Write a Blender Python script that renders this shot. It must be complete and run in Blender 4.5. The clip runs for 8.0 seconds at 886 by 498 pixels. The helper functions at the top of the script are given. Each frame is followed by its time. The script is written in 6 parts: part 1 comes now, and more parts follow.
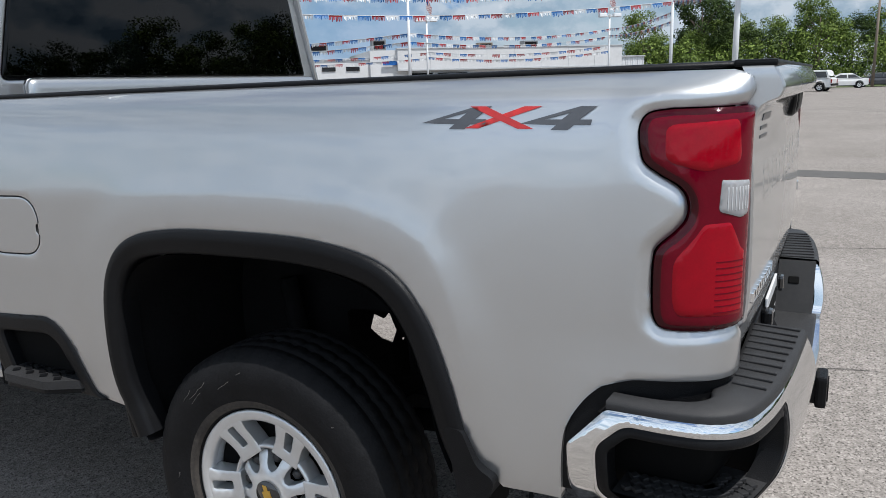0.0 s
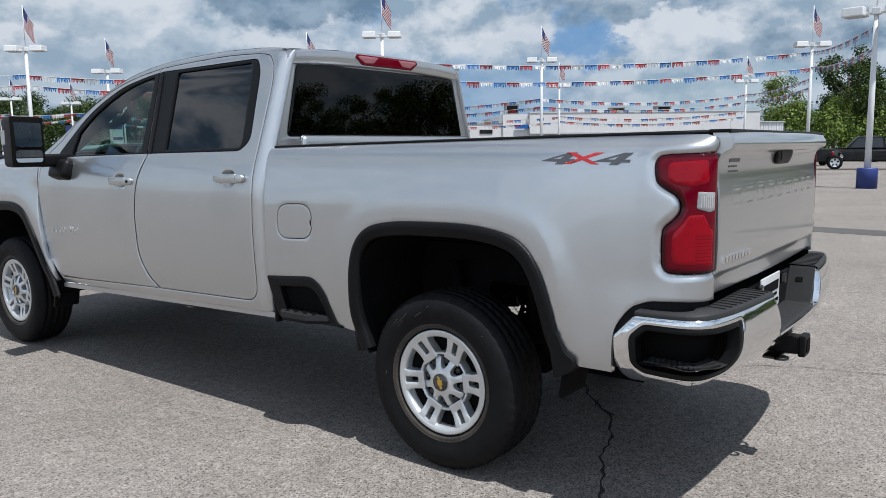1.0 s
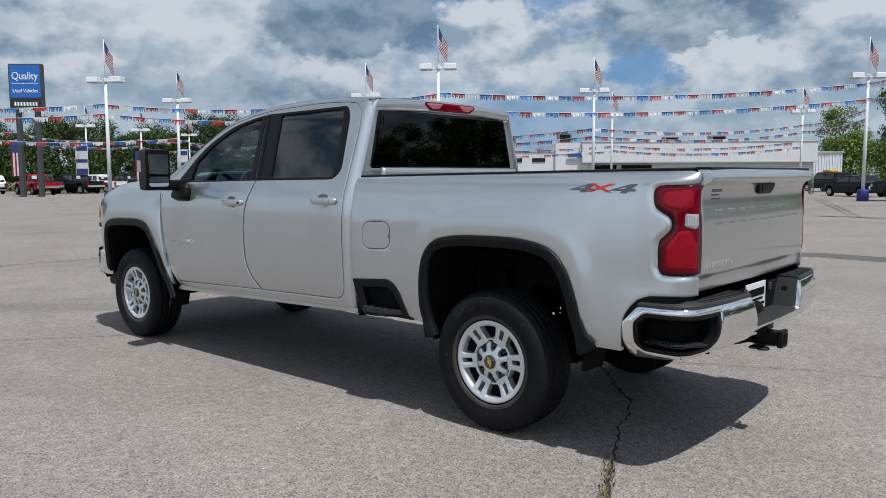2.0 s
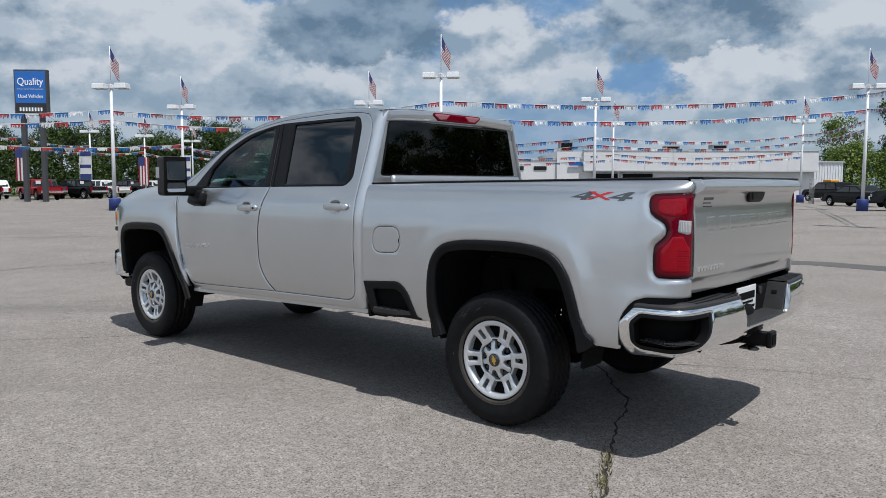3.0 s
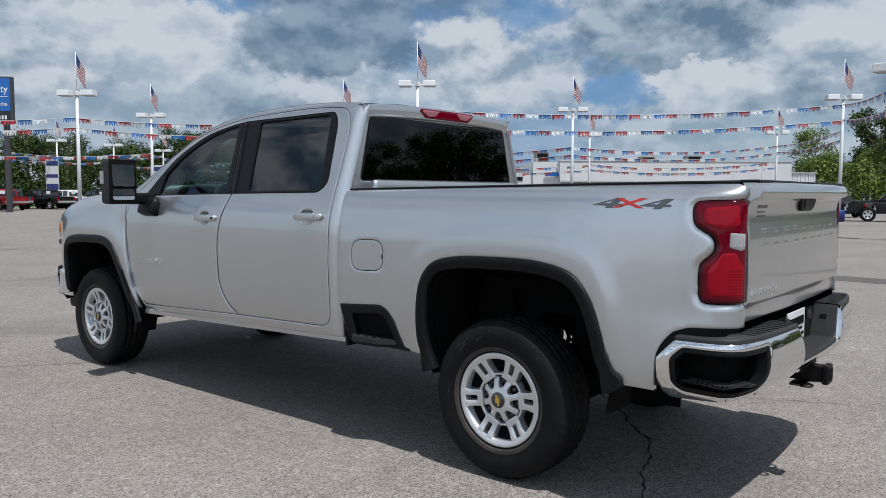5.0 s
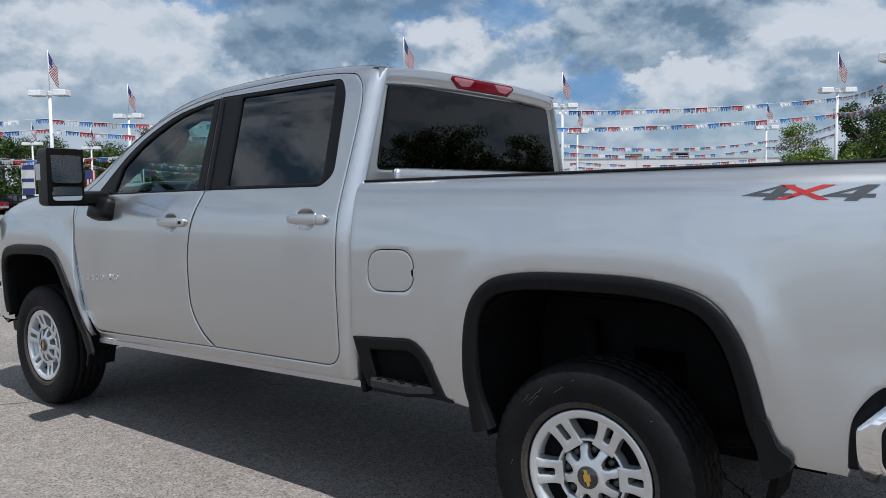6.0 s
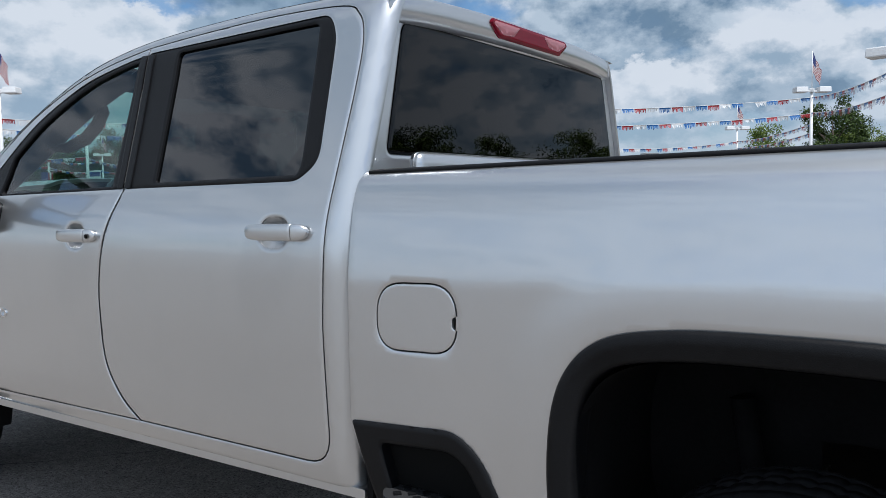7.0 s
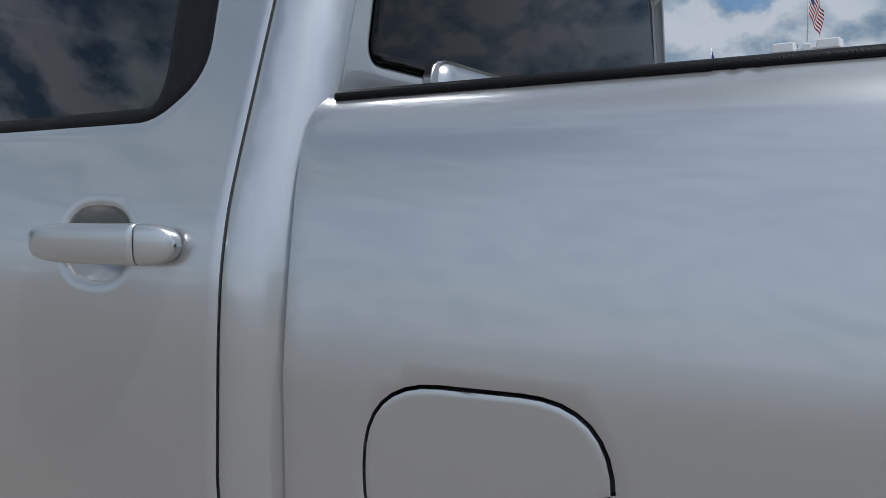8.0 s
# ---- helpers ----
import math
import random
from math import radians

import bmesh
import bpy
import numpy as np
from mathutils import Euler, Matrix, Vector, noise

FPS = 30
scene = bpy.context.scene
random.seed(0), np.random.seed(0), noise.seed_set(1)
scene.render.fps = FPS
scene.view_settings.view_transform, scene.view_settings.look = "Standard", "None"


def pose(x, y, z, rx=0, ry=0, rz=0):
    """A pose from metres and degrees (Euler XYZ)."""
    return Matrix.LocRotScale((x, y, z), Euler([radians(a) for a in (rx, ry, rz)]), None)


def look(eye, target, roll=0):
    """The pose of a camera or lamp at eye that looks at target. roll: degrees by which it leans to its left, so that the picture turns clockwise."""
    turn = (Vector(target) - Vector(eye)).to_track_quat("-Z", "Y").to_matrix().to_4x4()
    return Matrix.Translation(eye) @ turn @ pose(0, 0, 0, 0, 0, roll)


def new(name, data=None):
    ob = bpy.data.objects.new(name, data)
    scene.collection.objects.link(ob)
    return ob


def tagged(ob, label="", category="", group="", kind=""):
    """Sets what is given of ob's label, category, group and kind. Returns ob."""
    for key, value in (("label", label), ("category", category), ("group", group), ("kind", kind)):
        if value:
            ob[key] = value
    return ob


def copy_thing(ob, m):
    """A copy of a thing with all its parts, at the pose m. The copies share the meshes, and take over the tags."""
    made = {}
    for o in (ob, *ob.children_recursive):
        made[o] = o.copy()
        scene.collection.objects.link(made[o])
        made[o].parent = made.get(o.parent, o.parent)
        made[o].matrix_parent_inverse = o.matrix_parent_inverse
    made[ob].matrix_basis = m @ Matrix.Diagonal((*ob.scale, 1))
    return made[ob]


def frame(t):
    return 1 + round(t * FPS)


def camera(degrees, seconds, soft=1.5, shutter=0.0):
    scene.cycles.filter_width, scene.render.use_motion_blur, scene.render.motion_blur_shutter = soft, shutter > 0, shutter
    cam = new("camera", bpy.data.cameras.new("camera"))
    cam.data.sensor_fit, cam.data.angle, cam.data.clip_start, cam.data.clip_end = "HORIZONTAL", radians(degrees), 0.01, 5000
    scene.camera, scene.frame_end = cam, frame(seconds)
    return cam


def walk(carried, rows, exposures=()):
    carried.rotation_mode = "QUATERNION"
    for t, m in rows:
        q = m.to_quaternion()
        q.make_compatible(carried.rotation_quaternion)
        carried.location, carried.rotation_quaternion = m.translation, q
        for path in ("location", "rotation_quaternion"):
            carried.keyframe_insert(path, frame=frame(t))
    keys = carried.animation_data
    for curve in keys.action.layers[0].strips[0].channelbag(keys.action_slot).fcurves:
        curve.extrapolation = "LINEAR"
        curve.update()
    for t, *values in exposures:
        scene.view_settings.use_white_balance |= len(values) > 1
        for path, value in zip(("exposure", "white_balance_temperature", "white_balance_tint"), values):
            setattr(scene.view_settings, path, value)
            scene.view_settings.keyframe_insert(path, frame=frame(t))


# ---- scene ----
cam = camera(60.0, 8.0, soft=0.65)
PATH = [
    (0, (-2.386, -1.300, 1.480), (-0.655, -0.393, 1.055), -1.5),
    (0.5, (-3.0, -1.651, 1.455), (-1.345, -0.579, 1.122), -1.3),
    (1, (-3.587, -2.016, 1.455), (-2.005, -0.821, 1.192), -0.7),
    (1.5, (-4.041, -2.344, 1.473), (-2.513, -1.074, 1.243), -0.5),
    (2, (-4.36, -2.605, 1.474), (-2.856, -1.302, 1.282), -0.2),
    (3.5, (-4.581, -2.743, 1.478), (-3.074, -1.44, 1.308), 0.3),
    (4, (-4.576, -2.713, 1.481), (-3.062, -1.419, 1.31), 0.4),
    (4.5, (-4.411, -2.542, 1.458), (-2.874, -1.27, 1.306), 0.3),
    (4.7, (-4.272, -2.405, 1.453), (-2.73, -1.139, 1.306), 0.3),
    (6, (-3.33, -1.223, 1.413), (-1.757, 0.003, 1.268), -0.5),
    (6.5, (-2.925, -0.718, 1.396), (-1.334, 0.486, 1.26), -0.6),
    (7, (-2.493, -0.283, 1.404), (-0.87, 0.876, 1.263), -0.7),
    (7.2, (-2.309, -0.082, 1.372), (-0.655, 1.034, 1.239), -0.7),
    (7.5, (-2.059, 0.171, 1.376), (-0.363, 1.222, 1.233), -0.3),
    (7.8, (-1.775, 0.416, 1.361), (-0.045, 1.406, 1.211), 0.0),
    (8, (-1.602, 0.588, 1.37), (0.156, 1.527, 1.206), -0.1),
]
EXPOSURES = [(0.0, 0.32, 6140, 10), (1.0, 0.25, 6120, 10), (1.5, 0.13, 6100, 10), (4.7, 0.09, 6110, 10), (6.0, 0.16, 6040, 10), (7.0, 0.32, 6000, 10), (7.5, 0.23, 6000, 10), (8.0, -0.17, 5980, 10)]
walk(cam, [(t, look(eye, target, roll)) for t, eye, target, roll in PATH], EXPOSURES)

# ---- sky, sun and exposure ----
SUN_FROM = Vector((-1.1, -4.1, 10.0))
sun = new("sun", bpy.data.lights.new("sun", "SUN"))
sun.data.energy, sun.data.angle, sun.data.color = 5.0, radians(0.6), (1.0, 0.955, 0.89)
sun.matrix_world = look(SUN_FROM, (0, 0, 0))

world = bpy.data.worlds.new("sky")
scene.world = world
world.use_nodes = True


class Nodes:
    """Short ways to add and link shader nodes."""

    def __init__(self, tree):
        self.tree = tree
        tree.nodes.clear()

    def add(self, kind):
        return self.tree.nodes.new(kind)

    def join(self, a, b):
        self.tree.links.new(a, b)

    def put(self, value, socket):
        if isinstance(value, bpy.types.NodeSocket):
            self.join(value, socket)
        elif value is not None:
            socket.default_value = value

    def maths(self, op, a, b=None, c=None, clamp=False):
        node = self.add("ShaderNodeMath")
        node.operation, node.use_clamp = op, clamp
        for value, socket in zip((a, b, c), node.inputs):
            self.put(value, socket)
        return node.outputs[0]

    def ramp(self, fac, stops, ease="LINEAR"):
        node = self.add("ShaderNodeValToRGB")
        node.color_ramp.interpolation = ease
        marks = node.color_ramp.elements
        while len(marks) < len(stops):
            marks.new(0.5)
        for mark, (at, colour) in zip(marks, stops):
            mark.position = at
            mark.color = (*colour, 1) if len(colour) == 3 else colour
        self.put(fac, node.inputs[0])
        return node.outputs[0]

    def mix(self, fac, a, b, blend="MIX"):
        node = self.add("ShaderNodeMix")
        node.data_type, node.blend_type = "RGBA", blend
        self.put(fac, node.inputs[0])
        for value, socket in ((a, node.inputs[6]), (b, node.inputs[7])):
            self.put((*value, 1) if isinstance(value, tuple) and len(value) == 3 else value, socket)
        return node.outputs[2]

    def noise(self, vector, scale, detail=4.0, rough=0.55, distort=0.0):
        node = self.add("ShaderNodeTexNoise")
        self.put(vector, node.inputs["Vector"])
        for key, value in (("Scale", scale), ("Detail", detail), ("Roughness", rough), ("Distortion", distort)):
            node.inputs[key].default_value = value
        return node.outputs["Fac"]


# cloud masses over the lot: bearing, elevation, half width, half height (degrees), softness, cover, light and dark tone
WHITE, PALE, MID, SLATE, BLUE = (8.9, 9.3, 9.7), (5.9, 6.9, 7.8), (4.05, 5.25, 6.4), (2.0, 3.05, 4.2), (2.1, 4.3, 7.4)
CLOUDS = [
    (41, 2.5, 60, 5.5, 1.0, 0.75, PALE, MID),
    (33, 3.6, 7, 3.0, 0.9, 0.45, BLUE, BLUE),
    (60, 6.0, 15, 3.4, 0.7, 0.85, PALE, MID),
    (51, 6.6, 7.0, 1.1, 0.9, 0.70, MID, SLATE),
    (45, 7.8, 8.0, 1.8, 0.7, 0.75, WHITE, MID),
    (74, 9.5, 9.0, 5.0, 0.6, 0.80, PALE, SLATE),
    (56, 12.8, 2.4, 1.0, 0.8, 0.80, BLUE, BLUE),
    (60, 10.2, 6.6, 3.4, 0.20, 0.96, WHITE, PALE),
    (66, 8.0, 6.0, 2.2, 0.5, 0.85, WHITE, MID),
    (69, 13.6, 7.0, 2.0, 0.6, 0.90, MID, SLATE),
    (47, 11.6, 6.8, 3.2, 0.28, 0.94, MID, SLATE),
    (46, 17.5, 15, 5.0, 0.6, 0.90, MID, SLATE),
    (37, 9.6, 4.8, 3.5, 0.22, 0.94, WHITE, MID),
    (32.5, 12.9, 3.0, 1.2, 0.8, 0.70, BLUE, BLUE),
    (23, 11.8, 9.0, 2.6, 0.45, 0.92, PALE, SLATE),
    (24, 9.2, 8.6, 1.0, 0.8, 0.80, MID, SLATE),
    (26.3, 7.3, 2.7, 1.9, 0.6, 0.85, BLUE, BLUE),
    (20.8, 7.3, 3.4, 2.4, 0.20, 0.97, WHITE, PALE),
    (12, 9.0, 6.5, 2.8, 0.25, 0.94, WHITE, MID),
    (13, 6.4, 6.5, 1.3, 0.8, 0.75, MID, SLATE),
    (7, 13.2, 4.5, 1.4, 0.8, 0.75, BLUE, BLUE),
    (2, 9.5, 5.0, 3.4, 0.25, 0.95, WHITE, MID),
    (-9, 11.0, 9.0, 4.0, 0.5, 0.92, PALE, SLATE),
    (10, 18.0, 16, 4.0, 0.5, 0.90, PALE, SLATE),
    (130, 36, 34, 8.0, 0.6, 0.85, MID, SLATE),
    (128, 22, 30, 9.0, 0.5, 0.92, WHITE, SLATE),
]


def build_sky():
    n = Nodes(world.node_tree)
    sky = n.add("ShaderNodeTexSky")
    sky.sky_type, sky.sun_disc = "NISHITA", False
    sky.sun_elevation, sky.sun_rotation = radians(67), radians(195)
    sky.dust_density, sky.ozone_density = 0.6, 1.6
    at = n.add("ShaderNodeTexCoord").outputs["Generated"]
    part = n.add("ShaderNodeSeparateXYZ")
    n.join(at, part.inputs[0])
    high = part.outputs[2]

    def vmath(op, a, b, c=None):
        node = n.add("ShaderNodeVectorMath")
        node.operation = op
        for value, socket in zip((a, b, c), node.inputs):
            n.put(value, socket)
        return node.outputs["Value"] if op == "LENGTH" else node.outputs[0]

    def billow(vector, scale):
        """Rounded heaps: noise folded so that its crowns swell and its joints are thin."""
        coarse = n.maths("ABSOLUTE", n.maths("SUBTRACT", n.noise(vector, scale, 2, 0.5), 0.5))
        fine = n.noise(vector, scale * 2.3, 8, 0.58)
        return n.maths("SUBTRACT", n.maths("ADD", n.maths("MULTIPLY", fine, 0.75), 0.2), n.maths("MULTIPLY", coarse, 0.9))

    # lumps on a ball of directions, flattened towards the horizon
    ball = vmath("MULTIPLY", at, (1.0, 1.0, 1.55))
    lump, over = billow(ball, 7.5), billow(vmath("ADD", ball, (0.0, -0.008, 0.040)), 7.5)
    lit = n.maths("ADD", n.maths("MULTIPLY", n.maths("SUBTRACT", lump, over), 2.0), n.maths("ADD", n.maths("MULTIPLY", lump, 0.9), 0.10), clamp=True)

    # open cloud cover all round
    big = n.noise(ball, 2.1, 5, 0.55, 0.2)
    cover = n.ramp(n.maths("ADD", n.maths("MULTIPLY", big, 0.7), n.maths("MULTIPLY", lump, 0.3)), ((0.41, (0, 0, 0)), (0.51, (1, 1, 1))), "EASE")
    blue = n.mix(1.0, sky.outputs[0], (1.0, 1.14, 1.26), "MULTIPLY")
    seen = n.mix(n.maths("MULTIPLY", cover, 0.94), blue, n.ramp(lit, ((0.02, SLATE), (0.22, MID), (0.45, PALE), (0.75, WHITE)), "EASE"))
    # unseen sky gain, added for lighting: brighter to the truck's left, dimmer overhead
    side = n.maths("ADD", n.maths("MULTIPLY", part.outputs[1], -0.25), n.maths("MULTIPLY", part.outputs[0], -0.75))
    gain = n.maths("MULTIPLY", n.maths("ADD", n.maths("MAXIMUM", side, 0.0), 1.0), n.ramp(high, ((0.90, (1, 1, 1)), (1.0, (0.55, 0.55, 0.55))), "EASE"))
    seen = n.mix(1.0, seen, n.ramp(n.maths("MULTIPLY", gain, 0.5), ((0.0, (0, 0, 0)), (1.0, (2, 2, 2)))), "MULTIPLY")

    # the masses over the lot, in bearing and elevation, with frayed edges
    flat = n.add("ShaderNodeCombineXYZ")
    n.join(n.maths("MULTIPLY", n.maths("ARCTAN2", part.outputs[1], part.outputs[0]), 180 / math.pi), flat.inputs[0])
    n.join(n.maths("MULTIPLY", n.maths("ARCSINE", high), 180 / math.pi), flat.inputs[1])
    fray = n.add("ShaderNodeTexNoise")
    n.join(ball, fray.inputs["Vector"])
    for key, value in (("Scale", 13.0), ("Detail", 9.0), ("Roughness", 0.62)):
        fray.inputs[key].default_value = value
    where = vmath("ADD", flat.outputs[0], vmath("MULTIPLY", vmath("SUBTRACT", fray.outputs["Color"], (0.5, 0.5, 0.5)), (9.0, 6.5, 0.0)))
    for az, up, wide, tall, soft, most, light, dark in CLOUDS:
        near = vmath("MULTIPLY_ADD", where, (1 / wide, 1 / tall, 0), (-az / wide, -up / tall, 0))
        reach = n.add("ShaderNodeMapRange")
        reach.interpolation_type = "SMOOTHSTEP"
        n.join(vmath("LENGTH", near, None), reach.inputs[0])
        for socket, value in zip(reach.inputs[1:5], (1.0 + 0.25 * soft, 1.0 - 0.75 * soft, 0.0, most)):
            socket.default_value = value
        if light is dark:
            tone = light
        else:
            rise = n.add("ShaderNodeSeparateXYZ")
            n.join(near, rise.inputs[0])
            shade = n.maths("ADD", n.maths("MULTIPLY", rise.outputs[1], 0.30), n.maths("MULTIPLY_ADD", n.maths("SUBTRACT", lit, 0.5), 1.75, 0.54), clamp=True)
            tone = n.mix(shade, dark, light)
        seen = n.mix(reach.outputs[0], seen, tone)
    back = n.add("ShaderNodeBackground")
    n.join(seen, back.inputs[0])
    back.inputs[1].default_value = 0.062
    out = n.add("ShaderNodeOutputWorld")
    n.join(back.outputs[0], out.inputs[0])


build_sky()

# ---- materials ----
def shader(name):
    mat = bpy.data.materials.new(name)
    mat.use_nodes = True
    n = Nodes(mat.node_tree)
    out = n.add("ShaderNodeOutputMaterial")
    bsdf = n.add("ShaderNodeBsdfPrincipled")
    n.join(bsdf.outputs[0], out.inputs[0])
    return mat, n, bsdf, out


def place(n, kind="Object"):
    return n.add("ShaderNodeTexCoord").outputs[kind]


def surface(name, colour, rough=0.5, metal=0.0, coat=0.0, vary=0.15, scale=8.0, bump=0.0, bump_scale=60.0, spec=0.5, coat_rough=0.03, kind="Object"):
    """A plain material with grain at two scales in colour, gloss and relief."""
    mat, n, b, _ = shader(name)
    at = place(n, kind)
    a, c = n.noise(at, scale, 5), n.noise(at, scale * 9, 3)
    both = n.maths("ADD", n.maths("MULTIPLY", a, 0.6), n.maths("MULTIPLY", c, 0.4))
    dark = tuple(v * (1 - vary) for v in colour)
    light = tuple(min(1, v * (1 + vary)) for v in colour)
    n.join(n.ramp(both, ((0.3, dark), (0.7, light))), b.inputs["Base Color"])
    n.join(n.maths("ADD", n.maths("MULTIPLY", n.maths("SUBTRACT", a, 0.5), 0.25 * rough), rough), b.inputs["Roughness"])
    b.inputs["Metallic"].default_value = metal
    b.inputs["Coat Weight"].default_value = coat
    b.inputs["Coat Roughness"].default_value = coat_rough
    b.inputs["Specular IOR Level"].default_value = spec
    if bump:
        relief = n.add("ShaderNodeBump")
        relief.inputs["Strength"].default_value = bump
        relief.inputs["Distance"].default_value = 0.004
        n.join(n.noise(at, bump_scale, 4), relief.inputs["Height"])
        n.join(relief.outputs[0], b.inputs["Normal"])
    return mat


def glass(name, tint, rough=0.0, mirror=0.82, ior=1.52):
    """A pane: tinted see-through with mirror gloss at grazing angles."""
    mat, n, b, out = shader(name)
    clear = n.add("ShaderNodeBsdfTransparent")
    clear.inputs[0].default_value = (*tint, 1)
    gloss = n.add("ShaderNodeBsdfGlossy")
    gloss.inputs["Roughness"].default_value = rough
    gloss.inputs["Color"].default_value = (mirror, mirror, mirror * 1.02, 1)
    fresnel = n.add("ShaderNodeFresnel")
    fresnel.inputs["IOR"].default_value = ior
    mix = n.add("ShaderNodeMixShader")
    n.join(fresnel.outputs[0], mix.inputs[0])
    n.join(clear.outputs[0], mix.inputs[1])
    n.join(gloss.outputs[0], mix.inputs[2])
    n.join(mix.outputs[0], out.inputs[0])
    return mat


def paint(name, colour, metal=0.86, rough=0.284, coat=1.0):
    """Car paint: metal flake under a clear coat, with faint dust."""
    mat, n, b, _ = shader(name)
    at = place(n)
    dust = n.noise(at, 3.5, 6, 0.65)
    n.join(n.mix(n.ramp(dust, ((0.45, (0, 0, 0)), (0.8, (0.10, 0.10, 0.10)))), colour, tuple(0.4 * v + 0.12 for v in colour)), b.inputs["Base Color"])
    b.inputs["Metallic"].default_value = metal
    n.join(n.maths("ADD", n.maths("MULTIPLY", dust, 0.06), rough), b.inputs["Roughness"])
    b.inputs["Coat Weight"].default_value = coat
    b.inputs["Specular IOR Level"].default_value = 0.5 if metal > 0 else 0.25
    b.inputs["Coat IOR"].default_value = 1.60 if coat == 1.0 else 1.45
    b.inputs["Coat Roughness"].default_value = 0.05
    return mat


def leaf_material(name, dark, light):
    mat, n, b, _ = shader(name)
    vary = n.add("ShaderNodeNewGeometry").outputs["Random Per Island"]
    n.join(n.ramp(vary, ((0.0, dark), (0.6, light), (1.0, tuple(v * 1.3 for v in light)))), b.inputs["Base Color"])
    b.inputs["Roughness"].default_value = 0.6
    b.inputs["Specular IOR Level"].default_value = 0.12
    return mat


def asphalt_material():
    mat, n, b, _ = shader("worn pale asphalt")
    at = place(n)
    stone = n.add("ShaderNodeTexVoronoi")
    n.join(at, stone.inputs["Vector"])
    stone.inputs["Scale"].default_value = 130
    grit = n.noise(at, 84, 2, 0.55)
    mottle = n.noise(at, 21, 4, 0.6)
    blotch = n.noise(at, 0.35, 6, 0.6, 0.3)
    patch = n.noise(at, 2.2, 5, 0.6)
    speck = n.add("ShaderNodeSeparateColor")
    n.join(stone.outputs["Color"], speck.inputs[0])
    grain = n.ramp(speck.outputs[0], ((0.0, (0.112, 0.102, 0.094)), (0.2, (0.180, 0.165, 0.152)), (0.8, (0.236, 0.217, 0.201)), (1.0, (0.305, 0.283, 0.264))))
    pores = n.ramp(grit, ((0.335, (0.28, 0.27, 0.26)), (0.430, (1, 1, 1))))
    col = n.mix(1.0, grain, pores, "MULTIPLY")
    col = n.mix(1.0, col, n.ramp(mottle, ((0.34, (0.83, 0.825, 0.82)), (0.66, (1.15, 1.15, 1.15)))), "MULTIPLY")
    col = n.mix(0.75, col, n.ramp(blotch, ((0.3, (0.80, 0.78, 0.75)), (0.7, (1.12, 1.11, 1.10)))), "MULTIPLY")
    col = n.mix(0.5, col, n.ramp(patch, ((0.3, (0.82, 0.82, 0.82)), (0.7, (1.1, 1.1, 1.1)))), "MULTIPLY")
    # long dark tar and water stains
    part = n.add("ShaderNodeSeparateXYZ")
    n.join(at, part.inputs[0])
    stretch = n.add("ShaderNodeCombineXYZ")
    n.join(n.maths("MULTIPLY", n.maths("ADD", part.outputs[0], n.maths("MULTIPLY", part.outputs[1], 0.85)), 0.30), stretch.inputs[0])
    n.join(n.maths("MULTIPLY", n.maths("SUBTRACT", part.outputs[0], part.outputs[1]), 0.045), stretch.inputs[1])
    streak = n.noise(stretch.outputs[0], 1.0, 5, 0.6)
    col = n.mix(n.ramp(streak, ((0.60, (0, 0, 0)), (0.70, (0.38, 0.38, 0.38)))), col, (0.088, 0.083, 0.076))
    n.join(col, b.inputs["Base Color"])
    b.inputs["Roughness"].default_value = 0.88
    b.inputs["Specular IOR Level"].default_value = 0.3
    relief = n.add("ShaderNodeBump")
    relief.inputs["Strength"].default_value = 0.6
    relief.inputs["Distance"].default_value = 0.004
    n.join(n.maths("ADD", stone.outputs["Distance"], n.maths("MULTIPLY", grit, 0.7)), relief.inputs["Height"])
    n.join(relief.outputs[0], b.inputs["Normal"])
    return mat


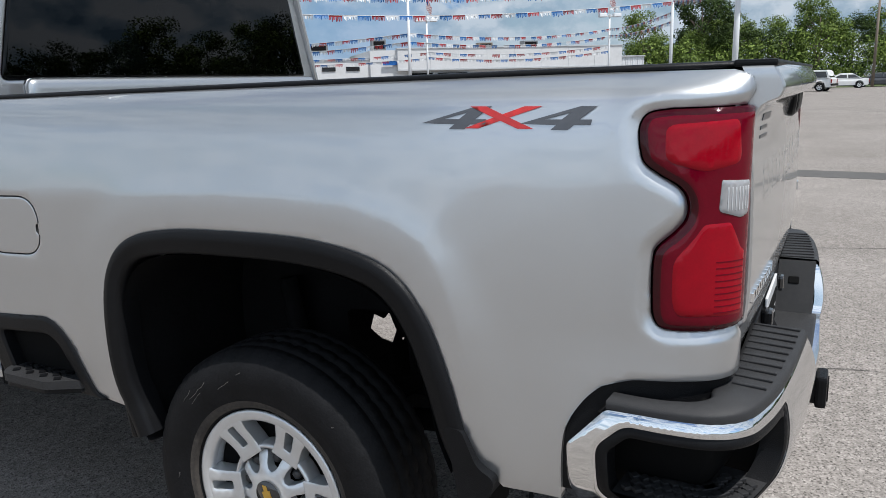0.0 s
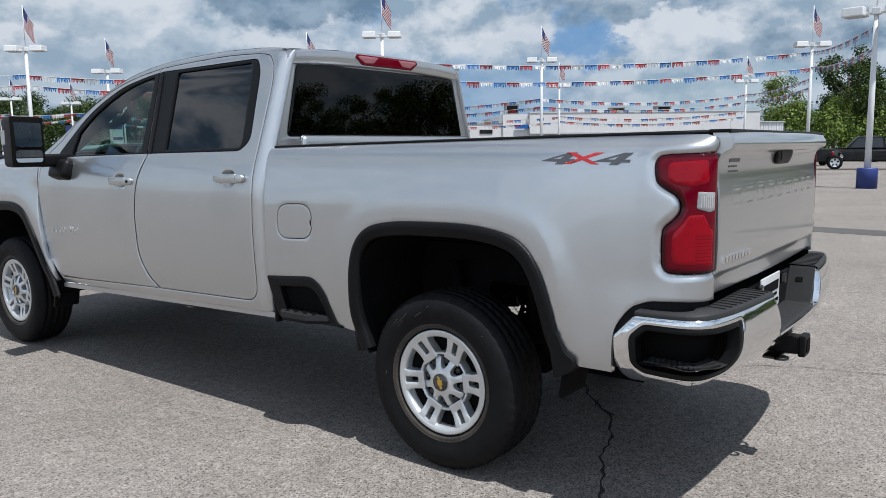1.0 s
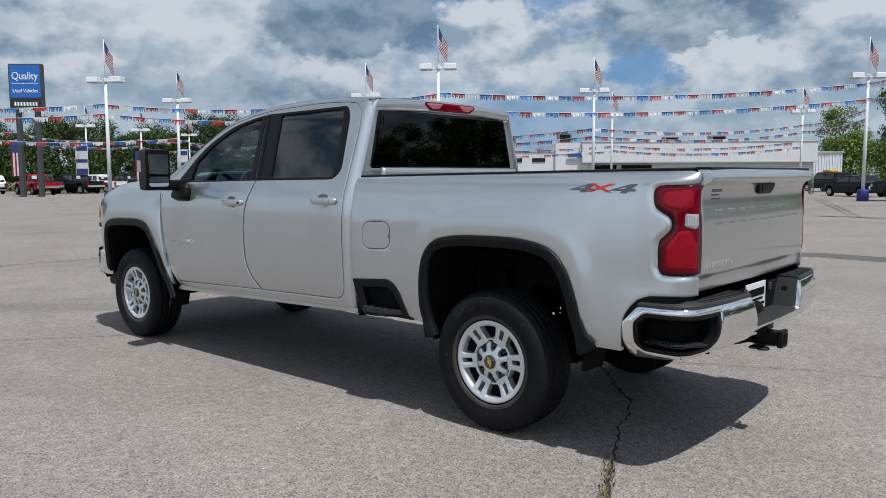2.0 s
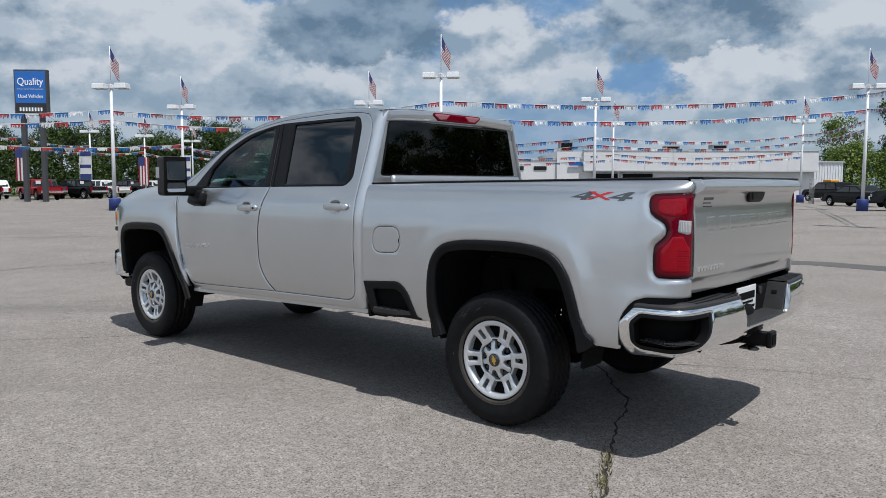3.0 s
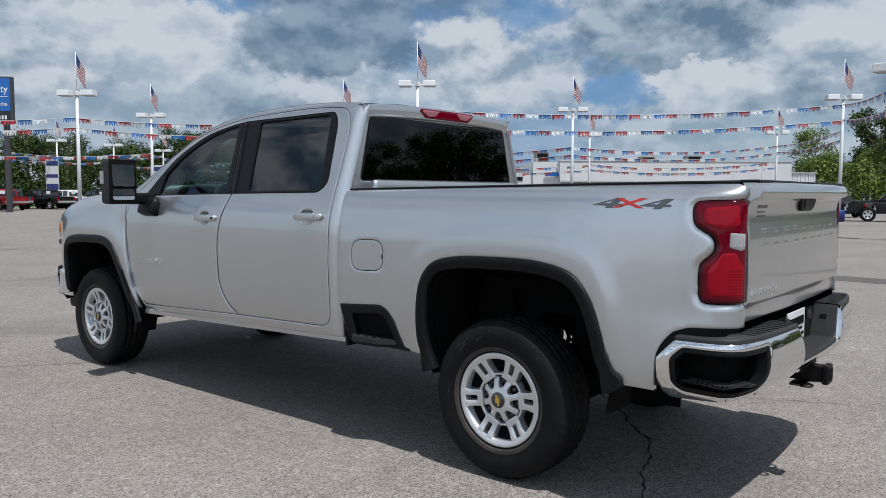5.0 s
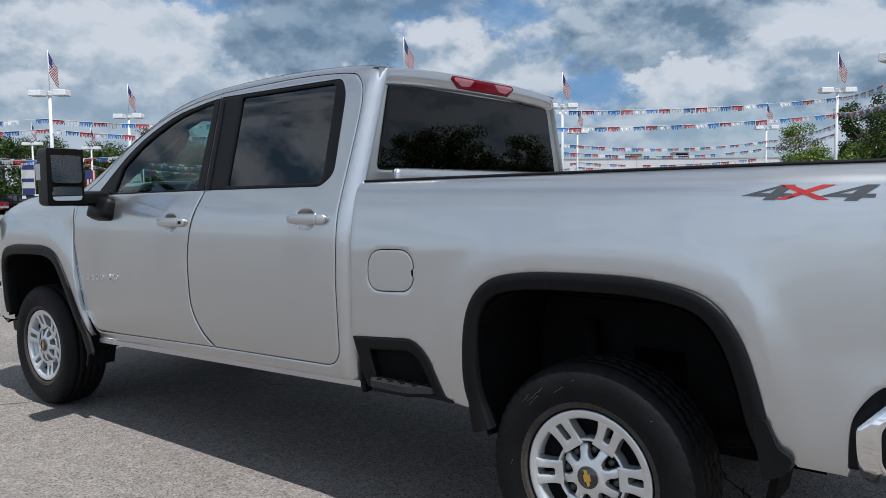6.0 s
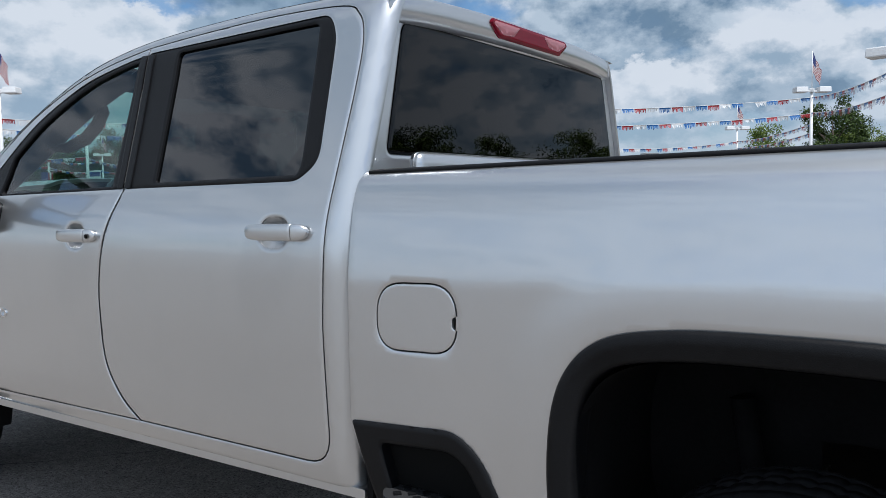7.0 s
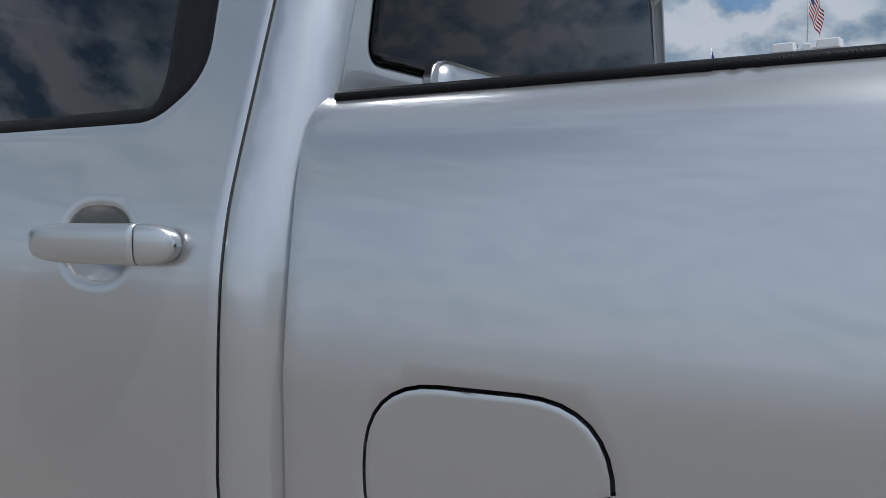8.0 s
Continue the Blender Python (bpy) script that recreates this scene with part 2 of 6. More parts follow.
M = {
    "silver": paint("silver metallic paint", (0.505, 0.515, 0.526), 0.90, 0.28),
    "black": surface("textured black plastic", (0.0058, 0.0060, 0.0068), 0.40, vary=0.25, bump=0.25, bump_scale=420, spec=0.14),
    "pad": surface("grey black step pad", (0.021, 0.021, 0.022), 0.52, vary=0.2, bump=0.3, bump_scale=500, spec=0.25),
    # near-black for real underbody parts and for shade set behind the spokes
    "dark": surface("dark underbody and shade", (0.0065, 0.0065, 0.007), 0.85, vary=0.4, bump=0.3, spec=0.08),
    # near-black for rubber and black parts, and for shade in holes and gaps
    "gap": surface("black rubber and gap shade", (0.004, 0.004, 0.004), 0.85, spec=0.1),
    "chrome": surface("chrome", (0.80, 0.81, 0.82), 0.07, metal=1.0, vary=0.03),
    "rubber": surface("tyre rubber", (0.0078, 0.0078, 0.0085), 0.60, vary=0.4, scale=14, bump=0.3, bump_scale=120, spec=0.12),
    "dried mud": surface("dried mud", (0.036, 0.030, 0.025), 0.9, vary=0.7, scale=9, bump=0.4, bump_scale=60),
    "scuff": surface("scuffed rubber", (0.075, 0.072, 0.066), 0.85, vary=0.5, scale=60),
    "alloy": surface("silver painted alloy", (0.62, 0.63, 0.64), 0.36, metal=0.65, coat=0.6, vary=0.05),
    "steel": surface("brake steel", (0.22, 0.21, 0.20), 0.45, metal=0.9, vary=0.3),
    "nut": surface("dark lug nut", (0.05, 0.05, 0.052), 0.4, metal=0.6, vary=0.2),
    "gold": surface("gold emblem", (0.62, 0.40, 0.09), 0.32, metal=0.8, vary=0.1),
    "gloss black": surface("gloss black", (0.010, 0.010, 0.011), 0.12, coat=0.7, vary=0.1),
    "red dark": surface("smoked red lens", (0.034, 0.0, 0.003), 0.06, spec=0.3, vary=0.2, scale=20),
    "red": surface("red lamp lens", (0.23, 0.001, 0.008), 0.05, vary=0.12, scale=24, spec=0.22),
    "red deep": surface("deep red lamp lens", (0.10, 0.0, 0.007), 0.05, vary=0.12, scale=24, spec=0.22),
    "pale lens": surface("pale red lamp lens", (0.26, 0.10, 0.115), 0.12, vary=0.1, scale=30),
    "white lens": surface("clear lamp lens", (0.26, 0.26, 0.265), 0.12, coat=1.0, vary=0.06, scale=30),
    "seat": surface("charcoal seat cloth", (0.030, 0.030, 0.032), 0.85, vary=0.3, bump=0.3),
    "decal grey": surface("dark grey decal", (0.055, 0.058, 0.066), 0.35, coat=0.2),
    "decal red": surface("red decal", (0.36, 0.016, 0.014), 0.35, coat=0.2),
    "plate": surface("white plate", (0.62, 0.63, 0.64), 0.35, coat=0.4, vary=0.05),
    "tint": glass("privacy glass", (0.012, 0.014, 0.015), 0.0, 0.66),
    "tint side": glass("side privacy glass", (0.020, 0.024, 0.024), 0.0, 0.90, 1.80),
    "clear": glass("green tinted glass", (0.55, 0.74, 0.69), ior=1.75),
    "mirror": surface("mirror", (0.62, 0.64, 0.65), 0.01, metal=1.0, vary=0.01),
    "asphalt": asphalt_material(),
    "crack": surface("open crack", (0.018, 0.017, 0.015), 0.95, vary=0.5, scale=30),
    "weed": leaf_material("dry weeds", (0.04, 0.042, 0.014), (0.12, 0.10, 0.044)),
    "white metal": surface("white painted metal", (0.58, 0.59, 0.60), 0.45, vary=0.08, scale=2.0),
    "white wall": surface("white painted wall", (0.52, 0.52, 0.52), 0.7, vary=0.08, scale=0.6),
    "grey trim": surface("grey flashing", (0.42, 0.43, 0.44), 0.5, vary=0.1, scale=1.0),
    "blue base": surface("blue painted concrete", (0.014, 0.03, 0.15), 0.55, vary=0.2, scale=3.0),
    "sign blue": surface("blue sign face", (0.010, 0.10, 0.36), 0.35, vary=0.06, scale=1.0),
    "sign black": surface("black sign face", (0.010, 0.011, 0.013), 0.4, vary=0.1, scale=1.0),
    "sign white": surface("white sign lettering", (0.70, 0.71, 0.72), 0.45, vary=0.02),
    "post": surface("grey steel post", (0.16, 0.165, 0.17), 0.5, metal=0.3, vary=0.12, scale=2.0),
    "flag red": surface("red cloth", (0.19, 0.008, 0.018), 0.8, vary=0.12),
    "flag white": surface("white cloth", (0.50, 0.50, 0.50), 0.8, vary=0.06),
    "flag blue": surface("navy cloth", (0.018, 0.03, 0.12), 0.8, vary=0.12),
    "fringe red": surface("red fringe", (0.25, 0.010, 0.014), 0.6, vary=0.2, scale=3),
    "fringe white": surface("silver white fringe", (0.46, 0.47, 0.48), 0.55, vary=0.1, scale=3),
    "fringe blue": surface("blue fringe", (0.006, 0.085, 0.27), 0.6, vary=0.2, scale=3),
    "bark": surface("bark", (0.09, 0.07, 0.055), 0.9, vary=0.4, scale=3, bump=0.6, bump_scale=20),
    "leaf a": leaf_material("leaves", (0.010, 0.021, 0.005), (0.039, 0.062, 0.014)),
    # lighter copy: the sun on the right-hand woods is in this colour
    "leaf b": leaf_material("sun-toned leaves", (0.026, 0.050, 0.009), (0.120, 0.165, 0.034)),
    "grass": surface("verge", (0.07, 0.10, 0.03), 0.9, vary=0.35, scale=2.0),
    "wood": surface("weathered pole", (0.16, 0.13, 0.10), 0.85, vary=0.3),
    "car red": paint("red paint", (0.20, 0.005, 0.008), 0.0, 0.3, 0.5),
    "car black": paint("black paint", (0.003, 0.003, 0.0035), 0.0, 0.30, 0.05),
    "car navy": paint("dark blue paint", (0.008, 0.011, 0.026), 0.0, 0.35, 0.05),
    "car white": paint("white paint", (0.62, 0.62, 0.61), 0.0, 0.3, 0.5),
    "car grey": paint("grey paint", (0.05, 0.053, 0.058), 0.3, 0.35, 0.4),
    "amber": surface("amber marker lens", (0.42, 0.13, 0.012), 0.15),
    # dark sign cabinet; on the posts this colour holds the sign's shade
    "dark post": surface("dark steel with shade", (0.045, 0.046, 0.05), 0.5, metal=0.2, vary=0.15, scale=2.0),
    "orange": surface("orange roof load", (0.62, 0.30, 0.03), 0.6),
    "tar": surface("tar patch", (0.065, 0.062, 0.059), 0.9, vary=0.25, scale=1.2, bump=0.4),
}
for pane in ("tint", "tint side", "clear"):
    M[pane].use_transparent_shadow = True

# ---- mesh helpers ----
from mathutils.geometry import delaunay_2d_cdt


def part(name, bm, mat, parent=None, label="", smooth=False):
    """One mesh object from a bmesh, under a thing or a part."""
    mesh = bpy.data.meshes.new(name)
    bm.to_mesh(mesh)
    bm.free()
    for m in mat if isinstance(mat, (list, tuple)) else [mat]:
        mesh.materials.append(M[m])
    if smooth:
        for face in mesh.polygons:
            face.use_smooth = True
    ob = new(name, mesh)
    ob.parent = parent
    if label:
        tagged(ob, label)
    return ob


def empty(name, label, category, group="", kind=""):
    ob = new(name)
    ob.empty_display_size = 0.2
    return tagged(ob, label, category, group, kind)


def pchip(points):
    """A smooth curve through points that never overshoots."""
    xs, ys = np.array([p[0] for p in points], float), np.array([p[1] for p in points], float)
    h, d = np.diff(xs), np.diff(ys) / np.diff(xs)
    m = np.zeros(len(xs))
    m[0], m[-1] = d[0], d[-1]
    for i in range(1, len(xs) - 1):
        if d[i - 1] * d[i] > 0:
            a, b = 2 * h[i] + h[i - 1], h[i] + 2 * h[i - 1]
            m[i] = (a + b) / (a / d[i - 1] + b / d[i])

    def f(x):
        x = min(max(x, xs[0]), xs[-1])
        i = min(max(int(np.searchsorted(xs, x)) - 1, 0), len(h) - 1)
        t = (x - xs[i]) / h[i]
        return ((2 * t ** 3 - 3 * t * t + 1) * ys[i] + (t ** 3 - 2 * t * t + t) * h[i] * m[i]
                + (3 * t * t - 2 * t ** 3) * ys[i + 1] + (t ** 3 - t * t) * h[i] * m[i + 1])

    return f


def smoothstep(a, b, x):
    t = min(max((x - a) / (b - a), 0), 1)
    return t * t * (3 - 2 * t)


def spline(points, n=8):
    """An open Catmull-Rom curve through points."""
    p = [np.array(q, float) for q in points]
    p = [2 * p[0] - p[1]] + p + [2 * p[-1] - p[-2]]
    out = []
    for i in range(1, len(p) - 2):
        for k in range(n):
            t = k / n
            out.append(0.5 * (2 * p[i] + (p[i + 1] - p[i - 1]) * t + (2 * p[i - 1] - 5 * p[i] + 4 * p[i + 1] - p[i + 2]) * t * t
                              + (3 * p[i] - p[i - 1] - 3 * p[i + 1] + p[i + 2]) * t ** 3))
    out.append(p[-2])
    return [tuple(q) for q in out]


def rounded(points, n=6):
    """A closed outline from (u, v, radius) corners."""
    out, count = [], len(points)
    for i in range(count):
        u, v, r = points[i]
        c, a, b = (np.array(q[:2], float) for q in (points[i], points[i - 1], points[(i + 1) % count]))
        if r <= 0:
            out.append((u, v))
            continue
        da, db = (a - c) / np.linalg.norm(a - c), (b - c) / np.linalg.norm(b - c)
        r = min(r, 0.48 * np.linalg.norm(a - c), 0.48 * np.linalg.norm(b - c))
        for k in range(n + 1):
            t = k / n
            out.append(tuple(c + da * r * (1 - t) ** 2 + db * r * t ** 2))
    return out


def dense(loop, step):
    """The closed outline with no side longer than step."""
    out = []
    for i, p in enumerate(loop):
        q = loop[(i + 1) % len(loop)]
        n = max(1, int(math.hypot(q[0] - p[0], q[1] - p[1]) / step + 0.5))
        out += [(p[0] + (q[0] - p[0]) * k / n, p[1] + (q[1] - p[1]) * k / n) for k in range(n)]
    return out


def area(loop):
    return 0.5 * sum(a[0] * b[1] - b[0] * a[1] for a, b in zip(loop, loop[1:] + loop[:1]))


def offset(loop, d):
    """The closed outline moved inward by d."""
    if area(loop) < 0:
        loop = loop[::-1]
    out = []
    for i in range(len(loop)):
        a, b, c = (np.array(loop[j % len(loop)]) for j in (i - 1, i, i + 1))
        t = (b - a) / (np.linalg.norm(b - a) + 1e-9) + (c - b) / (np.linalg.norm(c - b) + 1e-9)
        t /= np.linalg.norm(t) + 1e-9
        out.append((b[0] - t[1] * d, b[1] + t[0] * d))
    return out


def within(loops, pts):
    hit = np.zeros(len(pts), bool)
    for loop in loops:
        a = np.array(loop)
        b = np.roll(a, -1, 0)
        for (x1, y1), (x2, y2) in zip(a, b):
            cross = (y1 > pts[:, 1]) != (y2 > pts[:, 1])
            hit ^= cross & (pts[:, 0] < (x2 - x1) * (pts[:, 1] - y1) / (y2 - y1 + 1e-12) + x1)
    return hit


def panel_mesh(outline, shape, holes=(), step=0.05, depth=0.02, lip=0.002, ring=0.006, flip=False, more=()):
    """Sheet metal: an outline with holes, laid on shape(u, v, inward) and given turned-in edges; more: points of finer relief. Returns a bmesh."""
    loops = [dense(outline, step * 0.5)] + [dense(h, step * 0.4) for h in holes]
    pts, edges, edge_of = [], [], []
    for loop in loops:
        k = len(pts)
        pts += loop
        edges += [(k + i, k + (i + 1) % len(loop)) for i in range(len(loop))]
        edge_of += [True] * len(loop)
    rim = np.array(pts)
    if ring:
        extra = []
        for i, loop in enumerate(loops):
            extra += offset(loop, ring if i == 0 else -ring)
            if step > 0.025:
                extra += offset(loop, 2.4 * ring if i == 0 else -2.4 * ring)
        extra = np.array(extra)
        far = np.min(np.hypot(extra[:, None, 0] - rim[None, :, 0], extra[:, None, 1] - rim[None, :, 1]), 1) > ring * 0.8
        extra = extra[far & within(loops, extra)]
        pts += [tuple(p) for p in extra]
        edge_of += [False] * len(extra)
    if len(more):
        add = np.array(more)
        far = np.min(np.hypot(add[:, None, 0] - rim[None, :, 0], add[:, None, 1] - rim[None, :, 1]), 1) > 0.012
        add = add[far & within(loops, add)]
        pts += [tuple(p) for p in add]
        edge_of += [False] * len(add)
    (u0, v0), (u1, v1) = rim.min(0), rim.max(0)
    grid = np.array([(u, v) for j, v in enumerate(np.arange(v0 + step / 2, v1, step * 0.87))
                     for u in np.arange(u0 + step / 2 * (j % 2), u1, step)])
    if len(grid):
        grid = grid[within(loops, grid)]
    if len(grid):
        far = np.min(np.hypot(grid[:, None, 0] - rim[None, :, 0], grid[:, None, 1] - rim[None, :, 1]), 1) > step * 0.45
        pts += [tuple(p) for p in grid[far]]
        edge_of += [False] * int(far.sum())
    verts, _, faces, source, _, _ = delaunay_2d_cdt([Vector(p) for p in pts], edges, [], 0, 1e-7)
    flat = np.array([tuple(v) for v in verts])
    mid = np.array([flat[list(f)].mean(0) for f in faces])
    keep = within(loops, mid)
    sign = -1 if flip else 1
    bm = bmesh.new()

    def put(u, v, d):
        x, y, z = shape(u, v, d)
        return bm.verts.new((sign * x, y, z))

    made = [put(p[0], p[1], lip if any(edge_of[s] for s in src) else 0.0) for p, src in zip(flat, source)]
    bm.verts.ensure_lookup_table()
    u, v = mid[keep][0]
    out = Vector(shape(u, v, 0)) - Vector(shape(u, v, 0.01))
    f0 = faces[int(np.argmax(keep))]
    a, b, c = (Vector(shape(*flat[i], 0)) for i in f0)
    turn = ((b - a).cross(c - a).dot(out) < 0) != flip
    for f, k in zip(faces, keep):
        if k and len(f) == 3:
            bm.faces.new([made[i] for i in (f[::-1] if turn else f)]).smooth = True
    if depth > lip:
        for i, loop in enumerate(loops):
            if (area(loop) > 0) != (i == 0):
                loop = loop[::-1]
            top = [put(*p, lip) for p in loop]
            low = [put(*p, depth) for p in loop]
            n = len(loop)
            for k in range(n):
                quad = [top[k], low[k], low[(k + 1) % n], top[(k + 1) % n]]
                bm.faces.new(quad[::-1] if turn else quad).smooth = True
    for v in [v for v in bm.verts if not v.link_faces]:
        bm.verts.remove(v)
    return bm


def box(bm, centre, size, bevel=0.0, turn=None, segments=2, taper=None):
    """A block with rounded edges; taper narrows its top in x and y."""
    made = bmesh.ops.create_cube(bm, size=1.0)["verts"]
    for v in made:
        if taper and v.co.z > 0:
            v.co.x *= taper[0]
            v.co.y *= taper[1]
        v.co = Vector((v.co.x * size[0], v.co.y * size[1], v.co.z * size[2]))
    if bevel:
        es = list({e for v in made for e in v.link_edges})
        made = bmesh.ops.bevel(bm, geom=es, offset=bevel, segments=segments, affect="EDGES", profile=0.6)["verts"]
    m = Matrix.Translation(centre) @ (turn or Matrix())
    bmesh.ops.transform(bm, matrix=m, verts=list(set(made)))
    return bm


def block(centre, size, bevel=0.0, turn=None, segments=2, taper=None):
    return box(bmesh.new(), centre, size, bevel, turn, segments, taper)


def revolve(profile, n=48, bm=None, cap=False):
    """A solid of revolution about the x axis from (radius, x) points."""
    bm = bm or bmesh.new()
    rings = [[bm.verts.new((x, r * math.cos(2 * math.pi * k / n), r * math.sin(2 * math.pi * k / n))) for k in range(n)] for r, x in profile]
    for a, b in zip(rings, rings[1:]):
        for k in range(n):
            bm.faces.new((a[k], a[(k + 1) % n], b[(k + 1) % n], b[k])).smooth = True
    if cap:
        bm.faces.new(rings[-1])
        bm.faces.new(rings[0][::-1])
    return bm


def prism(outline, put, a, b, bm=None):
    """A plate: the outline at depth a and b of put(u, v, d)."""
    bm = bm or bmesh.new()
    lo, hi = [bm.verts.new(put(u, v, a)) for u, v in outline], [bm.verts.new(put(u, v, b)) for u, v in outline]
    bm.faces.new(hi)
    bm.faces.new(lo[::-1])
    n = len(outline)
    for k in range(n):
        bm.faces.new((lo[k], lo[(k + 1) % n], hi[(k + 1) % n], hi[k]))
    bmesh.ops.recalc_face_normals(bm, faces=bm.faces[:])
    return bm


def tube(points, radius, n=8, bm=None):
    """A round bar along points; radius may be one number or one for each point."""
    bm = bm or bmesh.new()
    p = [Vector(q) for q in points]
    rs = radius if isinstance(radius, (list, tuple)) else [radius] * len(p)
    rings, side = [], None
    for i, q in enumerate(p):
        way = (p[min(i + 1, len(p) - 1)] - p[max(i - 1, 0)]).normalized()
        side = (side or way.orthogonal())
        side = (side - way * side.dot(way)).normalized()
        other = way.cross(side)
        rings.append([bm.verts.new(q + rs[i] * (side * math.cos(2 * math.pi * k / n) + other * math.sin(2 * math.pi * k / n))) for k in range(n)])
    for a, b in zip(rings, rings[1:]):
        for k in range(n):
            bm.faces.new((a[k], a[(k + 1) % n], b[(k + 1) % n], b[k])).smooth = True
    bm.faces.new(rings[0][::-1])
    bm.faces.new(rings[-1])
    return bm


def loft(rows, smooth=True, bm=None, flip=False):
    """A skin over rows of points, all of one length."""
    bm = bm or bmesh.new()
    made = [[bm.verts.new(p) for p in row] for row in rows]
    for a, b in zip(made, made[1:]):
        for k in range(len(a) - 1):
            quad = (a[k], a[k + 1], b[k + 1], b[k])
            bm.faces.new(quad[::-1] if flip else quad).smooth = smooth
    return bm


def lettering(text, size, depth=0.004):
    """Raised letters in the plane x, z with their front to -y, as a bmesh."""
    data = bpy.data.curves.new("letters", "FONT")
    data.body, data.size, data.extrude = text, size, depth / 2
    data.align_x = "CENTER"
    ob = bpy.data.objects.new("letters", data)
    scene.collection.objects.link(ob)
    bpy.context.view_layer.update()
    mesh = bpy.data.meshes.new_from_object(ob.evaluated_get(bpy.context.evaluated_depsgraph_get()))
    bm = bmesh.new()
    bm.from_mesh(mesh)
    bpy.data.objects.remove(ob)
    bpy.data.curves.remove(data)
    bpy.data.meshes.remove(mesh)
    bmesh.ops.transform(bm, matrix=pose(0, 0, 0, 90, 0, 0), verts=bm.verts[:])
    return bm


def moved(bm, m):
    bmesh.ops.transform(bm, matrix=m, verts=bm.verts[:])
    return bm

# ---- the pickup truck: forward is +y, rear axle at y = 0 ----
truck = empty("pickup_truck", "silver crew cab pickup truck parked on pale asphalt", "pickup truck")
WHEELBASE, TYRE_R = 4.036, 0.411

CAB_SIDE = pchip([(0.50, 0.925), (0.56, 0.955), (0.62, 0.975), (0.72, 0.985), (0.88, 0.990), (1.05, 0.993), (1.18, 0.993), (1.26, 0.990),
                  (1.33, 0.980), (1.39, 0.964), (1.44, 0.948), (1.60, 0.898), (1.80, 0.836), (1.93, 0.795), (1.98, 0.765), (2.03, 0.715)])
BED_LOW = pchip([(0.55, 0.030), (0.62, 0.014), (0.75, 0.004), (0.90, 0.0), (1.60, 0.0)])
# the flank stands upright inside a crease that rings the wheel arch, and leans in outside it
CREASE = [(1.60, 1.165), (1.0, 1.175), (0.60, 1.195), (0.38, 1.212), (0.07, 1.228), (-0.13, 1.229), (-0.325, 1.220), (-0.44, 1.190), (-0.51, 1.148),
          (-0.55, 1.090), (-0.577, 1.028), (-0.600, 0.953), (-0.606, 0.89), (-0.612, 0.70), (-0.615, 0.40)]
LEAN_OUT = pchip([(0.0, 0.0), (0.03, 0.0042), (0.07, 0.0095), (0.12, 0.0150), (0.25, 0.028), (0.45, 0.050), (0.8, 0.085)])
RAIL_ROLL = pchip([(1.28, 0.0), (1.36, 0.003), (1.41, 0.010), (1.44, 0.020), (1.46, 0.038), (1.475, 0.064), (1.50, 0.115)])
FRONT_TAPER = pchip([(3.4, 0.0), (4.05, 0.0), (4.38, 0.012), (4.58, 0.035), (4.73, 0.07), (4.86, 0.13), (4.94, 0.21), (5.00, 0.33)])
HOOD_Z = pchip([(3.5, 1.475), (4.0, 1.465), (4.45, 1.435), (4.78, 1.375), (4.93, 1.30), (5.03, 1.20)])
ROOF_EDGE = pchip([(1.10, 1.975), (1.20, 1.992), (1.40, 2.008), (1.70, 2.014), (2.00, 2.004), (2.25, 1.982), (2.50, 1.935), (2.75, 1.852),
                   (3.00, 1.728), (3.20, 1.600), (3.40, 1.485), (3.52, 1.425)])

REAR_ARCH = spline([(0.445, 0.50), (0.502, 0.66), (0.505, 0.86), (0.472, 1.00), (0.388, 1.088), (0.24, 1.124), (0.03, 1.134), (-0.20, 1.132),
                    (-0.37, 1.105), (-0.462, 1.055), (-0.528, 0.965), (-0.572, 0.85), (-0.608, 0.72), (-0.642, 0.64)], 6)
FRONT_ARCH = spline([(4.54, 0.60), (4.545, 0.78), (4.54, 0.94), (4.47, 1.045), (4.31, 1.085), (4.05, 1.095), (3.82, 1.09), (3.67, 1.03),
                     (3.54, 0.86), (3.44, 0.695), (3.36, 0.56), (3.31, 0.46)], 6)


def far_from(line, y, z):
    """How far (y, z) lies from an arch's outline."""
    a = np.array(line)
    return float(np.min(np.hypot(a[:, 0] - y, a[:, 1] - z)))


def cab_half(y, z):
    return CAB_SIDE(z) - FRONT_TAPER(y)


def fender_half(y, z):
    top = HOOD_Z(y) - 0.03
    roll = max(0.0, (z - (top - 0.16)) / 0.16)
    return CAB_SIDE(min(z, 1.2)) - FRONT_TAPER(y) - 0.16 * roll ** 2.2 + 0.026 * smoothstep(0.24, 0.06, far_from(FRONT_ARCH, y, z))


def outside_crease(y, z):
    """How far (y, z) lies above or behind the crease; negative inside it."""
    best = None
    for (ya, za), (yb, zb) in zip(CREASE, CREASE[1:]):
        dy, dz = yb - ya, zb - za
        t = min(max(((y - ya) * dy + (z - za) * dz) / (dy * dy + dz * dz), 0.0), 1.0)
        oy, oz = y - ya - t * dy, z - za - t * dz
        d = math.hypot(oy, oz)
        if best is None or d < abs(best) - 1e-9:
            best = d if dy * oz - dz * oy < 0 else -d
    return best


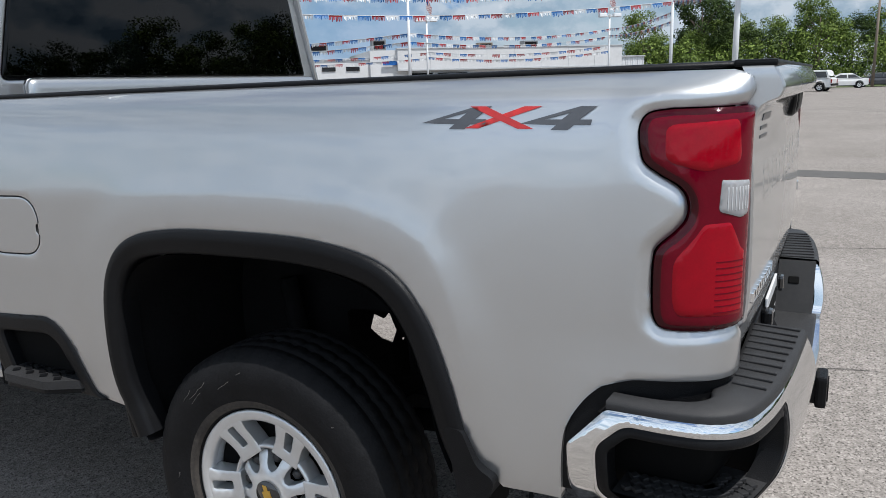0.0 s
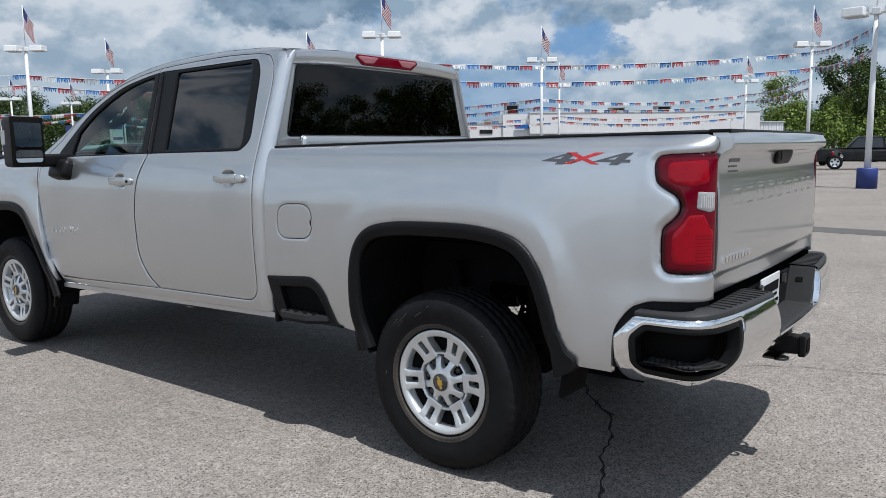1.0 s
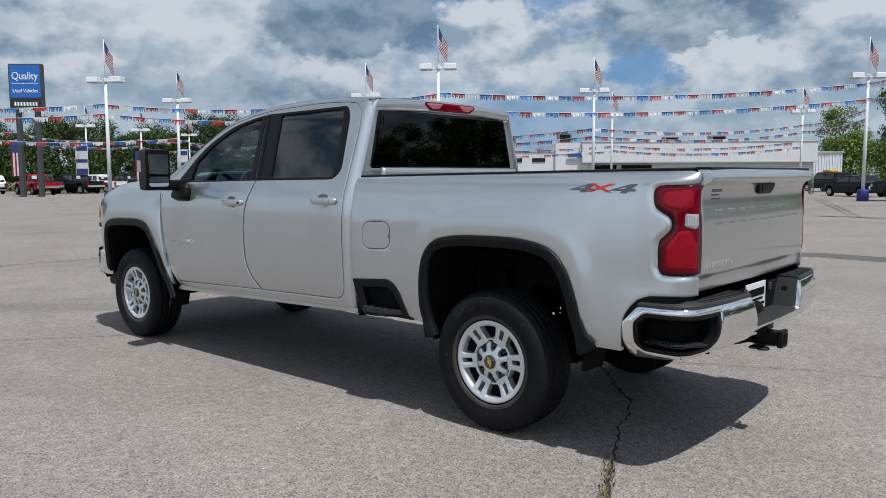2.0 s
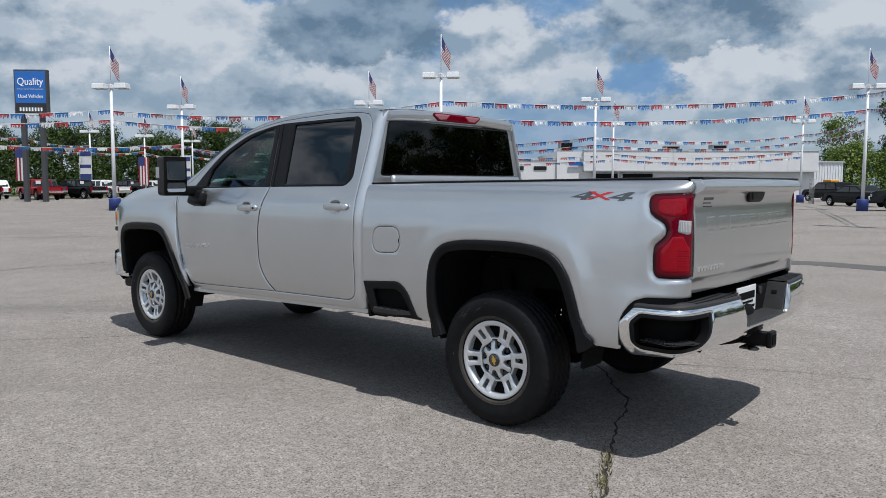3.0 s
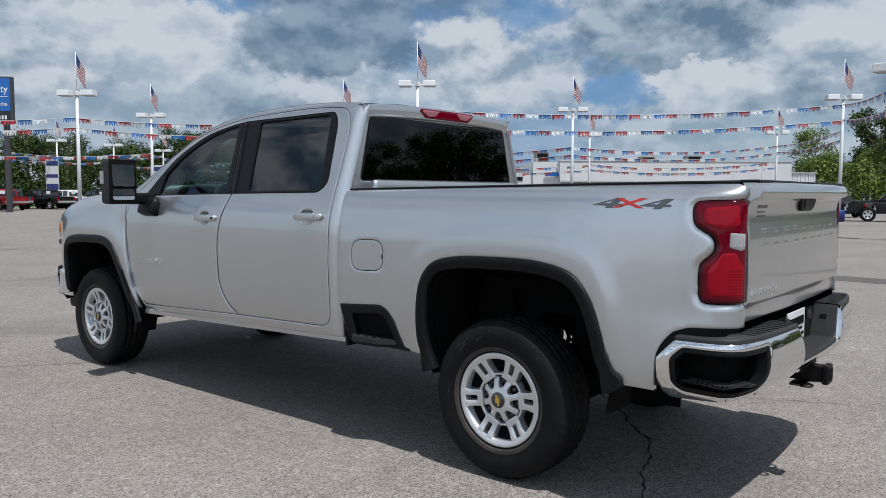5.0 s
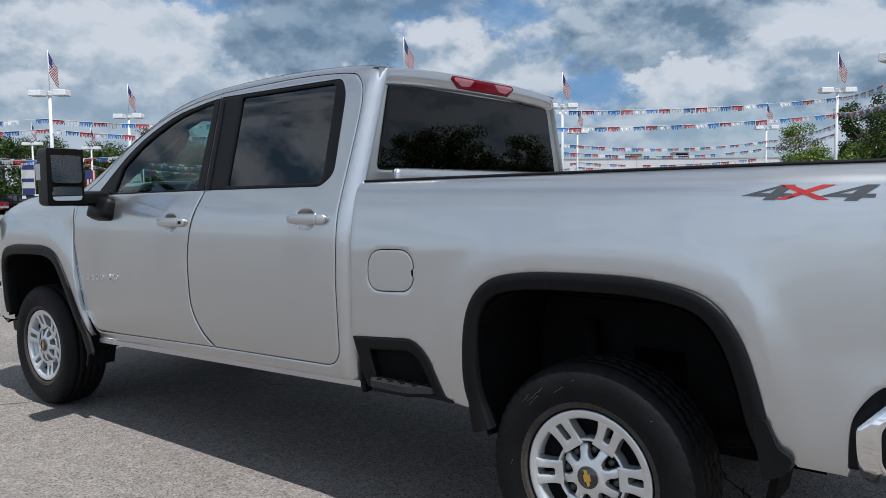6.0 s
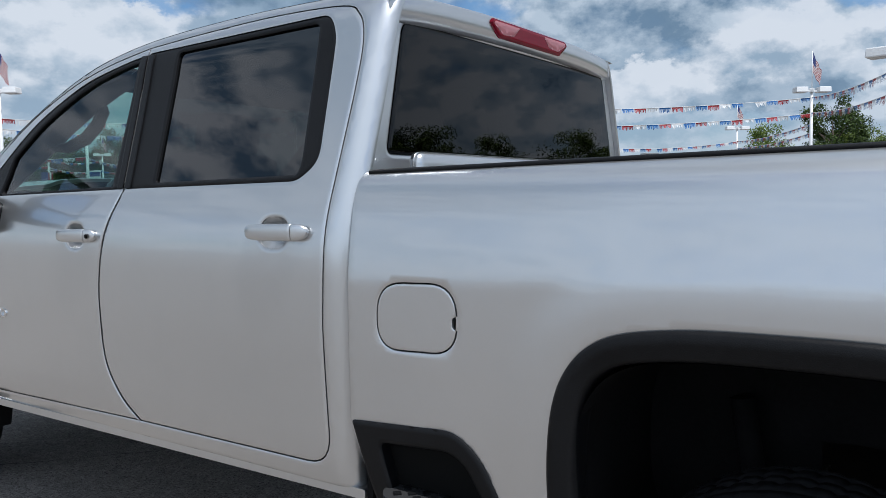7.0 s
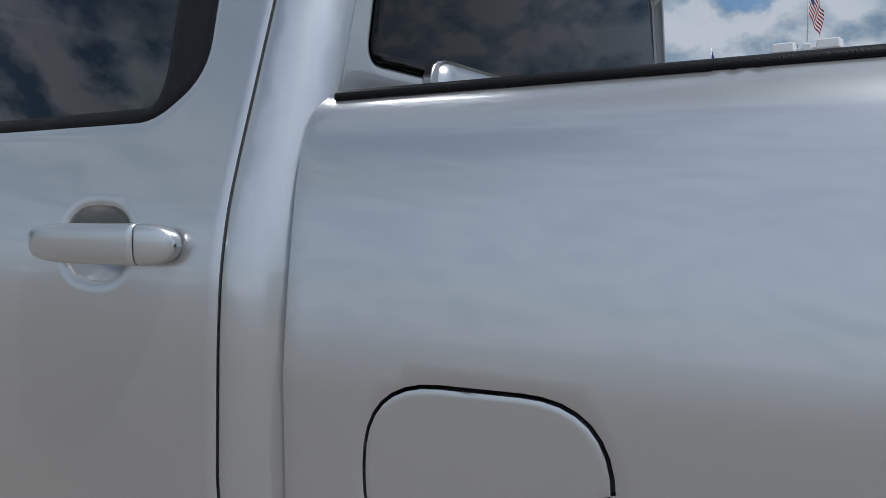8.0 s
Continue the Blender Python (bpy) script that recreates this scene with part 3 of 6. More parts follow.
def bed_half(y, z):
    d, soft = outside_crease(y, z), 0.006 + 0.10 * smoothstep(0.25, 0.9, y)
    d = 0.5 * (d + math.sqrt(d * d + soft * soft)) - 0.5 * soft * smoothstep(0.3, 0.0, abs(d))
    lean = LEAN_OUT(max(d, 0.0)) * smoothstep(0.58, 1.0, z) + RAIL_ROLL(z)
    return 0.986 - BED_LOW(z) - lean + 0.006 * smoothstep(0.16, 0.04, far_from(REAR_ARCH, y, z)) - 0.022 * smoothstep(-0.50, -0.95, y)


CORNER_Y, CORNER_RUN, TAIL_X, TAIL_Y = -0.90, 0.31, 0.795, -1.145


def on_cab(u, z, d):
    """The cab's flank, turning the corner into its back wall."""
    if u >= 1.17:
        return (-(cab_half(u, z) - d), u, z)
    f = min((1.17 - u) / 0.09, 1.0) * math.pi / 2
    return (-(cab_half(1.17, z) - 0.06 * (1 - math.cos(f)) - d * math.cos(f)), 1.17 - 0.065 * math.sin(f) + d * math.sin(f), z)


def on_fender(u, z, d):
    return (-(fender_half(u, z) - d), u, z)


def on_bed(u, z, d):
    """The bed's flank, turning the corner to the tailgate."""
    if u >= CORNER_Y:
        return (-(bed_half(u, z) - d), u, z)
    f = min((CORNER_Y - u) / CORNER_RUN, 1.0) * math.pi / 2
    c, s = max(math.cos(f), 0.0) ** 0.85, math.sin(f) ** 0.85
    wide = bed_half(CORNER_Y, z) - TAIL_X
    return (-(TAIL_X + wide * c - d * math.cos(f)), CORNER_Y + (TAIL_Y - CORNER_Y) * s + d * math.sin(f), z)


def both_sides(name, outline, shape, mat, holes=(), parent=truck, label="", **how):
    """A panel on the left side and its mirror image on the right."""
    return [part(name, panel_mesh(outline, shape, holes, flip=flip, **how), mat, parent, label) for flip in (False, True)]


# -- doors, with their shut lines --
MIDDLE_SEAM = spline([(2.245, 1.955), (2.215, 1.70), (2.192, 1.43)], 4)[:-1] + spline([(2.192, 1.43), (2.262, 1.28), (2.30, 1.12), (2.303, 1.0), (2.285, 0.83), (2.205, 0.71), (2.10, 0.632)], 6)
rear_door = MIDDLE_SEAM + rounded([(2.10, 0.632, 0), (1.184, 0.652, 0.10), (1.192, 0.88, 0)])[1:] + \
    spline([(1.197, 1.05), (1.189, 1.25), (1.183, 1.45), (1.173, 1.72), (1.180, 1.86), (1.215, 1.93), (1.30, 1.968), (1.60, 1.982), (1.95, 1.972), (2.245, 1.955)], 5)[:-1]
front_door = MIDDLE_SEAM[::-1] + spline([(2.245, 1.955), (2.50, 1.912), (2.74, 1.845), (2.98, 1.735), (3.16, 1.612), (3.28, 1.515), (3.42, 1.43), (3.475, 1.34),
                                         (3.492, 1.14), (3.458, 0.94), (3.415, 0.78), (3.345, 0.635), (3.27, 0.592)], 5)[1:-1] + [(3.27, 0.592), (2.6, 0.615)]
REAR_TRIM = rounded([(2.184, 1.437, 0.004), (2.207, 1.70, 0), (2.235, 1.932, 0.015), (1.335, 1.946, 0.05), (1.290, 1.88, 0.05), (1.262, 1.50, 0.05), (1.335, 1.447, 0.03)])
REAR_PANE = rounded([(2.022, 1.456, 0.01), (2.058, 1.914, 0.02), (1.372, 1.924, 0.03), (1.335, 1.50, 0.02), (1.345, 1.466, 0.02)])
FRONT_TRIM = [(2.2005, 1.437), (2.2235, 1.70), (2.2525, 1.928)] + spline([(2.2525, 1.928), (2.42, 1.902), (2.66, 1.845), (2.92, 1.725), (3.10, 1.585), (3.27, 1.425)], 5)[1:] + [(3.25, 1.418)]
FRONT_PANE = [(2.275, 1.447), (2.295, 1.903)] + spline([(2.295, 1.903), (2.44, 1.878), (2.64, 1.822), (2.88, 1.705), (3.05, 1.575)], 5)[1:] + [(3.085, 1.428)]
SEAM = 0.0045


def grip_mesh(side, a, b, y0, y1, zc):
    """The stretch a to b of a door handle that runs from y0 to y1: a rounded bar, tapered and turned in at its ends."""
    mid, half = (y0 + y1) / 2, (y1 - y0) / 2
    rows = []
    for y in [a] + list(np.linspace(a, b, 22)) + [b]:
        q = min(abs((y - mid) / half), 0.999)
        end = (1 - q ** 9) ** 0.5
        high, deep = (0.024 - 0.003 * smoothstep(0.2, 1.0, (y - mid) / half)) * end, 0.013 * (0.25 + 0.75 * end)
        x0, z0 = 1.008 - 0.016 * q ** 2.6, zc - 0.002 * (y - mid) / half
        rows.append([(side * (x0 + deep * abs(math.cos(t)) ** 0.55 * (1 if math.cos(t) > 0 else -1)), y, z0 + high * abs(math.sin(t)) ** 0.62 * (1 if math.sin(t) > 0 else -1))
                     for t in np.linspace(0, 2 * math.pi, 25)])
    rows[0] = [(side * 1.0, a, zc)] * 25
    rows[-1] = [(side * 1.0, b, zc)] * 25
    bm = loft(rows, flip=side < 0)
    bmesh.ops.remove_doubles(bm, verts=bm.verts[:], dist=1e-5)
    for face in bm.faces:
        face.smooth = len(face.verts) == 4
    return bm


for flip in (False, True):
    for outline, trim, pane, tint, y_handle in ((rear_door, REAR_TRIM, REAR_PANE, "tint side", (1.246, 1.502)), (front_door, FRONT_TRIM, FRONT_PANE, "clear", (2.306, 2.564))):
        side = 1 if flip else -1
        y0, y1 = y_handle
        mid = (y0 + y1) / 2
        zc = 1.303 - 0.03 * (mid - 1.395)
        cup = [(mid + 0.02 + 0.062 * math.cos(a) * abs(math.cos(a)) ** -0.3, zc - 0.002 + 0.046 * math.sin(a)) for a in np.linspace(0.001, 2 * math.pi, 25)[:-1]]
        door = part("door", panel_mesh(offset(dense(outline, 0.03), SEAM), on_cab, [trim, cup], 0.045, 0.03, 0.003, flip=flip), "silver", truck)
        part("window_trim", panel_mesh(offset(trim, 0.001), lambda u, v, d: on_cab(u, v, d + 0.004), [pane], 0.05, 0.03, 0.004, flip=flip), "black", door, "black window surround")
        seam = [(2.192, 1.440), (2.215, 1.70), (2.2385, 1.925)]
        lean = -1 if outline is rear_door else 1
        strip = [(y + lean * 0.0052, z) for y, z in seam] + [(y + lean * 0.040, z) for y, z in seam[::-1]]
        part("pillar_trim", panel_mesh(strip, lambda u, v, d: on_cab(u, v, d - 0.0012), [], 0.04, 0.006, 0.001, 0.003, flip=flip), "black", door, "black pillar cover")
        part("window", panel_mesh(offset(pane, -0.022), lambda u, v, d: on_cab(u, v, d + 0.016), [], 0.018, 0.004, 0.0, 0, flip=flip), tint, door)
        # the grip, its bowl and its end cap
        handle = part("door_handle", grip_mesh(side, y0 + 0.0465, y1, y0, y1, zc), "silver", door)
        part("handle_cap", grip_mesh(side, y0, y0 + 0.045, y0, y1, zc), "silver", handle)
        part("handle_bowl", panel_mesh(offset(cup, -0.004), lambda u, v, d: on_cab(u, v, d + 0.004 + 0.030 * max(0.0, 1 - ((u - mid - 0.02) / 0.066) ** 2 - ((v - zc) / 0.050) ** 2) ** 0.7), [], 0.010, 0.002, 0.0, 0, flip=flip), "silver", door)
        if y0 > 2:
            part("lock_cylinder", moved(revolve([(0.0005, -0.002), (0.007, -0.002), (0.009, 0.002)], 16), Matrix.Translation((side * 1.0165, y0 + 0.024, zc)) @ Matrix.Diagonal((-side, 1, 1, 1))), "gap", door)
            # raised model mark on the front door
            for k, sign_ in enumerate("2500 HD"):
                if sign_ != " ":
                    yk = 3.330 - 0.052 * k if side < 0 else 3.018 + 0.052 * k
                    m = Matrix.Translation((side * 0.990, yk, 0.905 + 0.06 * (3.33 - yk))) @ pose(0, 0, 0, 0, 0, 90 * side) @ pose(0, 0, 0, 0, 3.4 * -side, 0) @ Matrix.Diagonal((1.35, 1, 1, 1))
                    part("model_mark", moved(lettering(sign_, 0.052, 0.012), m), "chrome", door)

# -- cab shell: flanks with the door openings, roof, pillars, back wall --
top_line = [(y, ROOF_EDGE(y)) for y in np.linspace(3.52, 1.08, 40)]
cab_outline = [(3.30, 0.545), (3.30, 0.585), (3.40, 0.70), (3.46, 0.90), (3.50, 1.14), (3.50, 1.36)] + top_line + [(1.08, 1.70), (1.08, 0.63), (1.08, 0.600), (2.2, 0.572)]
for flip in (False, True):
    part("cab_side", panel_mesh(cab_outline, on_cab, [dense(rear_door, 0.03), dense(front_door, 0.03)], 0.045, 0.03, 0.003, flip=flip), "silver", truck)
    # near-black sheet added behind the doors so their shut lines read dark
    part("door_jamb", panel_mesh(offset(dense(cab_outline, 0.05), 0.02), lambda u, v, d: on_cab(u, v, d + 0.034), [offset(REAR_PANE, -0.02), offset(FRONT_PANE, -0.02)], 0.08, 0.01, 0.0, 0, flip=flip), "gap", truck)


def roof_edge(y):
    z = ROOF_EDGE(y)
    return cab_half(y, z), z


def roof_rise(x):
    """The roof's crown with its shallow long ribs, x from -1 to 1."""
    return 0.024 * (1 - abs(x) ** 2.6) + 0.004 * math.cos(x * math.pi * 4) * smoothstep(0.9, 0.6, abs(x))


roof_rows = []
for y in np.linspace(1.150, 2.50, 30):
    w, z = roof_edge(y)
    row = []
    for k in range(25):
        x = -1 + 2 * k / 24
        row.append((x * (w - 0.001), y, z + roof_rise(x)))
    roof_rows.append(row)
part("roof", loft(roof_rows, flip=True), "silver", truck, smooth=True)
for side in (-1, 1):
    rows = []
    for y in np.linspace(2.50, 3.52, 16):
        w, z = roof_edge(y)
        lift = 0.03
        rows.append([(side * w, y, z), (side * (w - 0.03), y, z + 0.014), (side * (w - 0.07), y + 0.01, z + 0.02), (side * (w - 0.085), y + 0.01, z + 0.005)])
    part("windshield_pillar", loft(rows, flip=side < 0), "silver", truck, smooth=True)
rows = []
for y in np.linspace(2.49, 3.53, 16):
    w, z = roof_edge(min(y, 3.52))
    rows.append([(x * (w - 0.075), y + 0.01 + 0.20 * (1 - x * x) * (0.4 + 0.6 * (y - 2.49)), z + 0.012 + 0.045 * (1 - x * x) * (3.53 - y)) for x in np.linspace(-1, 1, 17)])
part("windshield", loft(rows, flip=True), "clear", truck, smooth=True)
part("cowl", loft([[(x * 0.90, 3.50 + 0.20 * (1 - x * x), 1.432) for x in np.linspace(-1, 1, 13)], [(x * 0.90, 3.66 + 0.20 * (1 - x * x), 1.452) for x in np.linspace(-1, 1, 13)]], flip=True), "black", truck)


def on_back(u, z, d):
    return (u, 1.122 + 0.02 * (z - 1.5) + d, z)


def back_half(z):
    return cab_half(1.17, z) - 0.058


back = [(back_half(z), z) for z in np.linspace(0.70, 1.985, 24)]
back_outline = back + [(-x, z) for x, z in back[::-1]]
REAR_GLASS = rounded([(-0.795, 1.522, 0.03), (0.795, 1.522, 0.03), (0.70, 1.915, 0.04), (-0.70, 1.915, 0.04)])
back_wall = part("cab_back", panel_mesh(back_outline, on_back, [REAR_GLASS], 0.07, 0.03, 0.003), "silver", truck)
part("rear_window", panel_mesh(offset(REAR_GLASS, 0.002), lambda u, v, d: on_back(u, v, d - 0.003), [], 0.08, 0.006, 0.001), "tint", truck, "dark tinted rear window")
part("window_seal", panel_mesh(offset(REAR_GLASS, -0.002), lambda u, v, d: on_back(u, v, d + 0.007), [offset(REAR_GLASS, 0.035)], 0.08, 0.004, 0.0, 0), "gloss black", truck)
# the lip over the rear window with the high brake light
rows = []
for x in np.linspace(-1, 1, 41):
    w, z = roof_edge(1.10)
    px = x * (w + 0.0015)
    crown = roof_rise(0.0) * (1 - abs(x) ** 2.4)
    top, low = z + crown + 0.002, z + 0.8 * crown - 0.072
    back_y = 1.094 + 0.026 * abs(x) ** 10
    rows.append([(px, 1.19, z + roof_rise(x) - 0.004), (px, 1.15, max(top, z + roof_rise(x) - 0.004) + 0.001), (px, 1.11, top), (px, back_y + 0.008, top - 0.003), (px, back_y, top - 0.011), (px, back_y + 0.004, low + 0.006), (px, back_y + 0.011, low), (px, 1.140, low - 0.006)])
part("roof_lip", loft(rows, flip=True), "silver", truck, smooth=True)


def on_lip(u, z, d):
    return (u, 1.094 + 0.10 * (z - 1.99) * -0.35 + d, z)


BRAKE = rounded([(-0.225, 1.932, 0.012), (0.225, 1.932, 0.012), (0.285, 1.975, 0.010), (0.270, 1.992, 0.010), (-0.270, 1.992, 0.010), (-0.285, 1.975, 0.010)])
brake = part("brake_light", panel_mesh(BRAKE, lambda u, v, d: on_lip(u, v, d - 0.007), [], 0.03, 0.02, 0.005), "red deep", truck, "red high brake light over the rear window")
for s in (-1, 1):
    wing = rounded([(s * 0.130, 1.950, 0.006), (s * 0.200, 1.944, 0.006), (s * 0.264, 1.974, 0.006), (s * 0.256, 1.984, 0.006), (s * 0.090, 1.984, 0.006)], 3)
    part("reverse_lens", panel_mesh(wing, lambda u, v, d: on_lip(u, v, d - 0.0095), [], 0.02, 0.006, 0.002), "pale lens", brake, "pale clear wing of the lamp")
part("roof_aerial", block((-0.30, 2.45, 1.985), (0.04, 0.13, 0.06), 0.02, None, 2, (0.3, 0.4)), "gloss black", truck, smooth=True)
for side in (-1, 1):
    rocker = rounded([(1.085, 0.574, 0.008), (3.30, 0.520, 0.008), (3.30, 0.548, 0.008), (1.085, 0.602, 0.008)])
    part("rocker_trim", prism(rocker, lambda u, v, d: (side * d, u, v), 0.90, 0.958), "silver", truck)
    part("floor_edge", block((side * 0.72, 2.15, 0.555), (0.20, 2.2, 0.05), 0.02), "dark", truck)

# -- front: fenders, hood, grille, lights, bumper --
fender_top = [(y, HOOD_Z(y) - 0.035) for y in np.linspace(4.96, 3.505, 30)]
arch_f = [p for p in FRONT_ARCH if p[1] > 0.50]
fender = [(4.96, 0.78), (4.96, 1.0)] + fender_top + [(3.505, 1.34), (3.505, 1.14), (3.472, 0.93), (3.43, 0.77), (3.36, 0.625), (3.345, 0.56)] + arch_f[::-1][3:-8] + [(4.545, 0.78)]
both_sides("front_fender", fender, on_fender, "silver", step=0.045, depth=0.03, lip=0.003)


def on_hood(u, v, d):
    w = fender_half(v, HOOD_Z(v) - 0.035)
    x = u * (w - 0.001)
    return (x, v, HOOD_Z(v) - 0.035 + 0.055 * (1 - abs(u) ** 3) + 0.02 * smoothstep(0.62, 0.5, abs(u)) - d)


part("hood", panel_mesh([(-1, 3.55), (1, 3.55), (1, 4.98), (-1, 4.98)], on_hood, [], 0.06, 0.02, 0.002), "silver", truck)
grille = part("grille", block((0, 4.94, 1.00), (1.30, 0.10, 0.42), 0.03), "gloss black", truck)
for k in range(4):
    part("grille_bar", block((0, 5.00, 0.86 + 0.095 * k), (1.24, 0.03, 0.035), 0.012), "chrome", grille, smooth=True)
for side in (-1, 1):
    lamp = part("headlight", block((side * 0.735, 4.895, 1.12), (0.24, 0.16, 0.20), 0.05, pose(0, 0, 0, 0, 0, side * -28)), "white lens", truck, smooth=True)
    part("lamp_bezel", block((side * 0.735, 4.88, 1.00), (0.25, 0.16, 0.05), 0.02, pose(0, 0, 0, 0, 0, side * -28)), "gloss black", lamp, smooth=True)
    part("marker_lens", block((side * 0.864, 4.825, 1.13), (0.02, 0.07, 0.085), 0.008, pose(0, 0, 0, 0, 0, side * -28)), "amber", lamp, smooth=True)
rows = []
for k in range(41):
    x = -0.94 + 1.88 * k / 40
    y = 5.065 - 0.30 * abs(x / 0.94) ** 3.2
    rows.append([(x, y - 0.03, 0.80), (x * 1.005, y, 0.785), (x * 1.01, y + 0.012, 0.70), (x * 1.005, y, 0.60), (x, y - 0.06, 0.55), (x * 0.97, y - 0.08, 0.50)])
front_bumper = part("front_bumper", loft(rows), "chrome", truck, smooth=True)
part("air_dam", block((0, 4.80, 0.48), (1.6, 0.20, 0.16), 0.04), "black", front_bumper)
for side in (-1, 1):
    part("bumper_end", block((side * 0.905, 4.68, 0.66), (0.07, 0.26, 0.25), 0.03), "chrome", front_bumper, smooth=True)

# -- bed flanks --
TAIL_OUT = [(-0.933, 1.350)] + spline([(-0.933, 1.350), (-0.931, 1.388), (-0.944, 1.414), (-0.981, 1.422)], 4)[1:] + [(-1.207, 1.426), (-1.207, 0.993)] + \
    spline([(-1.041, 0.990), (-0.986, 0.994), (-0.966, 1.015), (-0.961, 1.06), (-0.961, 1.130), (-0.969, 1.160), (-0.999, 1.190), (-1.017, 1.215), (-1.019, 1.245), (-1.003, 1.272), (-0.966, 1.297), (-0.941, 1.320), (-0.933, 1.350)], 4)[:-1]
FUEL = rounded([(0.757, 1.018, 0.075), (0.759, 1.186, 0.085), (1.004, 1.178, 0.085), (1.006, 1.008, 0.075)], 8)
CLAD = rounded([(1.103, 0.803, 0.01), (0.765, 0.827, 0.10), (0.690, 0.772, 0.06), (0.605, 0.605, 0.02), (0.57, 0.599, 0), (0.57, 0.588, 0), (1.030, 0.588, 0.01)])
rail = [(u, min(1.468 - 0.0145 * (u - 1.10), 1.490) - 0.3 * max(0.0, -1.12 - u)) for u in np.linspace(1.108, -1.210, 40)]
arch_r = [p for p in REAR_ARCH if p[1] > 0.60]
bed_outline = [(1.108, 0.80), (1.108, 1.30)] + rail + [(-1.210, 1.460), (-1.210, 0.893)] + \
    spline([(-1.12, 0.892), (-0.98, 0.890), (-0.925, 0.882), (-0.872, 0.842), (-0.832, 0.78), (-0.820, 0.72), (-0.818, 0.60)], 6) + [(-0.69, 0.605), (-0.648, 0.652)] + arch_r[::-1][2:] + [(0.50, 0.585), (0.60, 0.597), (1.035, 0.597), (1.104, 0.785)]
CREASE_RUN = dense(spline(CREASE[3:-1], 4), 0.022)
FINE = [(y + (z > 1.17) * 0 - k * 0.7 * (z < 1.215), z + k * (z > 1.1)) for y, z in CREASE_RUN[:int(len(CREASE_RUN) * 0.55)] for k in (-0.008, 0.0, 0.007, 0.016)]
FINE += [p for k in (0.013, 0.019, 0.026, 0.034) for p in offset(dense(TAIL_OUT, 0.011), -k)]


def lamp_dip(u, v):
    """The flank rounds inward to meet the tail light."""
    if u > -0.85:
        return 0.0
    return 0.011 * smoothstep(0.030, 0.0, far_from(LAMP_EDGE, u, v)) ** 1.6


LAMP_EDGE = dense(TAIL_OUT, 0.01)
for flip in (False, True):
    holes = [TAIL_OUT, offset(rounded([(1.08, 0.80, 0.01), (0.765, 0.822, 0.10), (0.69, 0.767, 0.06), (0.618, 0.612, 0.01), (1.0, 0.612, 0.01)]), 0.004)]
    if not flip:
        holes.append(offset(FUEL, -0.0042))
    bed = part("bed_side", panel_mesh(bed_outline, lambda u, v, d: on_bed(u, v, d + lamp_dip(u, v)), holes, 0.03 if flip else 0.020, 0.03, 0.0016, 0.004, flip=flip, more=FINE), "silver", truck)
    # near-black backing added behind the flank, dark wherever a seam is open
    part("bed_lining", panel_mesh(offset(dense(bed_outline, 0.04), 0.015), lambda u, v, d: on_bed(u, v, d + 0.03), [], 0.09, 0.01, 0.0, 0, flip=flip), "gap", bed)
    if not flip:
        fuel = part("fuel_door", panel_mesh(FUEL, on_bed, [rounded([(0.7525, 1.074, 0.004), (0.7525, 1.112, 0.004), (0.770, 1.106, 0.01), (0.770, 1.080, 0.01)])], 0.03, 0.02, 0.0010, 0.003), "silver", bed)
        part("finger_scoop", panel_mesh(rounded([(0.738, 1.066, 0.01), (0.738, 1.120, 0.01), (0.790, 1.114, 0.02), (0.790, 1.072, 0.02)]), lambda u, v, d: on_bed(u, v, d + 0.004 + 0.022 * smoothstep(0.795, 0.745, u)), [], 0.012, 0.004, 0.0, 0), "silver", fuel)
        # near-black patch laid in the scoop for the shade of its notch
        part("finger_slit", panel_mesh(rounded([(0.7545, 1.074, 0.002), (0.7545, 1.114, 0.002), (0.764, 1.106, 0.006), (0.764, 1.082, 0.006)], 3), lambda u, v, d: on_bed(u, v, d + 0.002), [], 0.012, 0.003, 0.0, 0), "gap", fuel)
    # lower corner step trim
    clad = part("corner_step_trim", panel_mesh(CLAD, lambda u, v, d: on_bed(u, v, d - 0.008), [rounded([(1.005, 0.757, 0.02), (0.785, 0.772, 0.06), (0.735, 0.745, 0.04), (0.658, 0.610, 0.01), (0.965, 0.610, 0.01)])], 0.03, 0.10, 0.006, flip=flip), "black", bed, "black plastic trim round a corner step")
    side = 1 if flip else -1
    plank = rounded([(0.85, 0.995, 0.004), (0.995, 0.990, 0.02), (1.035, 0.955, 0.02), (1.035, 0.765, 0.02), (0.974, 0.660, 0.01), (0.85, 0.620, 0.004)], 3)
    for grow, z0, z1, of in ((0.0, 0.612, 0.638, "pad"), (0.006, 0.596, 0.6115, "black")):
        part("step_tread", prism(offset([(side * x, y) for x, y in plank], grow), lambda u, v, d: (u, v, d), z0, z1), of, clad)
    part("step_pocket", block((side * 0.80, 0.80, 0.70), (0.02, 0.62, 0.30)), "dark", clad)
    part("step_pocket", block((side * 0.90, 1.055, 0.70), (0.14, 0.02, 0.28)), "dark", clad)
    part("step_pocket", block((side * 0.90, 0.80, 0.80), (0.14, 0.5, 0.02)), "dark", clad)
    part("step_pocket", block((side * 0.885, 0.82, 0.600), (0.16, 0.44, 0.02), 0.005), "black", clad)
    for k in range(7):
        for j in range(3):
            part("tread_lug", block((side * (1.0 - 0.042 * j - 0.021 * (k % 2)), 0.745 + 0.032 * k, 0.640), (0.020, 0.020, 0.005), 0.0, pose(0, 0, 0, 0, 0, 45)), "black", clad)
    # wheel arch moulding
    for arch, shape, name in ((REAR_ARCH, on_bed, "wheel_arch_trim"), (FRONT_ARCH, on_fender, "wheel_arch_trim")):
        rows = []
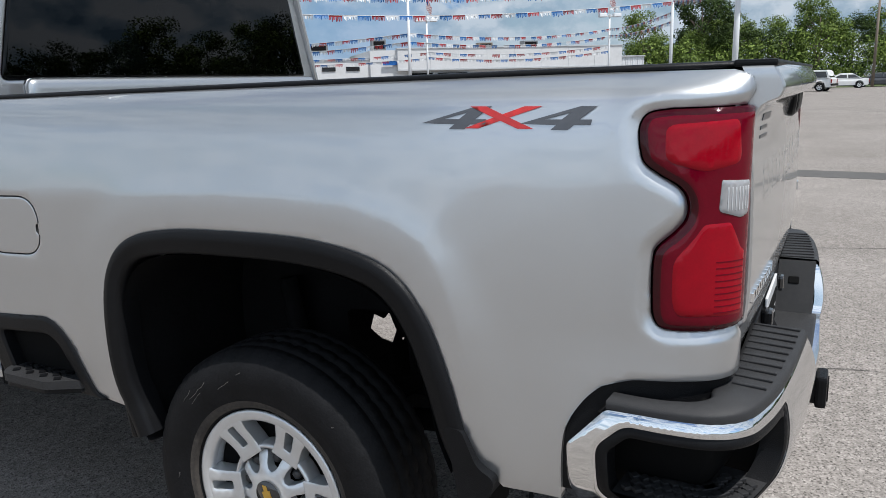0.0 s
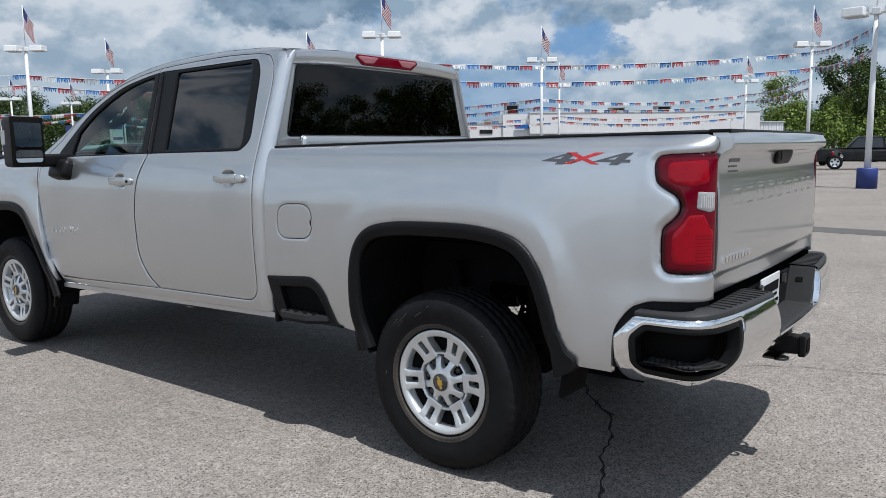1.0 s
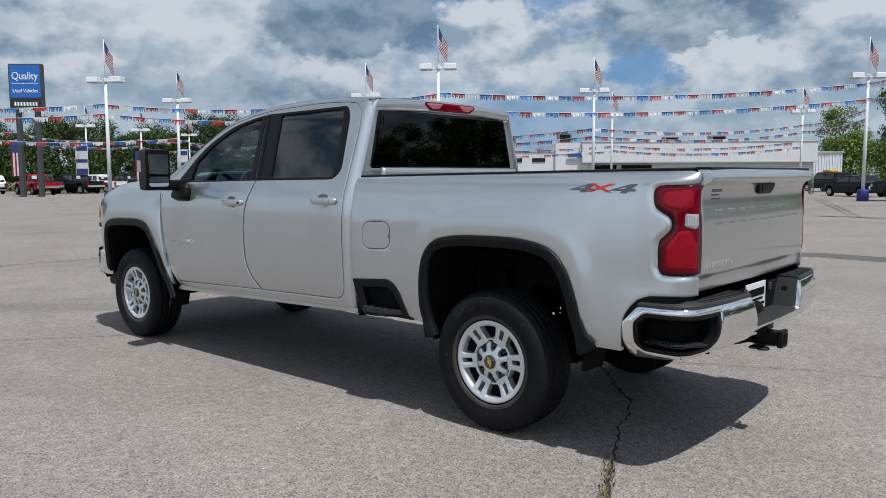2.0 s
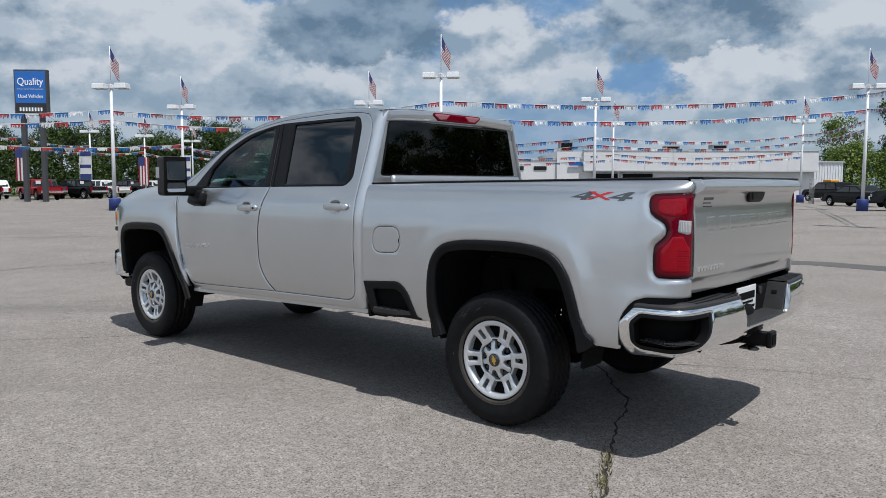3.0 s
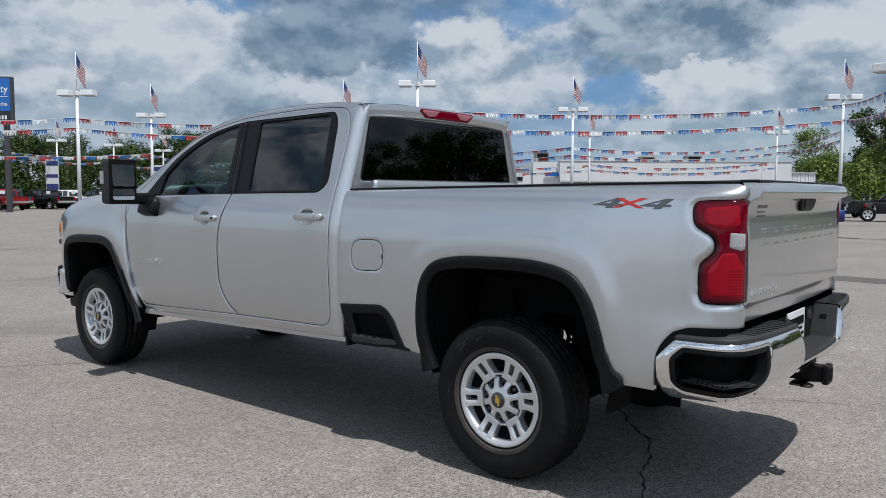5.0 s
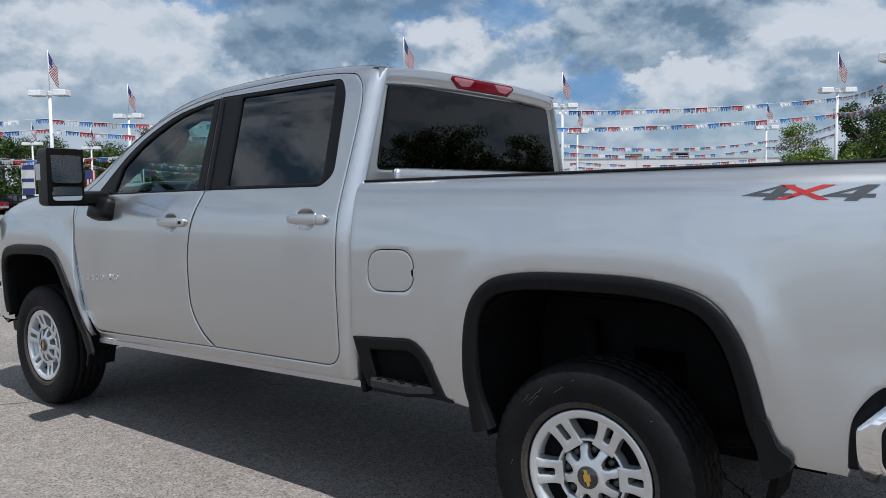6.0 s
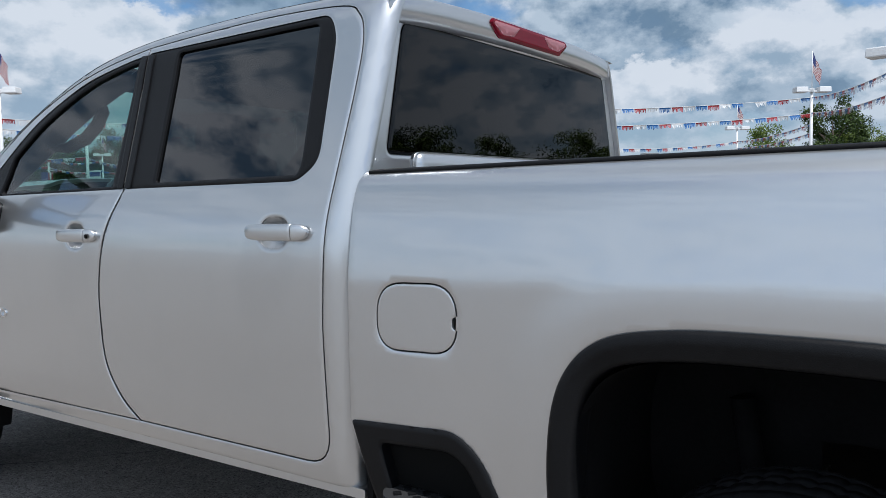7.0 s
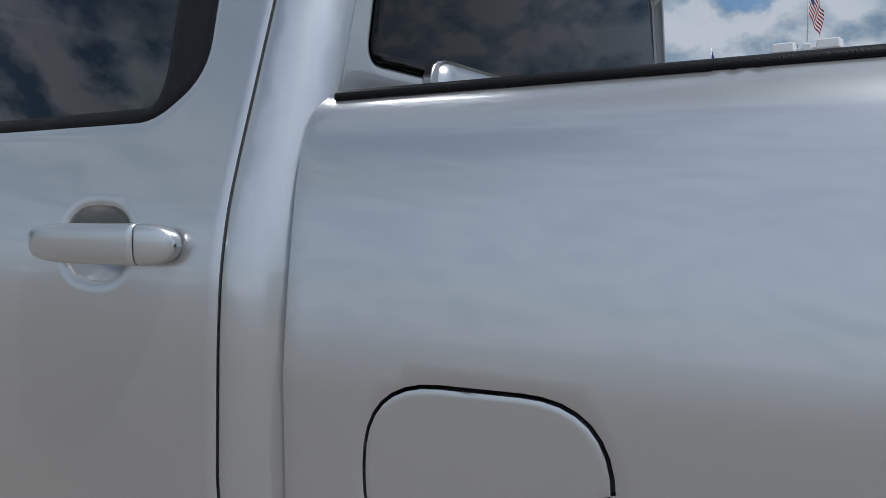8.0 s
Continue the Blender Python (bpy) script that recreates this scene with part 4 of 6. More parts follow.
        mid_y, mid_z = (0.0, 0.42) if arch is REAR_ARCH else (WHEELBASE, 0.42)
        for i, (y, z) in enumerate(arch):
            (ya, za), (yb, zb) = arch[max(i - 1, 0)], arch[min(i + 1, len(arch) - 1)]
            t = Vector((yb - ya, zb - za)).normalized()
            n = Vector((-t.y, t.x))
            if n.dot(Vector((mid_y - y, mid_z - z))) < 0:
                n = -n
            xs = -shape(y, max(z, 0.60), 0)[0]
            row = []
            for a, out in ((-0.002, -0.012), (-0.001, 0.006), (0.006, 0.011), (0.026, 0.015), (0.034, 0.011), (0.050, 0.012), (0.060, 0.006), (0.063, -0.008), (0.066, -0.06)):
                row.append((side * (xs + out), y + n.x * a, z + n.y * a))
            rows.append(row)
        part(name, loft(rows, flip=(side < 0) == (arch is REAR_ARCH)), "black", truck if arch is FRONT_ARCH else bed, "black plastic wheel arch moulding", smooth=True)
        # liner inside the well
        line = [(y + (mid_y - y) * 0.11, z + (mid_z - z) * 0.09) for y, z in arch]
        part("wheel_well", loft([[(side * x, y, z) for x in (0.985, 0.80, 0.62, 0.49)] for y, z in line]), "dark", truck)
    # the inner side of the rear well, open where light comes through from the far side
    gap = rounded([(0.02, 0.60, 0.02), (0.03, 0.80, 0.02), (-0.18, 0.82, 0.02), (-0.19, 0.61, 0.02)]) if not flip else None
    part("well_wall", panel_mesh([(0.26 if flip else 0.56, 0.40), (0.26 if flip else 0.56, 0.98), (-0.64, 0.98), (-0.64, 0.56), (-0.20, 0.56), (-0.12, 0.50), (0.10, 0.50)], lambda u, v, d: (-0.50 + d, u, v), [gap] if gap else [], 0.08, 0.01, 0.0, 0, flip=flip), "dark", truck)
    part("front_well_wall", panel_mesh([(4.66, 0.45), (4.66, 1.15), (3.42, 1.15), (3.42, 0.45)], lambda u, v, d: (-0.56 + d, u, v), [], 0.2, 0.01, 0.0, 0, flip=flip), "dark", truck)
    part("mud_flap", block((side * 0.865, -0.625, 0.555), (0.20, 0.025, 0.19), 0.01, pose(0, 0, 0, 10, 0, 0)), "gap", truck)
    part("mud_flap", block((side * 0.885, 3.40, 0.50), (0.18, 0.025, 0.30), 0.01, pose(0, 0, 0, 16, 0, 0)), "black", truck)
    foot = rounded([(-0.565, 0.74, 0.01), (-0.606, 0.735, 0.01), (-0.642, 0.655, 0.02), (-0.685, 0.634, 0.02), (-0.67, 0.585, 0.02), (-0.60, 0.55, 0.02)])
    part("arch_foot", prism(foot, lambda u, v, d: (side * d, u, v), 0.90, 1.000), "black", bed)
    part("well_end", block((side * 0.83, 0.50, 0.72), (0.30, 0.03, 0.46), 0.01, pose(0, 0, 0, -10, 0, 0)), "black", truck)

# -- bed box and rails --
for side in (-1, 1):
    rows = []
    for y in np.linspace(1.09, -1.125, 30):
        z = 1.465 - 0.0145 * (y - 1.10)
        w = -on_bed(max(y, -0.93), z - 0.001, 0)[0]
        w -= 0.05 * smoothstep(-0.95, -1.13, y)
        rows.append([(side * (w - 0.004), y, z - 0.003), (side * (w + 0.004), y, z - 0.002), (side * (w + 0.003), y, z + 0.005), (side * (w - 0.006), y, z + 0.009), (side * (w - 0.085), y, z + 0.011), (side * (w - 0.095), y, z + 0.006), (side * (w - 0.095), y, z - 0.03)])
    cap = loft(rows, flip=side > 0)
    part("bed_rail_cap", cap, "black", truck)
    # filler strip added to stop sun leaking past the tailgate's ends
    part("gate_seal", block((side * 0.788, -1.095, 1.19), (0.050, 0.024, 0.54), 0.004), "gap", truck)
    part("bed_inner_wall", block((side * 0.79, -0.02, 1.275), (0.04, 2.20, 0.38), 0.01), "silver", truck)
    part("bed_wheel_box", block((side * 0.68, 0.0, 1.16), (0.22, 0.95, 0.12), 0.05), "silver", truck, smooth=True)
part("bed_floor", block((0, -0.02, 1.095), (1.60, 2.22, 0.03)), "silver", truck)
part("under_floor", block((0, -0.02, 1.00), (0.98, 2.24, 0.03)), "dark", truck)
part("bed_front_wall", block((0, 1.055, 1.24), (1.52, 0.05, 0.575), 0.035, None, 4), "silver", truck, smooth=True)

# -- tailgate --
TG_Y = pchip([(0.90, -1.128), (0.975, -1.136), (0.99, -1.150), (1.10, -1.154), (1.25, -1.150), (1.36, -1.142), (1.40, -1.147), (1.425, -1.162), (1.438, -1.190), (1.452, -1.195), (1.495, -1.176), (1.515, -1.165)])


def on_gate(u, z, d):
    return (u, TG_Y(z) - 0.018 * (1 - (u / 0.79) ** 2) + d, z)


GATE = rounded([(-0.790, 0.905, 0.01), (0.790, 0.905, 0.01), (0.790, 1.498, 0.02), (-0.790, 1.498, 0.02)])
gate = part("tailgate", panel_mesh(GATE, on_gate, [], 0.014, 0.06, 0.004), "silver", truck, "silver tailgate with embossed marks and a black handle")
part("gate_cap", block((0, -1.140, 1.501), (1.565, 0.080, 0.014), 0.006), "black", gate)
part("gate_inner", block((0, -1.09, 1.20), (1.54, 0.04, 0.56), 0.01), "silver", gate)


def on_grip(u, z, d):
    return on_gate(u, min(z, 1.40), d - 0.016)[:2] + (z,)


GRIP = rounded([(-0.105, 1.366, 0.04), (0.125, 1.366, 0.04), (0.160, 1.444, 0.030), (-0.130, 1.444, 0.030)], 6)
handle = part("tailgate_handle", panel_mesh(GRIP, on_grip, [], 0.03, 0.03, 0.006), "black", gate, "black tailgate handle")
part("grip_recess", panel_mesh(rounded([(-0.060, 1.377, 0.015), (0.085, 1.377, 0.015), (0.105, 1.432, 0.015), (-0.080, 1.432, 0.015)]), lambda u, v, d: on_grip(u, v, d - 0.004), [], 0.03, 0.006, 0.003), "black", handle)
# embossed plain frames where the maker's name stands
for k in range(9):
    xk = -0.60 + 0.150 * k
    shape = rounded([(xk - 0.055, 1.215, 0.010), (xk + 0.048, 1.215, 0.010), (xk + 0.055, 1.300, 0.010), (xk - 0.048, 1.300, 0.010)], 3)
    part("embossed_mark", panel_mesh(shape, lambda u, v, d: on_gate(u, v, d - 0.0007), [offset(shape, 0.020)], 0.012, 0.0018, 0.0007, 0.006), "silver", gate)
for k in range(9):
    xk = -0.745 + 0.036 * k
    part("model_mark", prism(rounded([(xk - 0.013, 1.020, 0.003), (xk + 0.011, 1.020, 0.003), (xk + 0.013, 1.044, 0.003), (xk - 0.011, 1.044, 0.003)], 2), lambda u, v, d: (u, on_gate(u, v, 0)[1] - d, v), 0.0, 0.005), "chrome", gate)
for zk, wide, tall in ((1.394, 0.115, 0.014), (1.372, 0.09, 0.007), (1.354, 0.105, 0.006)):
    part("dealer_mark", prism([(-0.69, zk - tall / 2), (-0.69 + wide, zk - tall / 2), (-0.69 + wide, zk + tall / 2), (-0.69, zk + tall / 2)], lambda u, v, d: (u, on_gate(u, v, 0)[1] - d, v), -0.001, 0.0015), "decal grey", gate)
part("trim_mark", prism([(0.70, 1.06), (0.745, 1.06), (0.745, 1.09), (0.70, 1.09)], lambda u, v, d: (u, on_gate(u, v, 0)[1] - d, v), 0.0, 0.004), "chrome", gate)

# -- tail lights --
LENS = offset(dense(TAIL_OUT, 0.02), 0.012)
LOWER = rounded([(-1.168, 1.022, 0.01), (-1.000, 1.024, 0.02), (-0.992, 1.06, 0.01), (-0.992, 1.135, 0.02), (-1.030, 1.180, 0.02), (-1.046, 1.205, 0.01), (-1.110, 1.208, 0.01), (-1.150, 1.155, 0.02), (-1.168, 1.15, 0.01)], 4)
UPPER = rounded([(-0.972, 1.322, 0.02), (-0.970, 1.392, 0.02), (-1.121, 1.402, 0.02), (-1.135, 1.320, 0.02), (-1.041, 1.302, 0.02)], 4)
CLEAR = rounded([(-1.076, 1.228, 0.01), (-1.080, 1.288, 0.005), (-1.174, 1.284, 0.005), (-1.174, 1.220, 0.01), (-1.140, 1.214, 0.01)])
for flip in (False, True):
    light = part("tail_light", panel_mesh(offset(TAIL_OUT, 0.003), lambda u, v, d: on_bed(u, v, d - 0.002), [], 0.02, 0.03, 0.006, 0.008, flip=flip), "red dark", truck, "red wraparound tail light with a clear lens")
    for outline, out, mat, name in ((LENS, 0.0035, "red deep", "lamp_lens"), (LOWER, 0.0055, "red", "lamp_lens"), (UPPER, 0.0055, "red", "lamp_lens"), (CLEAR, 0.0070, "white lens", "reverse_lens")):
        part(name, panel_mesh(outline, lambda u, v, d: on_bed(u, v, d - out), [], 0.016, 0.010, 0.0025, 0.006, flip=flip), mat, light, "clear reverse lamp lens" if mat == "white lens" else "")
    for k in range(9):
        zk = 1.030 + 0.0125 * k
        part("lens_rib", panel_mesh([(-1.160, zk), (-1.075, zk), (-1.075, zk + 0.002), (-1.160, zk + 0.002)], lambda u, v, d: on_bed(u, v, d - 0.0061), [], 0.02, 0.003, 0.0, 0, flip=flip), "red deep", light)
    for k in range(7):
        uk = -1.094 - 0.011 * k
        part("lens_rib", panel_mesh([(uk - 0.0012, 1.230), (uk + 0.0012, 1.230), (uk + 0.0012, 1.274), (uk - 0.0012, 1.274)], lambda u, v, d: on_bed(u, v, d - 0.0078), [], 0.02, 0.003, 0.0, 0, flip=flip), "grey trim", light)

# -- rear bumper --
half = [(-0.985, -0.845), (-0.995, -0.95), (-1.000, -1.05), (-0.992, -1.12), (-0.960, -1.172), (-0.900, -1.204), (-0.75, -1.236), (-0.45, -1.262), (0.0, -1.275)]
plan = [np.array(p) for p in spline(half, 8)]
plan += [np.array((-p[0], p[1])) for p in plan[-2::-1]]
run = np.concatenate([[0], np.cumsum([np.linalg.norm(b - a) for a, b in zip(plan, plan[1:])])])
TOTAL = float(run[-1])


def on_bumper(u, z, d):
    """Along the bumper from its left front end to its right front end."""
    u = min(max(u, 0), TOTAL)
    i = min(int(np.searchsorted(run, u, "right")) - 1, len(plan) - 2)
    t = (u - run[i]) / (run[i + 1] - run[i])
    p, way = plan[i] * (1 - t) + plan[i + 1] * t, plan[i + 1] - plan[i]
    way = way / np.linalg.norm(way)
    n = np.array((way[1], -way[0]))
    bulge = 0.016 - 0.03 * ((z - 0.745) / 0.12) ** 2 - 0.02 * smoothstep(0.68, 0.58, z)
    q = p + n * (d - bulge) * (1 if n @ (np.array((0, -0.9)) - p) > 0 else -1)
    return (q[0], q[1], z)


def at_x(x):
    """The way along the bumper's rear at a given x."""
    i = min(range(len(plan)), key=lambda k: abs(plan[k][0] - x) + (10 if plan[k][1] > -1.1 else 0))
    return float(run[i])


SIDE_HOLE = rounded([(0.098, 0.622, 0.03), (0.064, 0.655, 0.02), (0.062, 0.765, 0.02), (0.115, 0.815, 0.02), (0.40, 0.818, 0.05), (0.555, 0.822, 0.015), (0.546, 0.70, 0.03), (0.485, 0.634, 0.04), (0.30, 0.618, 0.05)])
mirror_hole = [(TOTAL - u, v) for u, v in SIDE_HOLE]
c0, c1, c2, c3 = at_x(-0.40), at_x(-0.325), at_x(0.325), at_x(0.40)
bumper_outline = rounded([(0.0, 0.602, 0.02), (0.03, 0.578, 0.02), (0.30, 0.598, 0.05), (0.55, 0.626, 0.08), (TOTAL - 0.55, 0.626, 0.08), (TOTAL - 0.30, 0.598, 0.05), (TOTAL - 0.03, 0.578, 0.02), (TOTAL, 0.602, 0.02),
                          (TOTAL, 0.755, 0.01), (TOTAL - 0.075, 0.838, 0.01), (TOTAL - 0.40, 0.848, 0.05), (c3, 0.858, 0.02), (c2, 0.690, 0.02), (c1, 0.690, 0.02), (c0, 0.858, 0.02), (0.40, 0.848, 0.05), (0.075, 0.838, 0.01), (0.0, 0.755, 0.01)])
bumper = part("rear_bumper", panel_mesh(bumper_outline, on_bumper, [SIDE_HOLE, mirror_hole], 0.03, 0.03, 0.004), "chrome", truck, "chrome rear step bumper with black pads")
for flip in (False, True):
    s = 1 if flip else -1
    part("step_frame", panel_mesh(offset(SIDE_HOLE, -0.004), lambda u, v, d: on_bumper(u, v, d + 0.006), [offset(SIDE_HOLE, 0.022)], 0.03, 0.05, 0.004, flip=flip), "black", bumper, "black frame of the corner step")
    part("pocket_wall", panel_mesh(offset(SIDE_HOLE, -0.035), lambda u, v, d: on_bumper(u, v, d + 0.105), [], 0.05, 0.01, 0.0, 0, flip=flip), "gap", bumper)
    for u_end in (0.058, 0.560):
        part("pocket_end", loft([[(-s * x, y, z) for x, y, z in (on_bumper(u_end, zz, d) for d in (0.012, 0.118))] for zz in (0.60, 0.70, 0.83)]), "dark", bumper)
    rows = [[on_bumper(u, 0.664 + 0.004 * math.sin(40 * u), d) for d in (0.012, 0.05, 0.11)] for u in np.linspace(0.09, 0.50, 24)]
    part("corner_step", loft([[(-s * x, y, z) for x, y, z in r] for r in rows]), "pad", bumper)
    rows = [[on_bumper(u, 0.828, d) for d in (0.012, 0.05, 0.11)] for u in np.linspace(0.06, 0.55, 24)]
    part("pocket_roof", loft([[(-s * x, y, z) for x, y, z in r] for r in rows]), "dark", bumper)
    for k in range(16):
        for j in range(3):
            x, y, z = on_bumper(0.115 + 0.022 * k + 0.011 * (j % 2), 0.664, 0.03 + 0.026 * j)
            part("tread_lug", block((-s * x, y, 0.670), (0.017, 0.017, 0.008), 0.0015, pose(0, 0, 0, 0, 0, 45 * s)), "pad", bumper)
    # top pad, following the corner
    rows = []
    for u in np.linspace(0.075, at_x(-0.40), 34):
        a = np.array(on_bumper(u, 0.84, 0.004))
        top = 0.856 + 0.012 * smoothstep(0.10, 0.42, u)
        deep = 0.055 + 0.055 * smoothstep(0.15, 0.5, u)
        b = np.array(on_bumper(u, 0.84, deep))
        b[1] = -1.128 if u > 0.50 else b[1]
        rows.append([(-s * p[0], p[1], h) for p, h in ((a, 0.84), (a, top - 0.008), (a * 0.93 + b * 0.07, top), (b * 0.9 + a * 0.1, top + 0.002), (b, top), (b, 0.80))])
    part("step_pad", loft(rows, flip=not flip), "pad", bumper, "ribbed grey black step pad", smooth=False)
    for k in range(10):
        xk = -0.83 + 0.046 * k
        u = at_x(xk)
        y0 = on_bumper(u, 0.84, 0.02)[1]
        part("pad_rib", block((s * -xk, (y0 - 1.135) / 2, 0.8705), (0.009, max(abs(y0 + 1.135), 0.03), 0.006), 0.002, pose(0, 0, 0, 0, 0, 8 * s)), "pad", bumper)
    part("bumper_filler", panel_mesh([(-0.79, 0.62), (-0.79, 0.93), (-1.20, 0.93), (-1.20, 0.83), (-0.95, 0.825), (-0.87, 0.75), (-0.87, 0.62)], lambda u, v, d: on_bed(u, v, d + 0.014), [], 0.04, 0.03, 0.002, flip=flip), "black", bumper)
    part("recess_side", prism([(s * 0.315, 0.695), (s * 0.395, 0.862), (s * 0.42, 0.862), (s * 0.42, 0.69)], lambda u, v, d: (u, d, v), -1.248, -1.135), "pad", bumper)
    # solid near-black block in the recess wall, giving the slot its shade
    part("tie_slot", block((s * 0.367, -1.185, 0.80), (0.010, 0.034, 0.026), 0.004, pose(0, 0, 0, 0, s * 26, 0)), "gap", bumper)
# unseen block added to keep sun out of the slot above the pad
part("bumper_beam", block((0, -1.06, 0.80), (1.62, 0.14, 0.06), 0.006), "dark", bumper)
part("recess_floor", block((0, -1.195, 0.692), (0.66, 0.135, 0.02), 0.005), "pad", bumper)
part("recess_back", block((0, -1.125, 0.765), (0.82, 0.02, 0.17), 0.005), "black", bumper)
plate = part("license_plate", block((0.0, -1.142, 0.792), (0.31, 0.008, 0.155), 0.003), "plate", bumper, "white dealer plate with dark marks")
part("plate_mark", block((0.0, -1.1475, 0.815), (0.25, 0.003, 0.042)), "gap", plate)
part("plate_mark", block((0.0, -1.1475, 0.775), (0.20, 0.003, 0.012)), "gap", plate)
part("plate_mark", block((0.0, -1.1475, 0.745), (0.26, 0.003, 0.014)), "gap", plate)
for s in (-1, 1):
    part("plate_lamp", block((s * 0.20, -1.15, 0.83), (0.04, 0.03, 0.05), 0.01), "gloss black", bumper)

# -- tow hitch, underbody --
hitch = part("tow_hitch", block((0, -1.12, 0.572), (0.078, 0.34, 0.078), 0.008), "black", truck, "black receiver hitch")
part("hitch_mouth", block((0, -1.295, 0.572), (0.096, 0.032, 0.096), 0.010), "black", hitch)
# near-black plate over the mouth, drawn for the shade inside the bore
part("hitch_bore", block((0, -1.3125, 0.572), (0.058, 0.004, 0.058)), "gap", hitch)
for s in (-1, 1):
    part("chain_loop", tube([(s * 0.072 + 0.026 * math.cos(a), -1.212 - 0.034 * math.sin(a), 0.518) for a in np.linspace(-0.4, math.pi + 0.4, 13)], 0.008), "gloss black", hitch)
    part("wiring_socket", block((s * 0.17, -1.20, 0.635), (0.07, 0.06, 0.06), 0.012), "black", hitch) if s < 0 else None
part("chain_plate", block((0, -1.182, 0.520), (0.20, 0.07, 0.014), 0.004), "gloss black", hitch)
part("cross_tube", block((0, -1.00, 0.615), (0.94, 0.09, 0.09), 0.01), "dark", truck)
for s in (-1, 1):
    part("frame_rail", block((s * 0.46, 2.6, 0.60), (0.09, 4.2, 0.17), 0.01), "dark", truck)
    part("frame_rail", block((s * 0.44, -0.33, 0.86), (0.09, 1.3, 0.15), 0.01, pose(0, 0, 0, 3, 0, 0)), "dark", truck)
    part("leaf_spring", tube([(s * 0.535, 0.72, 0.62), (s * 0.535, 0.35, 0.50), (s * 0.535, 0.0, 0.47), (s * 0.535, -0.4, 0.52), (s * 0.535, -0.78, 0.66)], 0.035), "dark", truck)
    part("shock_absorber", tube([(s * 0.56, 0.12, 0.42), (s * 0.56, 0.20, 0.90)], 0.03), "dark", truck)
# dark plate added under the bed; its holes shape the daylight seen through
peep = [rounded([(0.216, 0.590, 0.004), (0.195, 0.652, 0.004), (0.150, 0.638, 0.004), (0.128, 0.668, 0.004), (0.098, 0.600, 0.004), (0.118, 0.548, 0.004), (0.170, 0.558, 0.004)], 2),
        rounded([(0.080, 0.604, 0.003), (0.070, 0.616, 0.003), (0.062, 0.600, 0.003), (0.072, 0.590, 0.003)], 2), rounded([(0.084, 0.570, 0.003), (0.066, 0.578, 0.003), (0.070, 0.558, 0.003)], 2)]
part("brake_line_shield", panel_mesh([(0.60, 0.30), (0.60, 1.0), (-0.60, 1.0), (-0.60, 0.30)], lambda u, v, d: (-0.10 + d, u, v), peep, 0.08, 0.01, 0.0, 0), "dark", truck)
part("rear_axle", tube([(-0.8, 0, 0.415), (-0.2, 0, 0.415), (-0.1, 0, 0.415), (0.1, 0, 0.415), (0.2, 0, 0.415), (0.8, 0, 0.415)], [0.06, 0.06, 0.17, 0.17, 0.06, 0.06], 14), "dark", truck)
part("front_axle", tube([(-0.8, WHEELBASE, 0.415), (0.8, WHEELBASE, 0.415)], 0.06), "dark", truck)
part("spare_wheel", moved(revolve([(0.20, -0.10), (0.36, -0.12), (0.39, -0.06), (0.39, 0.06), (0.36, 0.12), (0.20, 0.10)], 32), pose(0, -0.78, 0.66, 0, 90, 0)), "dark", truck)
part("exhaust_pipe", tube([(0.62, 2.5, 0.42), (0.62, 1.0, 0.42), (0.70, 0.6, 0.45)], 0.05), "dark", truck)
part("exhaust_box", block((0.3, 1.5, 0.48), (0.3, 0.9, 0.2), 0.06), "dark", truck)
part("fuel_tank", block((-0.52, 1.75, 0.60), (0.40, 1.5, 0.18), 0.06), "dark", truck)
part("engine_block", block((0, 3.9, 0.72), (0.9, 0.9, 0.5), 0.08), "dark", truck)
part("cab_floor", block((0, 2.3, 0.66), (1.8, 2.3, 0.04)), "dark", truck)
part("firewall", block((0, 3.46, 1.02), (1.7, 0.04, 0.76)), "dark", truck)

# -- cabin --
for y, tall in ((1.55, 0.62), (2.45, 0.62)):
    for s in (-1, 1):
        seat = part("seat", block((s * 0.42, y + 0.20, 0.95), (0.52, 0.52, 0.16), 0.06), "seat", truck, "charcoal cloth seat", smooth=True)
        part("backrest", block((s * 0.42, y - 0.10, 1.28), (0.50, 0.14, tall), 0.06, pose(0, 0, 0, 12, 0, 0)), "seat", seat, smooth=True)
        part("headrest", block((s * 0.42, y - 0.18, 1.66), (0.28, 0.10, 0.17), 0.045, pose(0, 0, 0, 8, 0, 0)), "seat", seat, smooth=True)
part("dashboard", block((0, 3.18, 1.24), (1.66, 0.42, 0.34), 0.10), "seat", truck, smooth=True)
part("headliner", loft([[(x * 0.68, y, ROOF_EDGE(y) - 0.02) for x in (-1, 0, 1)] for y in np.linspace(1.2, 2.6, 6)]), "grey trim", truck)
ring = [(0.19 * math.cos(a), 0.19 * math.sin(a)) for a in np.linspace(0, 2 * math.pi, 33)]
wheel_turn = pose(-0.42, 2.86, 1.34, 62, 0, 0)
steering = part("steering_wheel", moved(tube([(x, y, 0) for x, y in ring], 0.016), wheel_turn), "gloss black", truck, "black steering wheel")
part("wheel_hub", moved(block((0, 0, -0.02), (0.16, 0.13, 0.05), 0.02), wheel_turn), "seat", steering)
for a in (0, 180, 270):
    part("wheel_spoke", moved(block((0.12, 0, -0.01), (0.12, 0.035, 0.02), 0.008), wheel_turn @ pose(0, 0, 0, 0, 0, a)), "seat", steering)
part("header_trim", loft([[(x * 0.68, y, z) for x in np.linspace(-1, 1, 9)] for y, z in ((2.44, 1.930), (2.58, 1.880), (2.66, 1.846), (2.69, 1.850), (2.70, 1.866))]), "seat", truck, smooth=True)
